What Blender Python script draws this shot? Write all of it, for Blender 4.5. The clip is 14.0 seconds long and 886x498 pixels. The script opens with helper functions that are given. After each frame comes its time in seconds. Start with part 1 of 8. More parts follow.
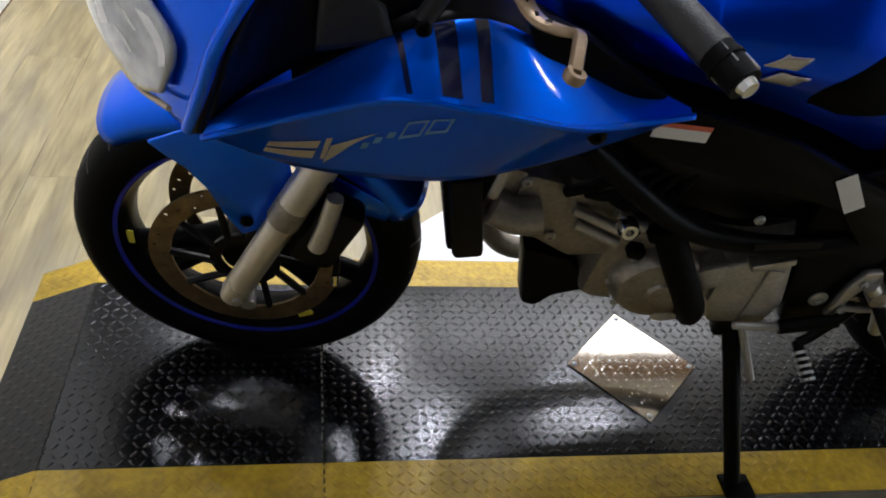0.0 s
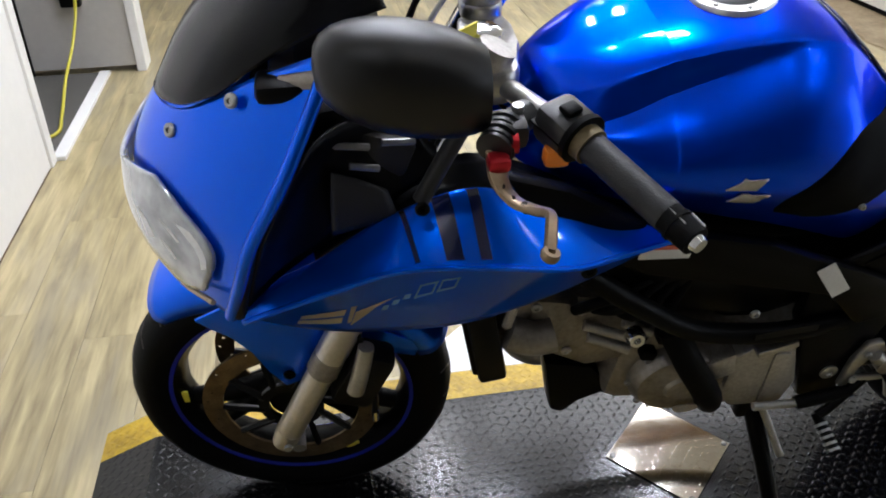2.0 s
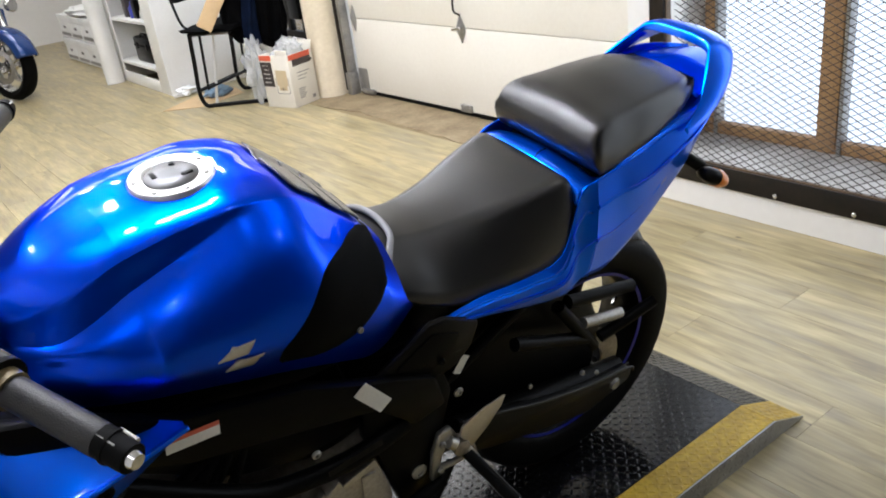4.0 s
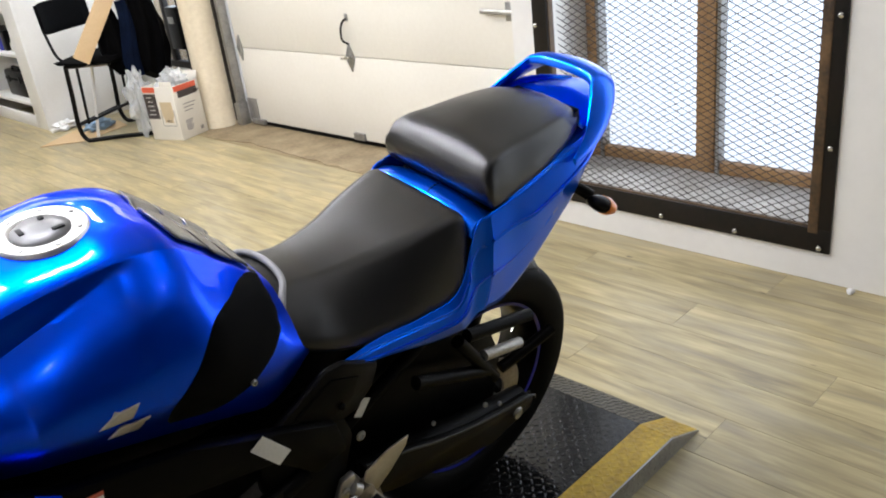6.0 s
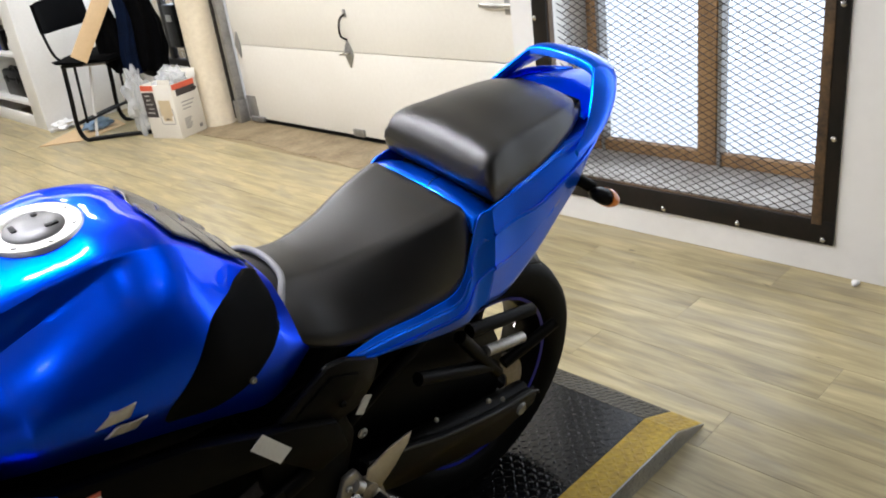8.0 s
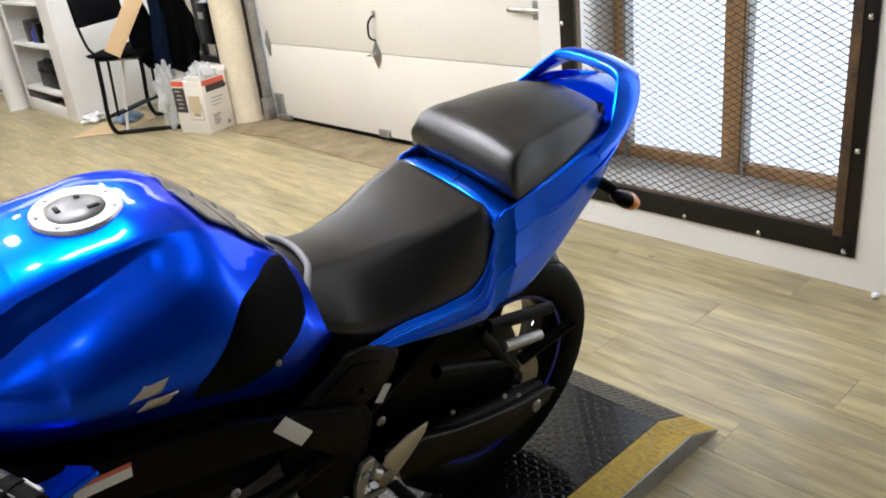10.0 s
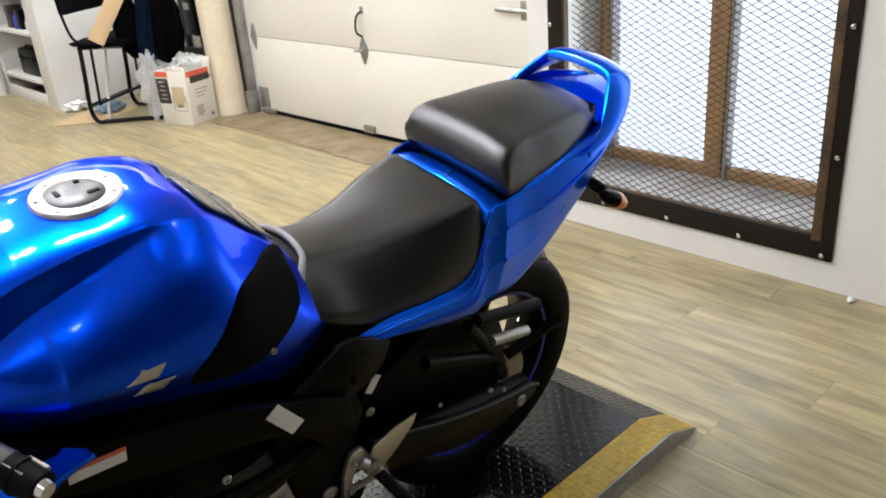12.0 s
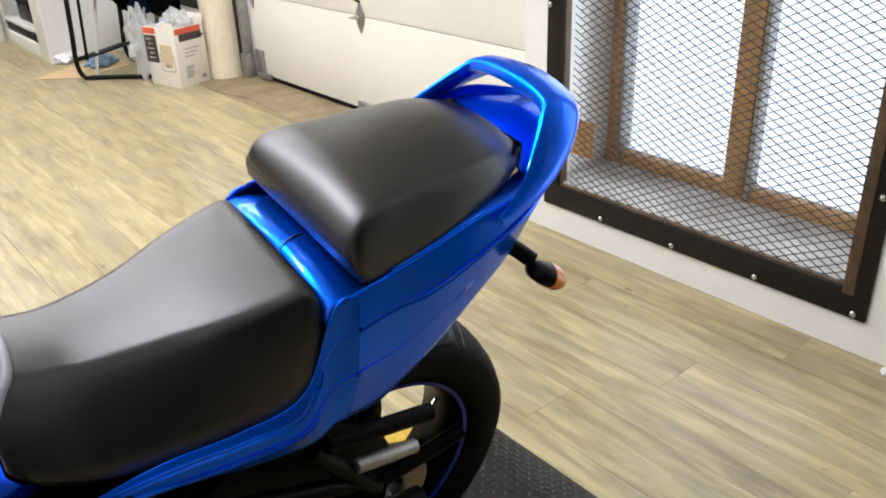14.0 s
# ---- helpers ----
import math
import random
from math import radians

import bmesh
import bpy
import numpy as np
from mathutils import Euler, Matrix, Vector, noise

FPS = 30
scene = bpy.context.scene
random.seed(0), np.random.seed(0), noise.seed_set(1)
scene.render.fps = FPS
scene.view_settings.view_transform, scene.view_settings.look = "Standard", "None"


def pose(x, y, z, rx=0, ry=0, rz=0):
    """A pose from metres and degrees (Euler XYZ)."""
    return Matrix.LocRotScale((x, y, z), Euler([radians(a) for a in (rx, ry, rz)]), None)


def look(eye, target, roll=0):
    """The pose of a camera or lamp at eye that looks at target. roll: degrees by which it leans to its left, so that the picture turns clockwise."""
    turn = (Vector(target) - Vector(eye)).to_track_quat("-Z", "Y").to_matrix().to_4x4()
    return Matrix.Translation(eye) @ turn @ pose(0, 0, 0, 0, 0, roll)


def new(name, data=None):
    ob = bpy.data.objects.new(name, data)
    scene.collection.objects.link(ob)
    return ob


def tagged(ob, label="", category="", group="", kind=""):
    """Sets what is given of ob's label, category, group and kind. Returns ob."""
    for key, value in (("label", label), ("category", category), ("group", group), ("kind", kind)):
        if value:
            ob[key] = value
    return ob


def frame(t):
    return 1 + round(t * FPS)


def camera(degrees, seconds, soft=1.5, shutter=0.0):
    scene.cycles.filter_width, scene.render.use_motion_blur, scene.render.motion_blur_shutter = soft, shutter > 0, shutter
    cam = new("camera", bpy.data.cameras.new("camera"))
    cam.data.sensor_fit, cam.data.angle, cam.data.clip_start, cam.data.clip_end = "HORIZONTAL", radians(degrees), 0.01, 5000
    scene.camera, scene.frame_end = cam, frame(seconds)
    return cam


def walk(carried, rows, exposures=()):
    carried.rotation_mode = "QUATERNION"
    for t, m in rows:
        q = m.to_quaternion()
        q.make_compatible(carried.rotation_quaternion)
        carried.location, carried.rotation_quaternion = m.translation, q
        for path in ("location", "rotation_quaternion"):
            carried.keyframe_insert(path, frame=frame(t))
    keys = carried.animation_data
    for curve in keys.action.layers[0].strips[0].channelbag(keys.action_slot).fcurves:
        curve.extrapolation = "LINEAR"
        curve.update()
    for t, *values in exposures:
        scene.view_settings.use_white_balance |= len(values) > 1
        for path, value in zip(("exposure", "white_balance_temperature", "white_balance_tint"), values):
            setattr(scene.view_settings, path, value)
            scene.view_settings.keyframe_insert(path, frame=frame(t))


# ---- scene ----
cam = camera(57.0, 14.0, soft=1.9)
PATH = [
    (0, (0.128, 0.225, 1.198), (0.481, 1.79, 0.003), 8.8),
    (0.5, (0.076, 0.218, 1.201), (0.27, 1.818, 0.017), 9.2),
    (1, (0.048, 0.197, 1.224), (0.092, 1.822, 0.059), 6.6),
    (1.5, (0.075, 0.182, 1.294), (0.168, 1.836, 0.174), 0.9),
    (2, (0.136, 0.176, 1.337), (0.415, 1.86, 0.293), -0.9),
    (2.5, (0.233, 0.168, 1.371), (0.76, 1.835, 0.4), -4.9),
    (2.8, (0.273, 0.157, 1.382), (0.932, 1.81, 0.47), -5.5),
    (3, (0.299, 0.15, 1.379), (1.045, 1.774, 0.482), -5.9),
    (3.5, (0.343, 0.133, 1.381), (1.295, 1.683, 0.552), -6.6),
    (4, (0.378, 0.11, 1.381), (1.407, 1.612, 0.553), -7.8),
    (4.2, (0.393, 0.096, 1.384), (1.451, 1.574, 0.549), -8.0),
    (6.3, (0.407, 0.129, 1.396), (1.647, 1.481, 0.599), -7.2),
    (6.5, (0.41, 0.131, 1.389), (1.649, 1.494, 0.61), -7.6),
    (7, (0.417, 0.141, 1.387), (1.674, 1.485, 0.602), -7.5),
    (7.5, (0.415, 0.142, 1.387), (1.671, 1.484, 0.599), -7.3),
    (8, (0.415, 0.138, 1.384), (1.641, 1.493, 0.571), -7.8),
    (8.2, (0.41, 0.144, 1.387), (1.628, 1.506, 0.575), -6.9),
    (10.3, (0.385, 0.103, 1.385), (1.577, 1.496, 0.585), -6.6),
    (10.5, (0.387, 0.098, 1.382), (1.58, 1.481, 0.566), -6.6),
    (11, (0.378, 0.091, 1.383), (1.568, 1.479, 0.572), -6.7),
    (11.5, (0.375, 0.102, 1.382), (1.56, 1.484, 0.554), -6.3),
    (12, (0.354, 0.113, 1.388), (1.585, 1.468, 0.581), -4.7),
    (12.5, (0.323, 0.13, 1.379), (1.604, 1.424, 0.552), -3.3),
    (13, (0.356, 0.168, 1.377), (1.599, 1.481, 0.522), -7.8),
    (13.5, (0.662, 0.216, 1.374), (1.837, 1.619, 0.568), -5.2),
    (13.7, (0.764, 0.246, 1.371), (1.925, 1.66, 0.518), -4.2),
    (14, (0.903, 0.311, 1.347), (2.031, 1.705, 0.461), -2.3),
]
walk(cam, [(t, look(eye, target, roll)) for t, eye, target, roll in PATH], exposures=[(0.0, -0.45, 6000, 10), (0.5, -0.35, 6000, 10), (1.5, -0.36, 6000, 10), (2.0, -0.36, 5950, 10), (2.5, -0.08, 5950, 10), (3.0, 0.05, 5950, 10), (4.0, -0.12, 6100, 10), (6.5, -0.2, 6250, 10), (12.5, -0.2, 6350, 10), (14.0, -0.14, 6300, 10)])

# ---- world and light ----
world = bpy.data.worlds.new("sky")
scene.world = world
world.use_nodes = True
wn = world.node_tree
sky = wn.nodes.new("ShaderNodeTexSky")
sky.sky_type = "NISHITA"
sky.sun_disc = False
sky.sun_elevation, sky.sun_rotation = radians(35), radians(60)
wn.nodes["Background"].inputs["Strength"].default_value = 0.12
wn.links.new(sky.outputs["Color"], wn.nodes["Background"].inputs["Color"])


def area(name, m, size, watts, color=(1, 1, 1), shape="DISK", size_y=0.0):
    data = bpy.data.lights.new(name, "AREA")
    data.shape, data.size, data.energy, data.color = shape, size, watts, color
    if size_y:
        data.size_y = size_y
    ob = new(name, data)
    ob.matrix_world = m
    return ob


# ceiling lamps: places in the plan and watts; those over the near side are dimmed
CEILING = 2.9
LAMPS = [(-0.28, -0.30, 2.0), (-0.15, -0.27, 2.0), (1.08, 0.15, 1.5), (2.25, -0.40, 2.0), (2.30, 0.20, 2.0)]
LAMPS += [(x, y, 12.5) for x, y in ((0.10, 1.90), (0.57, 2.05), (0.88, 1.95), (1.00, 2.02), (0.33, 3.20), (0.69, 3.05), (0.97, 3.48), (0.70, 3.95), (1.86, 3.70), (2.02, 3.45), (-0.42, 3.50), (-0.50, 4.55))]
PANELS = [(x, 4.45, 90) for x in (0.40, 1.68, 2.80)] + [(x, y, 0) for y in (6.2, 8.0, 9.9) for x in (0.45, 1.85)]
for x, y, turn in PANELS:
    area("ceiling_panel_light", pose(x, y, CEILING - 0.045, 0, 0, turn), 0.56, 7.0 if turn else 10.0, (1.0, 0.985, 1.03), "RECTANGLE", 1.16)
for x, y, watts in LAMPS:
    area("ceiling_lamp_light", look((x, y, CEILING - 0.075), (x, y, 0)), 0.11 if watts > 5 else 0.06, watts, (1.0, 0.985, 1.03))
# daylight in the opening of the large window
area("window_daylight", look((3.24, 1.7, 1.27), (0.0, 1.7, 1.27)), 1.05, 12.0, (0.92, 0.96, 1.0), "RECTANGLE", 1.95)
# added light in an unseen glazed door of the same wall, to brighten the tail
area("added_door_light", look((3.20, 0.25, 1.01), (0.0, 0.25, 1.01)), 0.85, 6.5, (0.90, 0.95, 1.0), "RECTANGLE", 1.94)
# daylight of the small window behind the stool
area("far_window_daylight", look((3.40, 6.28, 1.2), (0.0, 6.2, 0.6)), 0.4, 6.0, (0.86, 0.93, 1.0), "RECTANGLE", 1.0)


# ---- materials ----
def material(name, color, rough=0.5, metal=0.0, second=None, scale=6.0, fine=90.0, amount=0.5, bump=0.0, bump_scale=200.0,
             coat=0.0, rough_var=0.0, spec=0.5, stretch=(1, 1, 1), emit=None, power=0.0, island=0.0):
    """A painted, moulded or metal surface with variation at two scales."""
    m = bpy.data.materials.new(name)
    m.use_nodes = True
    nt = m.node_tree
    b = nt.nodes["Principled BSDF"]
    b.inputs["Roughness"].default_value = rough
    b.inputs["Metallic"].default_value = metal
    b.inputs["Specular IOR Level"].default_value = spec
    b.inputs["Coat Weight"].default_value = coat
    b.inputs["Coat Roughness"].default_value = 0.04
    coord = nt.nodes.new("ShaderNodeTexCoord")
    mapping = nt.nodes.new("ShaderNodeMapping")
    mapping.inputs["Scale"].default_value = stretch
    nt.links.new(coord.outputs["Object"], mapping.inputs["Vector"])
    big = nt.nodes.new("ShaderNodeTexNoise")
    big.inputs["Scale"].default_value, big.inputs["Detail"].default_value = scale, 6
    small = nt.nodes.new("ShaderNodeTexNoise")
    small.inputs["Scale"].default_value, small.inputs["Detail"].default_value = fine, 3
    for node in (big, small):
        nt.links.new(mapping.outputs["Vector"], node.inputs["Vector"])
    mixed = nt.nodes.new("ShaderNodeMix")
    mixed.data_type = "FLOAT"
    mixed.inputs[0].default_value = 0.35
    nt.links.new(big.outputs["Fac"], mixed.inputs[2])
    nt.links.new(small.outputs["Fac"], mixed.inputs[3])
    ramp = nt.nodes.new("ShaderNodeMapRange")
    ramp.inputs["From Min"].default_value, ramp.inputs["From Max"].default_value = 0.35, 0.65
    ramp.inputs["To Max"].default_value = amount
    nt.links.new(mixed.outputs[0], ramp.inputs["Value"])
    tint = nt.nodes.new("ShaderNodeMix")
    tint.data_type = "RGBA"
    dark = second or tuple(c * 0.72 for c in color)
    tint.inputs[6].default_value, tint.inputs[7].default_value = (*color, 1), (*dark, 1)
    nt.links.new(ramp.outputs["Result"], tint.inputs[0])
    nt.links.new(tint.outputs[2], b.inputs["Base Color"])
    if rough_var:
        rr = nt.nodes.new("ShaderNodeMapRange")
        rr.inputs["To Min"].default_value, rr.inputs["To Max"].default_value = max(0.02, rough - rough_var), rough + rough_var
        nt.links.new(mixed.outputs[0], rr.inputs["Value"])
        nt.links.new(rr.outputs["Result"], b.inputs["Roughness"])
    if bump:
        grain = nt.nodes.new("ShaderNodeTexNoise")
        grain.inputs["Scale"].default_value, grain.inputs["Detail"].default_value = bump_scale, 2
        nt.links.new(mapping.outputs["Vector"], grain.inputs["Vector"])
        bp = nt.nodes.new("ShaderNodeBump")
        bp.inputs["Strength"].default_value, bp.inputs["Distance"].default_value = bump, 0.002
        nt.links.new(grain.outputs["Fac"], bp.inputs["Height"])
        nt.links.new(bp.outputs["Normal"], b.inputs["Normal"])
    if emit:
        b.inputs["Emission Color"].default_value = (*emit, 1)
        b.inputs["Emission Strength"].default_value = power
    return m


def plank_material():
    m = bpy.data.materials.new("washed_oak_plank")
    m.use_nodes = True
    nt = m.node_tree
    b = nt.nodes["Principled BSDF"]
    coord = nt.nodes.new("ShaderNodeTexCoord")
    info = nt.nodes.new("ShaderNodeObjectInfo")
    shift = nt.nodes.new("ShaderNodeVectorMath")
    shift.operation = "MULTIPLY_ADD"
    shift.inputs[1].default_value = (1, 1, 1)
    far = nt.nodes.new("ShaderNodeVectorMath")
    far.operation = "SCALE"
    far.inputs[0].default_value = (37.0, 53.0, 11.0)
    nt.links.new(info.outputs["Random"], far.inputs["Scale"])
    nt.links.new(coord.outputs["Object"], shift.inputs[0])
    nt.links.new(far.outputs["Vector"], shift.inputs[2])

    def noise_at(stretch, scale, detail, distortion=0.0):
        mp = nt.nodes.new("ShaderNodeMapping")
        mp.inputs["Scale"].default_value = stretch
        n = nt.nodes.new("ShaderNodeTexNoise")
        n.inputs["Scale"].default_value, n.inputs["Detail"].default_value, n.inputs["Distortion"].default_value = scale, detail, distortion
        nt.links.new(shift.outputs["Vector"], mp.inputs["Vector"])
        nt.links.new(mp.outputs["Vector"], n.inputs["Vector"])
        return n.outputs["Fac"]

    broad = noise_at((10.0, 1.5, 1.0), 2.1, 9, 0.5)
    grain = noise_at((70.0, 4.5, 1.0), 1.4, 9, 0.3)
    hue = noise_at((9.0, 1.4, 1.0), 1.6, 6, 0.4)
    speck = noise_at((26.0, 11.0, 1.0), 1.0, 2, 0.2)
    ramp = nt.nodes.new("ShaderNodeValToRGB")
    e = ramp.color_ramp.elements
    e[0].position, e[0].color = 0.30, (0.185, 0.148, 0.078, 1)
    e[1].position, e[1].color = 0.66, (0.49, 0.408, 0.222, 1)
    mid = ramp.color_ramp.elements.new(0.47)
    mid.color = (0.325, 0.270, 0.142, 1)
    mix = nt.nodes.new("ShaderNodeMix")
    mix.data_type = "FLOAT"
    mix.inputs[0].default_value = 0.30
    nt.links.new(broad, mix.inputs[2])
    nt.links.new(grain, mix.inputs[3])
    lift = nt.nodes.new("ShaderNodeMath")
    lift.operation = "MULTIPLY_ADD"
    lift.inputs[1].default_value, lift.inputs[2].default_value = 0.09, -0.045
    nt.links.new(info.outputs["Random"], lift.inputs[0])
    add = nt.nodes.new("ShaderNodeMath")
    nt.links.new(mix.outputs[0], add.inputs[0])
    nt.links.new(lift.outputs[0], add.inputs[1])
    nt.links.new(add.outputs[0], ramp.inputs["Fac"])

    def blend(value, low, high, most, before, colour, kind="MIX"):
        """Lays a colour over another where a noise lies between low and high."""
        span = nt.nodes.new("ShaderNodeMapRange")
        span.inputs["From Min"].default_value, span.inputs["From Max"].default_value, span.inputs["To Max"].default_value = low, high, most
        nt.links.new(value, span.inputs["Value"])
        over = nt.nodes.new("ShaderNodeMix")
        over.data_type, over.blend_type = "RGBA", kind
        over.inputs[7].default_value = (*colour, 1)
        nt.links.new(span.outputs["Result"], over.inputs[0])
        nt.links.new(before, over.inputs[6])
        return over.outputs[2]

    washed = blend(hue, 0.49, 0.64, 0.42, ramp.outputs["Color"], (0.275, 0.246, 0.178))
    spotted = blend(speck, 0.735, 0.80, 0.75, washed, (0.10, 0.08, 0.05))
    nt.links.new(spotted, b.inputs["Base Color"])
    rr = nt.nodes.new("ShaderNodeMapRange")
    rr.inputs["To Min"].default_value, rr.inputs["To Max"].default_value = 0.24, 0.46
    nt.links.new(broad, rr.inputs["Value"])
    nt.links.new(rr.outputs["Result"], b.inputs["Roughness"])
    bp = nt.nodes.new("ShaderNodeBump")
    bp.inputs["Strength"].default_value, bp.inputs["Distance"].default_value = 0.15, 0.001
    nt.links.new(grain, bp.inputs["Height"])
    nt.links.new(bp.outputs["Normal"], b.inputs["Normal"])
    return m


def glass_material(name, tint, rough=0.02, clear=0.7, through_tint=None):
    """Thin sheet: part see-through, part glossy."""
    m = bpy.data.materials.new(name)
    m.use_nodes = True
    nt = m.node_tree
    b = nt.nodes["Principled BSDF"]
    b.inputs["Base Color"].default_value = (*tint, 1)
    b.inputs["Roughness"].default_value = rough
    see = nt.nodes.new("ShaderNodeBsdfTransparent")
    see.inputs["Color"].default_value = (*(through_tint or tint), 1)
    mix = nt.nodes.new("ShaderNodeMixShader")
    mix.inputs[0].default_value = 1 - clear
    nt.links.new(see.outputs[0], mix.inputs[1])
    nt.links.new(b.outputs[0], mix.inputs[2])
    nt.links.new(mix.outputs[0], nt.nodes["Material Output"].inputs["Surface"])
    return m


M_BLUE = material("metallic_blue_paint", (0.0002, 0.076, 0.96), 0.28, 0.95, (0.0002, 0.066, 0.86), 3, 900, 0.6, 0.0, coat=0.55)
# tank paint again, lightened: the panels' stronger light is put into the colour
M_BLUE_LIT = material("metallic_blue_paint_lit", (0.001, 0.132, 0.98), 0.29, 0.80, (0.001, 0.116, 0.90), 3, 900, 0.6, 0.0, coat=0.7)
for m, edge, gloss in ((M_BLUE, 0.34, 1.32), (M_BLUE_LIT, 0.5, 1.42)):
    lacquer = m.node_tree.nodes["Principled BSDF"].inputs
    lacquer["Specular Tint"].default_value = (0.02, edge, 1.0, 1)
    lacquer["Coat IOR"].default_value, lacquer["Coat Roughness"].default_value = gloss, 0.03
M_SEAT = material("black_vinyl", (0.0045, 0.0045, 0.0047), 0.31, 0, (0.0032, 0.0032, 0.0034), 8, 300, 1, 0.2, 700, rough_var=0.03, spec=0.8)
M_LIP = material("pale_grey_plastic", (0.30, 0.30, 0.31), 0.5, 0, (0.22, 0.22, 0.23), 20, 200, 0.8)
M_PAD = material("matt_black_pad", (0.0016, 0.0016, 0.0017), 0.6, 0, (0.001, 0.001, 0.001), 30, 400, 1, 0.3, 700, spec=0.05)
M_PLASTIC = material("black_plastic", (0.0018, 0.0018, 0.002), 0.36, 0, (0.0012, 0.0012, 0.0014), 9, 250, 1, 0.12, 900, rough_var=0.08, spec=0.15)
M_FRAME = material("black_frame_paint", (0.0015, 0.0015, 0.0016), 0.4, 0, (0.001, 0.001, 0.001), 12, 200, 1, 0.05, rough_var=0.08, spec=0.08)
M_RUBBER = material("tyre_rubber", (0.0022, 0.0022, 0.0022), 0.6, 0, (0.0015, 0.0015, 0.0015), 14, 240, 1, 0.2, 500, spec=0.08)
M_ALLOY = material("cast_alloy", (0.52, 0.50, 0.47), 0.40, 0.75, (0.25, 0.235, 0.21), 12, 160, 0.9, 0.2, 260, rough_var=0.1)
M_ALLOY_DARK = material("weathered_alloy", (0.34, 0.31, 0.265), 0.40, 0.6, (0.18, 0.155, 0.12), 14, 120, 1, 0.25, 220, rough_var=0.1)
M_FORK = material("champagne_alloy", (0.60, 0.56, 0.49), 0.36, 0.85, (0.45, 0.42, 0.36), 10, 150, 0.8, 0.08, rough_var=0.08)
M_CHROME = material("polished_metal", (0.72, 0.72, 0.72), 0.16, 1.0, (0.5, 0.5, 0.5), 20, 200, 0.6, rough_var=0.05)
M_SHELL = material("satin_black_shell", (0.005, 0.0044, 0.004), 0.36, 0, (0.003, 0.0028, 0.0026), 9, 250, 1, 0.1, 900, rough_var=0.05, spec=0.45)
M_BRIGHT = material("bright_cast_alloy", (0.50, 0.49, 0.47), 0.32, 0.9, (0.34, 0.33, 0.31), 18, 160, 0.8, 0.12, 260, rough_var=0.08)
M_GOLD = material("champagne_anodised_lever", (0.35, 0.26, 0.165), 0.42, 0.7, (0.25, 0.18, 0.11), 25, 200, 0.8, rough_var=0.06)
M_BRONZE = material("dull_bronze", (0.20, 0.155, 0.075), 0.45, 0.4, (0.10, 0.075, 0.035), 30, 200, 1, rough_var=0.08)
M_RED = material("red_anodised", (0.55, 0.02, 0.03), 0.3, 0.5)
M_ORANGE = material("orange_plastic", (0.85, 0.24, 0.02), 0.3, 0, coat=0.4)
M_AMBER = material("amber_brake_fluid", (0.80, 0.42, 0.16), 0.25, 0, (0.7, 0.34, 0.1), coat=0.5)
M_YELLOW_TAG = material("yellow_paper_tag", (0.85, 0.75, 0.06), 0.6)
M_WHITE_STICKER = material("white_sticker", (0.75, 0.75, 0.72), 0.45, 0, (0.6, 0.6, 0.57), 20, 200, 0.8)
M_RED_STICKER = material("red_sticker_print", (0.6, 0.13, 0.07), 0.45)
M_SILVER_DECAL = material("silver_decal", (0.62, 0.60, 0.56), 0.3, 0.6, (0.45, 0.43, 0.4), 20, 200, 0.8)
# for the fairing's slots and for the painted shade of its groove
M_SLOT_AND_SHADE = material("black_blue_slot_and_shade", (0.001, 0.006, 0.05), 0.2, 0, (0.0008, 0.004, 0.035), 3, 300, 0.5, coat=0.5)
M_OUTLINE = material("pale_blue_decal", (0.10, 0.28, 0.62), 0.35)
M_DISC = material("brake_disc_steel", (0.26, 0.19, 0.10), 0.36, 0.85, (0.12, 0.085, 0.045), 30, 200, 0.9, rough_var=0.08)
M_STRIPE = material("blue_rim_tape", (0.005, 0.012, 0.30), 0.3)
M_GRIP = material("grey_rubber_grip", (0.016, 0.016, 0.0163), 0.46, 0, (0.011, 0.011, 0.0113), 20, 300, 1, 0.3, 500, spec=0.45)
M_SWITCH = material("dark_grey_switchgear", (0.016, 0.016, 0.0165), 0.40, 0, (0.009, 0.009, 0.0095), 18, 250, 1, 0.15, 600, rough_var=0.08, spec=0.5)
M_LENS = material("headlight_lens", (0.74, 0.75, 0.76), 0.14, 0.2, (0.34, 0.35, 0.36), 13, 26, 1, 0.35, 34, coat=1.0)
M_SMOKE = glass_material("smoked_screen", (0.010, 0.010, 0.011), 0.12, 0.40, (0.16, 0.16, 0.165))
M_CAP_RING = material("brushed_cap_ring", (0.80, 0.80, 0.78), 0.3, 0.7, (0.6, 0.6, 0.58), 20, 300, 0.6)
M_CAP = material("grey_cap", (0.15, 0.15, 0.155), 0.38, 0.6, (0.11, 0.11, 0.11))
M_TANKPAD = material("carbon_look_pad", (0.035, 0.035, 0.034), 0.32, 0, (0.02, 0.02, 0.02), 40, 400, 1, 0.2, 500, coat=0.5)

M_DECK = material("dark_grey_deck_paint", (0.005, 0.0052, 0.0057), 0.17, 0.0, (0.003, 0.003, 0.0034), 5, 60, 1, 0.05, 80, rough_var=0.06, spec=0.38)
M_YELLOW = material("yellow_safety_paint", (0.60, 0.40, 0.016), 0.44, 0, (0.24, 0.15, 0.008), 7, 70, 1.0, 0.12, 160, rough_var=0.1)
M_TREADPLATE = material("bare_tread_plate", (0.42, 0.42, 0.41), 0.32, 0.9, (0.24, 0.24, 0.24), 9, 120, 0.9, 0.1, rough_var=0.1)
M_MIRRORPLATE = material("bright_aluminium_plate", (0.50, 0.47, 0.42), 0.055, 1.0, (0.36, 0.33, 0.28), 9, 120, 0.8, 0.05, 14, rough_var=0.03)

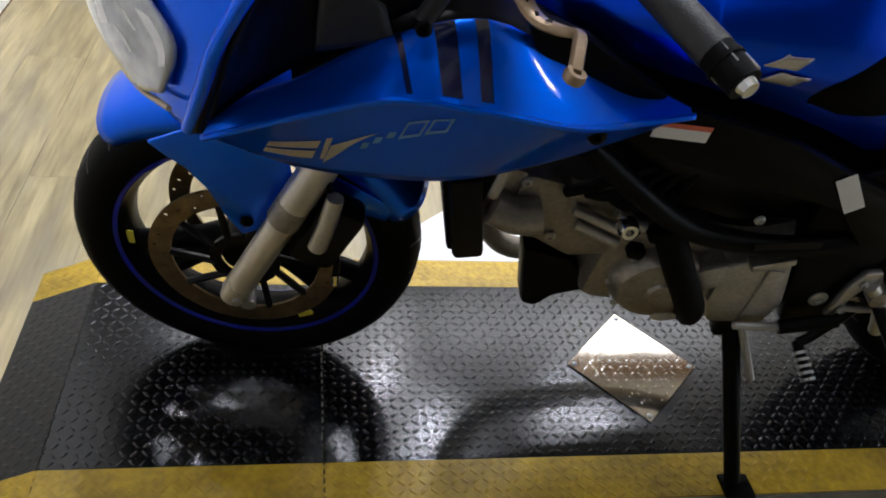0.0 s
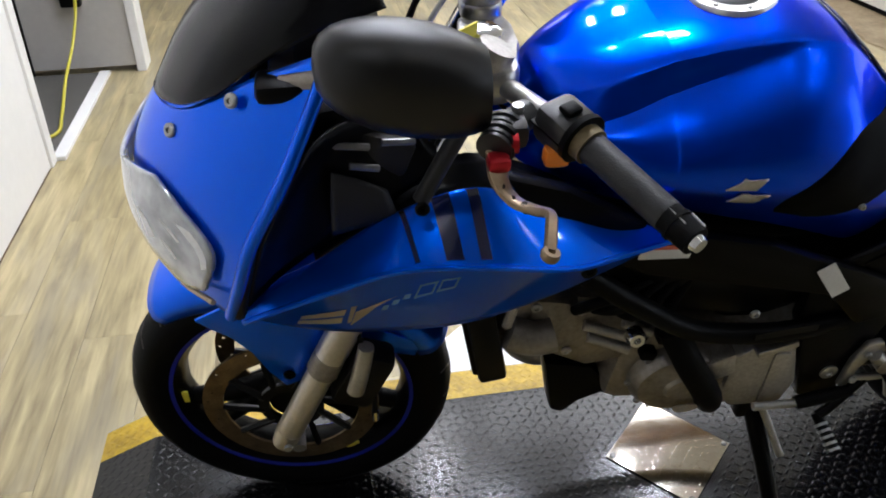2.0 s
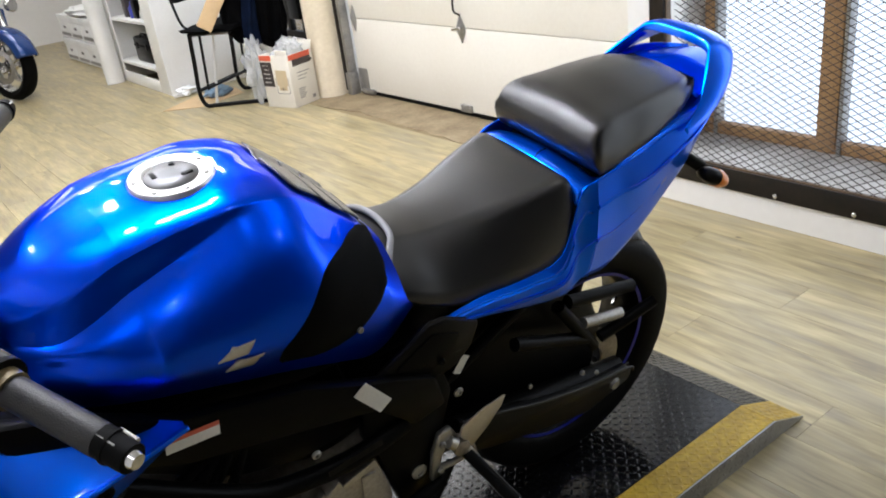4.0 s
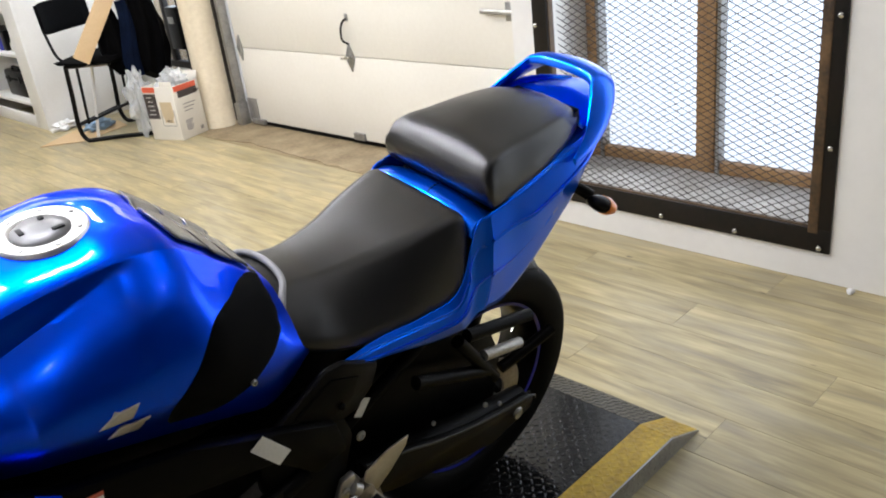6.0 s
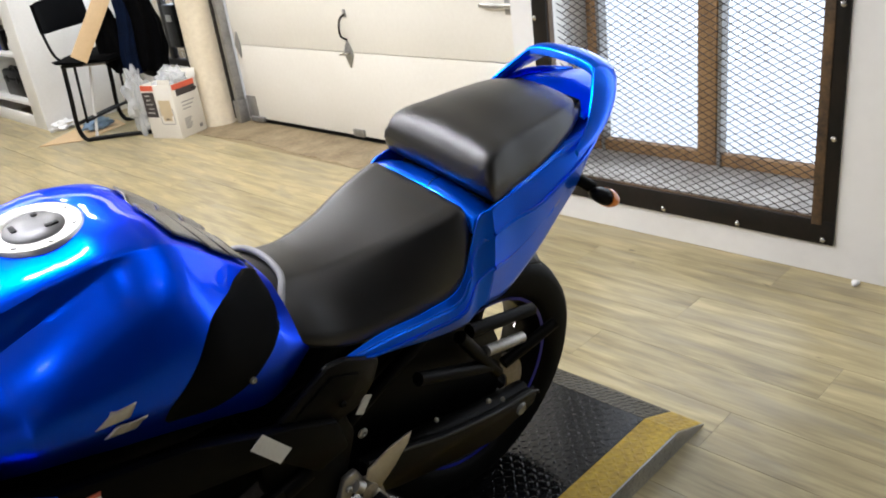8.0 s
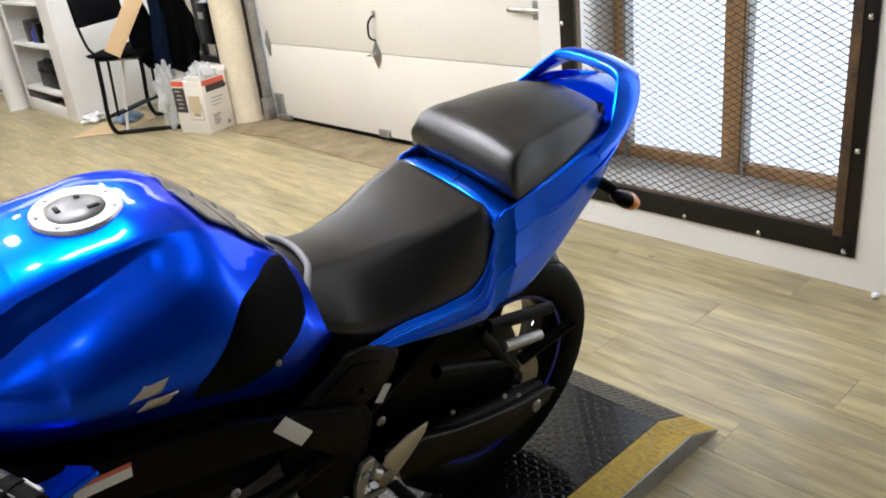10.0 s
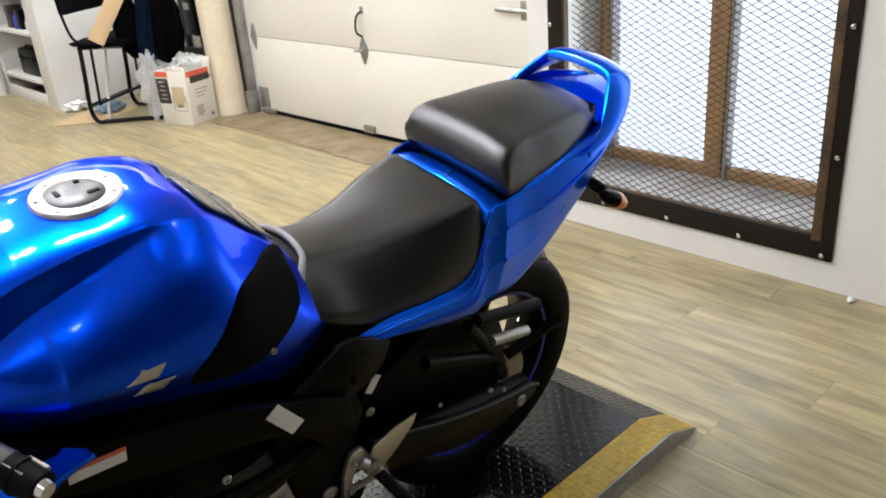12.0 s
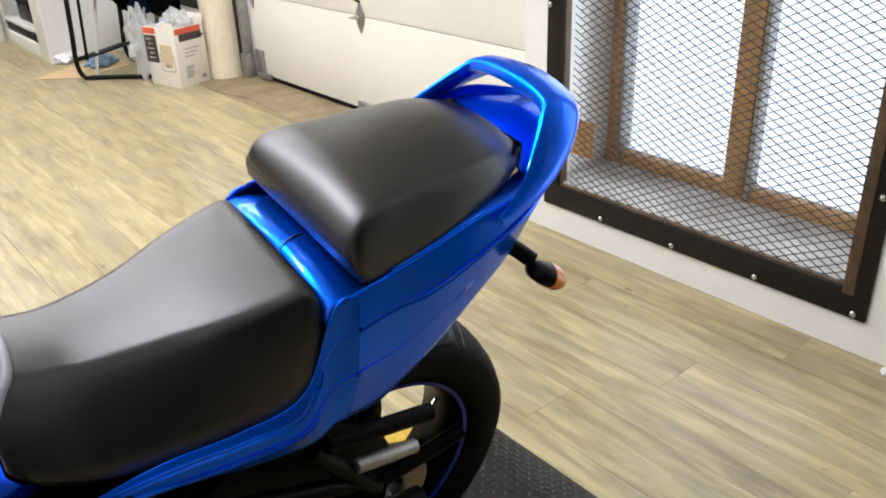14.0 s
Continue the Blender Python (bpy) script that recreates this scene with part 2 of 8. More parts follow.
M_WALL = material("white_wall_paint", (0.80, 0.79, 0.76), 0.6, 0, (0.74, 0.73, 0.70), 1.6, 25, 0.8, 0.04, 120, rough_var=0.1)
M_TRIM = material("white_trim_paint", (0.82, 0.82, 0.80), 0.4, 0, (0.74, 0.73, 0.70), 4, 60, 0.8, 0.05)
M_GREYWALL = material("grey_beige_wall", (0.50, 0.48, 0.44), 0.6, 0, (0.42, 0.40, 0.37), 2, 30, 0.8, 0.1)
M_CEIL = material("ceiling_paint", (0.76, 0.75, 0.73), 0.7, 0, (0.70, 0.69, 0.67), 2, 30)
M_DOOR = material("cream_garage_door", (0.79, 0.765, 0.69), 0.45, 0, (0.73, 0.70, 0.62), 1.5, 40, 0.8, 0.06, 150, rough_var=0.08)
M_CREAM = material("cream_post_paint", (0.74, 0.66, 0.50), 0.4, 0, (0.60, 0.52, 0.38), 4, 40, 0.9, 0.1, 90)
M_STEEL = material("galvanised_steel", (0.45, 0.45, 0.44), 0.4, 0.8, (0.28, 0.28, 0.27), 14, 90, 0.9, 0.1, rough_var=0.1)
M_BLACKSTEEL = material("blackened_steel", (0.006, 0.0055, 0.005), 0.5, 0.0, (0.022, 0.014, 0.009), 7, 60, 0.6, 0.2, 200, rough_var=0.1, spec=0.25)
M_RUST = material("brown_weathered_wood", (0.46, 0.27, 0.115), 0.6, 0, (0.27, 0.15, 0.065), 8, 70, 1, 0.3, 90, stretch=(3, 3, 0.6))
M_RUSTDARK = material("rusty_dark_steel", (0.15, 0.088, 0.040), 0.6, 0.2, (0.040, 0.028, 0.018), 11, 80, 1, 0.3, 120)
M_MESH = material("dull_mesh_steel", (0.028, 0.025, 0.022), 0.5, 0.3, (0.06, 0.038, 0.022), 5, 60, 0.7, 0.1, 200)
M_SILL = material("grey_dusty_sill", (0.46, 0.445, 0.42), 0.7, 0, (0.24, 0.225, 0.20), 5, 50, 1, 0.3, 80)
M_PLANK = plank_material()
M_JOINT = material("floor_joint", (0.27, 0.215, 0.125), 0.7)
M_DARKWALL = material("dark_grey_wall", (0.06, 0.06, 0.06), 0.8, 0, (0.045, 0.045, 0.045), 2, 30)
M_WORN = material("worn_brown_threshold", (0.33, 0.26, 0.155), 0.5, 0, (0.17, 0.125, 0.07), 7, 40, 1, 0.25, 60, rough_var=0.1)
M_BLACKTUBE = material("black_tube_enamel", (0.002, 0.002, 0.0022), 0.3, 0, spec=0.22)
M_FABRIC = material("black_jacket_cloth", (0.0014, 0.0014, 0.0017), 0.9, 0, (0.0008, 0.0008, 0.001), 10, 300, 1, 0.4, 300, spec=0.06)
M_NAVY = material("navy_jacket_cloth", (0.004, 0.009, 0.028), 0.9, 0, (0.002, 0.004, 0.012), 10, 300, 1, 0.4, 300, spec=0.06)
M_CARD = material("brown_cardboard", (0.58, 0.42, 0.24), 0.7, 0, (0.50, 0.35, 0.19), 4, 60, 0.8, 0.1)
M_CARTON = material("printed_white_carton", (0.74, 0.71, 0.64), 0.5, 0, (0.66, 0.63, 0.56), 5, 60, 0.7)
M_CARTON_RED = material("carton_red_band", (0.72, 0.12, 0.06), 0.5)
M_CARTON_DARK = material("carton_dark_print", (0.05, 0.04, 0.04), 0.5)
M_CARTON_TAN = material("carton_tan_print", (0.58, 0.47, 0.30), 0.5)
M_PRINT = material("grey_print", (0.28, 0.27, 0.26), 0.6)
M_FILM = glass_material("crumpled_plastic_film", (0.80, 0.82, 0.84), 0.22, 0.62, (0.94, 0.95, 0.96))
M_PAPER = material("white_paper", (0.86, 0.86, 0.85), 0.5)
M_BLUECLOTH = material("pale_blue_cloth", (0.28, 0.42, 0.60), 0.8)
M_CABLE = material("yellow_cable", (0.62, 0.55, 0.05), 0.4)
M_SILVER = material("silver_bike_paint", (0.45, 0.45, 0.46), 0.25, 0.7, coat=1.0)
M_NAVYPAINT = material("dark_blue_paint", (0.01, 0.05, 0.22), 0.2, 0.3, coat=1.0)
M_PANE = glass_material("window_pane", (0.95, 0.97, 1.0), 0.02, 0.9)
M_DAY = material("bright_overcast_backdrop", (0.8, 0.85, 0.9), 0.9, 0, emit=(0.92, 0.95, 1.0), power=1.4)
M_LAMP = material("lamp_diffuser", (0.9, 0.9, 0.88), 0.4, 0, emit=(1.0, 0.96, 0.9), power=6.0)
M_PURPLE = material("blue_plastic_bottle", (0.05, 0.06, 0.35), 0.3)


# ---- mesh tools ----
def finish(bm, name, mat, smooth=40.0):
    me = bpy.data.meshes.new(name)
    bmesh.ops.recalc_face_normals(bm, faces=bm.faces[:])
    bm.to_mesh(me)
    bm.free()
    me.materials.append(mat)
    if smooth:
        me.polygons.foreach_set("use_smooth", [True] * len(me.polygons))
        me.set_sharp_from_angle(angle=radians(smooth))
    return me


def part(name, bm, mat, parent=None, label="", smooth=40.0):
    ob = new(name, finish(bm, name, mat, smooth))
    if parent:
        ob.parent = parent
    if label:
        tagged(ob, label)
    return ob


def solid(ob, thick, offset=-1.0):
    mod = ob.modifiers.new("thickness", "SOLIDIFY")
    mod.thickness, mod.offset = thick, offset
    return ob


def empty(name, m=Matrix()):
    ob = new(name)
    ob.matrix_world = m
    ob.empty_display_size = 0.1
    return ob


def box(bm, lo, hi, bevel=0.0, m=None):
    """A box between two corners, its edges rounded."""
    lo, hi = Vector(lo), Vector(hi)
    made = bmesh.ops.create_cube(bm, size=1.0)["verts"]
    for v in made:
        v.co = Vector((lo[i] + (hi[i] - lo[i]) * (v.co[i] + 0.5) for i in range(3)))
    if bevel:
        edges = list({e for v in made for e in v.link_edges})
        done = bmesh.ops.bevel(bm, geom=edges, offset=bevel, segments=2, affect="EDGES", profile=0.5)
        made = list({v for f in done["faces"] for v in f.verts} | {v for v in made if v.is_valid})
    if m:
        bmesh.ops.transform(bm, matrix=m, verts=[v for v in made if v.is_valid])
    return bm


def newbox(lo, hi, bevel=0.0, m=None):
    return box(bmesh.new(), lo, hi, bevel, m)


def rings(bm, loops, close=True, cap=True):
    """Skin over rings of points of equal number."""
    made = [[bm.verts.new(p) for p in loop] for loop in loops]
    n = len(loops[0])
    for a, b in zip(made, made[1:]):
        for i in range(n if close else n - 1):
            j = (i + 1) % n
            bm.faces.new((a[i], a[j], b[j], b[i]))
    if cap and close:
        bm.faces.new(made[0][::-1])
        bm.faces.new(made[-1])
    return bm


def spline(points, steps):
    """A smooth line through points."""
    pts = [Vector(p) for p in points]
    out = []
    for i in range(len(pts) - 1):
        p0, p1, p2, p3 = pts[max(i - 1, 0)], pts[i], pts[i + 1], pts[min(i + 2, len(pts) - 1)]
        for k in range(steps):
            t = k / steps
            out.append(0.5 * ((2 * p1) + (p2 - p0) * t + (2 * p0 - 5 * p1 + 4 * p2 - p3) * t * t + (3 * p1 - p0 - 3 * p2 + p3) * t**3))
    out.append(pts[-1])
    return out


def tube(bm, points, radius, n=10, steps=6, smooth=True, cap=True):
    """A round bar along a line; radius may be a pair, from start to end."""
    line = spline(points, steps) if smooth and len(points) > 2 else [Vector(p) for p in points]
    r0, r1 = radius if isinstance(radius, tuple) else (radius, radius)
    up = Vector((0.31, 0.2, 0.93)).normalized()
    loops = []
    for i, p in enumerate(line):
        d = (line[min(i + 1, len(line) - 1)] - line[max(i - 1, 0)]).normalized()
        side = d.cross(up)
        if side.length < 1e-4:
            side = d.orthogonal()
        side.normalize()
        top = side.cross(d)
        r = r0 + (r1 - r0) * i / max(1, len(line) - 1)
        loops.append([p + (side * math.cos(a) + top * math.sin(a)) * r for a in (2 * math.pi * k / n for k in range(n))])
    return rings(bm, loops, True, cap)


def newtube(points, radius, n=10, steps=6, smooth=True):
    return tube(bmesh.new(), points, radius, n, steps, smooth)


def lathe(bm, profile, m=Matrix(), n=32, close=False):
    """Turns (radius, height) pairs about the local z axis."""
    loops = [[m @ Vector((r * math.cos(a), r * math.sin(a), h)) for a in (2 * math.pi * k / n for k in range(n))] for r, h in profile]
    if close:
        loops.append(loops[0])
        made = [[bm.verts.new(p) for p in loop] for loop in loops[:-1]]
        made.append(made[0])
        for a, b in zip(made, made[1:]):
            for i in range(n):
                j = (i + 1) % n
                bm.faces.new((a[i], a[j], b[j], b[i]))
        return bm
    return rings(bm, loops, True, True)


def sheet(rows, nu=5, nv=5, bm=None):
    """A smooth skin through a grid of points."""
    bm = bm or bmesh.new()
    dense = [spline(r, nu) for r in rows]
    cols = [spline([d[i] for d in dense], nv) for i in range(len(dense[0]))]
    verts = [[bm.verts.new(p) for p in c] for c in cols]
    for a, b in zip(verts, verts[1:]):
        for i in range(len(a) - 1):
            bm.faces.new((a[i], a[i + 1], b[i + 1], b[i]))
    return bm


def flip(points):
    return [(x, -y, z) for x, y, z in points]


def plate(outline, thick, m=Matrix(), bevel=0.0):
    """A flat outline in the local xy plane, given depth along z."""
    bm = bmesh.new()
    face = bm.faces.new([bm.verts.new((x, y, 0)) for x, y in outline])
    up = bmesh.ops.extrude_face_region(bm, geom=[face])["geom"]
    bmesh.ops.translate(bm, vec=(0, 0, thick), verts=[g for g in up if isinstance(g, bmesh.types.BMVert)])
    if bevel:
        bmesh.ops.bevel(bm, geom=bm.edges[:], offset=bevel, segments=2, affect="EDGES", profile=0.5)
    bmesh.ops.transform(bm, matrix=m, verts=bm.verts[:])
    return bm


def side_plate(points, v, thick, bevel=0.004):
    """An outline in the bike's length-height plane at the lateral place v."""
    m = Matrix(((1, 0, 0, 0), (0, 0, 1, v), (0, 1, 0, 0), (0, 0, 0, 1)))
    return plate(points, thick, m, bevel)


# ---- the room ----
WALL_L, WALL_W, WALL_D = -0.87, 3.03, 3.41     # left wall, window wall, garage door


def setting(name, bm, mat, label, smooth=0.0):
    return tagged(part(name, bm, mat, smooth=smooth), label, kind="structure")


floor = setting("floor", newbox((-3.6, -1.6, -0.12), (3.60, 12.2, -0.004)), M_JOINT, "floor of pale washed oak planks with dark joints")
worn_edge = [(3.06 + 0.07 * noise.noise(Vector((0.0, 2.1 * y, 3.7))) + 0.03 * noise.noise(Vector((5.0, 9.0 * y, 0.0))), y) for y in (2.42 + 0.055 * k for k in range(57))]
setting("floor_threshold", plate([(3.57, 2.42), (3.57, 5.5)] + worn_edge[::-1], 0.0048, Matrix.Translation((0, 0, -0.004))), M_WORN, "worn brown strip of floor before the garage door")
setting("ceiling", newbox((-3.7, -1.75, CEILING), (4.2, 12.4, CEILING + 0.12)), M_CEIL, "plain off-white painted ceiling")
# left wall, with a doorway and a return wall behind it
setting("wall_left", newbox((WALL_L - 0.14, -1.6, 0), (WALL_L, 3.20, CEILING)), M_WALL, "white painted wall with a dusty foot")
setting("trim_joint", newbox((WALL_L, -1.6, -0.003), (WALL_L + 0.005, 3.19, 0.0025)), M_RUSTDARK, "dirty joint between wall and floor")
setting("trim_corner", newbox((WALL_L - 0.155, 3.20, 0), (WALL_L + 0.012, 3.262, CEILING), 0.004), M_TRIM, "white corner board at the end of the wall")
setting("wall_return", newbox((-3.6, 4.30, 0.03), (-0.70, 4.42, CEILING)), M_GREYWALL, "grey-beige wall standing across behind the doorway")
setting("trim_return", newbox((-0.70, 4.285, 0.0), (-0.655, 4.435, CEILING), 0.004), M_TRIM, "white board on the edge of the cross wall")
setting("trim_sill", newbox((-0.875, 3.262, 0), (-0.825, 4.28, 0.018), 0.003), M_TRIM, "white floor sill of the doorway")
setting("floor_side_room", newbox((-3.6, 3.2, -0.003), (-0.875, 4.3, 0.004)), material("dark_grey_carpet", (0.10, 0.095, 0.085), 0.9), "dark grey floor of the side room")
setting("wall_side_room", newbox((-3.7, -1.6, 0), (-3.6, 12.2, CEILING)), M_GREYWALL, "grey-beige wall at the far side")
setting("wall_back", newbox((-3.7, 12.1, 0), (4.0, 12.25, CEILING)), M_WALL, "white wall at the far end of the shop")
# out of view; added dark so the bike's near side gets less light
setting("wall_near", newbox((-3.6, -1.75, 0), (WALL_W, -1.6, CEILING)), M_DARKWALL, "plain unseen wall closing the shop, dark grey to shade the bike")
# window wall with its deep opening
WIN_Y0, WIN_Y1, WIN_Z0, WIN_Z1 = 1.13, 2.285, 0.20, 2.30
win_wall = newbox((WALL_W, 0.70, 0), (WALL_D + 0.10, WIN_Y0, CEILING))
box(win_wall, (WALL_W, -1.75, 0), (WALL_D + 0.10, -0.20, CEILING))
box(win_wall, (WALL_W, -0.20, 2.02), (WALL_D + 0.10, 0.70, CEILING))
box(win_wall, (WALL_W, WIN_Y1, 0), (WALL_D + 0.10, 2.42, CEILING))
box(win_wall, (WALL_W, WIN_Y0, 0), (WALL_D + 0.10, WIN_Y1, WIN_Z0))
box(win_wall, (WALL_W, WIN_Y0, WIN_Z1), (WALL_D + 0.10, WIN_Y1, CEILING))
setting("wall_window", win_wall, M_WALL, "white painted wall with a deep barred window opening")
setting("window_sill", newbox((WALL_W + 0.01, WIN_Y0, WIN_Z0), (WALL_D + 0.10, WIN_Y1, WIN_Z0 + 0.006)), M_SILL, "dusty grey sill deep inside the window opening")
# wall above and beside the garage door
door_wall = newbox((WALL_D + 0.02, 2.42, 2.25), (WALL_D + 0.16, 5.36, CEILING))
box(door_wall, (WALL_D + 0.02, 6.72, 0), (WALL_D + 0.16, 12.1, CEILING))
box(door_wall, (WALL_D + 0.02, 5.36, 0), (WALL_D + 0.16, 5.92, CEILING))
box(door_wall, (WALL_D + 0.02, 5.92, 2.1), (WALL_D + 0.16, 6.72, CEILING))
box(door_wall, (WALL_D + 0.02, 5.92, 0), (WALL_D + 0.16, 6.72, 0.34))
setting("wall_door", door_wall, M_WALL, "white wall round the garage door")
backdrop = setting("backdrop", newbox((5.2, -3.0, -1.0), (5.25, 9.0, 4.0)), M_DAY, "bright overcast daylight outside the windows")


# planks: 0.18 m wide, laid along the shop
PLANK_W, PLANK_L = 0.178, 1.22
pl = newbox((0.0006, 0.0005, -0.0035), (PLANK_W - 0.0006, PLANK_L - 0.0005, 0.0))
plank_mesh = finish(pl, "plank", M_PLANK, 0)
rest = bmesh.new()
for i in range(-15, 19):
    x = i * PLANK_W
    offset = (i * 0.437) % 1.0 * PLANK_L
    for j in range(-3, 11):
        y = j * PLANK_L + offset
        if x + PLANK_W > 3.39 or y > 12.0 or y + PLANK_L < -1.55 or x < -3.0:
            continue
        if y < -1.6:
            box(rest, (x + 0.0006, -1.6, -0.0035), (x + PLANK_W - 0.0006, y + PLANK_L - 0.0005, 0.0))
            continue
        if x > 3.0 and y > 2.3 and y + PLANK_L < 5.6 and x + PLANK_W > 3.16:
            continue
        if x + PLANK_W < -0.9 and y < 4.3:
            continue
        near = -1.0 < x < 3.2 and -0.2 < y + PLANK_L and y < 7.6
        if near:
            ob = new("plank", plank_mesh)
            ob.parent = floor
            ob.matrix_world = pose(x, y, 0)
        else:
            box(rest, (x + 0.0006, y + 0.0005, -0.0035), (x + PLANK_W - 0.0006, y + PLANK_L - 0.0005, 0.0))
tagged(part("far_planks", rest, M_PLANK, floor, smooth=0), kind="stuff")


def ceiling_lamp(x, y):
    ob = empty("ceiling_lamp", pose(x, y, CEILING))
    part("housing", lathe(bmesh.new(), [(0.11, 0.0), (0.11, -0.05), (0.10, -0.06), (0.085, -0.06)], n=24), M_TRIM, ob)
    part("diffuser", lathe(bmesh.new(), [(0.084, -0.058), (0.084, -0.066), (0.06, -0.070)], n=24), M_LAMP, ob)
    return tagged(ob, "round white ceiling lamp, switched on", "ceiling lamp", "ceiling lamps")


for lx, ly, _ in LAMPS:
    ceiling_lamp(lx, ly)


def ceiling_panel(x, y, turn):
    ob = empty("ceiling_panel", pose(x, y, CEILING, 0, 0, turn))
    for lo, hi in (((-0.31, -0.61, -0.04), (-0.29, 0.61, 0.0)), ((0.29, -0.61, -0.04), (0.31, 0.61, 0.0)), ((-0.29, -0.61, -0.04), (0.29, -0.59, 0.0)), ((-0.29, 0.59, -0.04), (0.29, 0.61, 0.0))):
        part("frame", newbox(lo, hi, 0.003), M_TRIM, ob)
    part("diffuser", newbox((-0.29, -0.59, -0.035), (0.29, 0.59, -0.028)), M_LAMP, ob, smooth=0)
    return tagged(ob, "flat white ceiling light panel, switched on", "light panel", "ceiling light panels")


for lx, ly, turn in PANELS:
    ceiling_panel(lx, ly, turn)


setting("ceiling_beam", newbox((-3.55, 3.98, CEILING - 0.11), (3.40, 4.13, CEILING - 0.002), 0.006), M_RUST, "brown timber beam under the ceiling")


# ---- window: angle-iron frame, expanded mesh, timber mullions, panes ----
def window():
    win = empty("window_1", pose(WALL_W, 0, 0))
    f = bmesh.new()
    y0, y1, z0, z1 = 1.075, 2.30, 0.112, 2.38
    for lo, hi in (((-0.012, y0, z0), (0.0, y1, z0 + 0.085)), ((-0.012, y0, z1 - 0.085), (0.0, y1, z1)),
                   ((-0.012, y0, z0 + 0.085), (0.0, y0 + 0.072, z1 - 0.085)), ((-0.012, y1 - 0.072, z0 + 0.085), (0.0, y1, z1 - 0.085))):
        box(f, lo, hi, 0.002)
    part("window_frame", f, M_BLACKSTEEL, win, "blackened steel frame with rust stains")
    lip = bmesh.new()
    for lo, hi in (((-0.016, y0 + 0.042, z0 + 0.070), (0.03, y0 + 0.076, z1 - 0.08)), ((-0.002, y1 - 0.076, z0 + 0.075), (0.03, y1 - 0.060, z1 - 0.08)),
                   ((-0.002, y0 + 0.076, z0 + 0.075), (0.03, y1 - 0.076, z0 + 0.090))):
        box(lip, lo, hi, 0.002)
    part("inner_lip", lip, M_RUSTDARK, win, "rust-brown angle lip inside the frame")
    bolt = lathe(bmesh.new(), [(0.0001, -0.010), (0.006, -0.009), (0.0095, -0.005), (0.0095, 0.0)], Matrix.Rotation(radians(90), 4, "Y") @ Matrix.Translation((0, 0, -0.010)), 12)
    bolt_mesh = finish(bolt, "bolt", M_CHROME)
    spots = [(1.105 + 0.302 * k, 0.135) for k in range(4)] + [(1.092, 0.49 + 0.42 * k) for k in range(4)] + [(2.275, 0.43 + 0.42 * k) for k in range(4)]
    for y, z in spots:
        ob = new("bolt", bolt_mesh)
        ob.parent = win
        ob.matrix_world = pose(WALL_W - 0.012, y, z)
    # expanded metal: diamonds 60 x 25 mm, each strand a flat bar set on edge
    mesh = bmesh.new()
    ya, yb, za, zb = 1.140, 2.235, 0.195, 2.30
    py, pz, bar, deep = 0.050, 0.0131, 0.0015, 0.002
    rows = int((zb - za) / pz)
    cols = int((yb - ya) / py)
    verts, faces = [], []
    for r in range(rows):
        for c in range(cols):
            y = ya + c * py + (py / 2 if r % 2 else 0)
            z = za + r * pz
            for dy in (-py / 2, py / 2):
                p, q = (y, z), (y + dy, z + pz)
                if q[0] < ya - 0.01 or q[0] > yb + 0.01:
                    continue
                n = len(verts)
                for (yy, zz), s in ((p, -1), (p, 1), (q, 1), (q, -1)):
                    verts.append((0.008, yy, zz + s * bar))
                for (yy, zz), s in ((p, -1), (p, 1), (q, 1), (q, -1)):
                    verts.append((0.008 + deep, yy, zz + s * bar))
                faces += [(n, n + 1, n + 2, n + 3), (n + 7, n + 6, n + 5, n + 4), (n, n + 3, n + 7, n + 4), (n + 1, n + 5, n + 6, n + 2)]
    me = bpy.data.meshes.new("expanded_mesh")
    me.from_pydata(verts, [], faces)
    me.materials.append(M_MESH)
    mesh.free()
    grid = tagged(new("expanded_mesh", me), "dark expanded-metal security mesh", kind="stuff")
    grid.parent = win
    # timber mullions at the back of the opening
    back = 0.36
    for y, w in ((1.712, 0.040), (2.248, 0.024)):
        part("mullion", newbox((back - 0.05, y - w, WIN_Z0 + 0.006), (back, y + w, WIN_Z1), 0.004), M_RUST, win, "weathered brown timber mullion")
    for y in (1.660, 2.214):
        part("mullion_strip", newbox((back - 0.056, y - 0.012, WIN_Z0 + 0.006), (back - 0.004, y + 0.004, WIN_Z1), 0.002), M_STEEL, win, "grey metal edge strip")
    part("bottom_rail", newbox((back - 0.045, WIN_Y0, WIN_Z0 + 0.006), (back, WIN_Y1, WIN_Z0 + 0.055), 0.004), M_RUST, win, "weathered brown bottom rail")
    for ya_, yb_ in ((1.132, 1.645), (1.755, 2.20)):
        pane = part("pane", newbox((back - 0.02, ya_, WIN_Z0 + 0.055), (back - 0.014, yb_, WIN_Z1)), M_PANE, win, smooth=0)
        pane.visible_shadow = False
    part("paper_notice", newbox((0.020, 2.100, 0.325), (0.024, 2.205, 0.455)), M_RUST, win, "small brown board hung behind the mesh")
    return tagged(win, "barred window with expanded mesh in a black steel frame", "window", kind="structure")


window()


# unseen glazed door, added as the source of the tail's extra light
glazed = empty("added_door", pose(WALL_W + 0.34, 0, 0))
for y in (-0.20, 0.64):
    part("stile", newbox((-0.02, y, 0.0), (0.02, y + 0.06, 2.02), 0.003), M_TRIM, glazed)
for z in (0.0, 1.96):
    part("rail", newbox((-0.02, -0.14, z), (0.02, 0.64, z + 0.06), 0.003), M_TRIM, glazed)
part("pane", newbox((-0.003, -0.14, 0.06), (0.003, 0.64, 1.96)), M_PANE, glazed, smooth=0).visible_shadow = False
tagged(glazed, "white framed glazed door, unseen, added to light the bike's tail", "door", kind="structure")


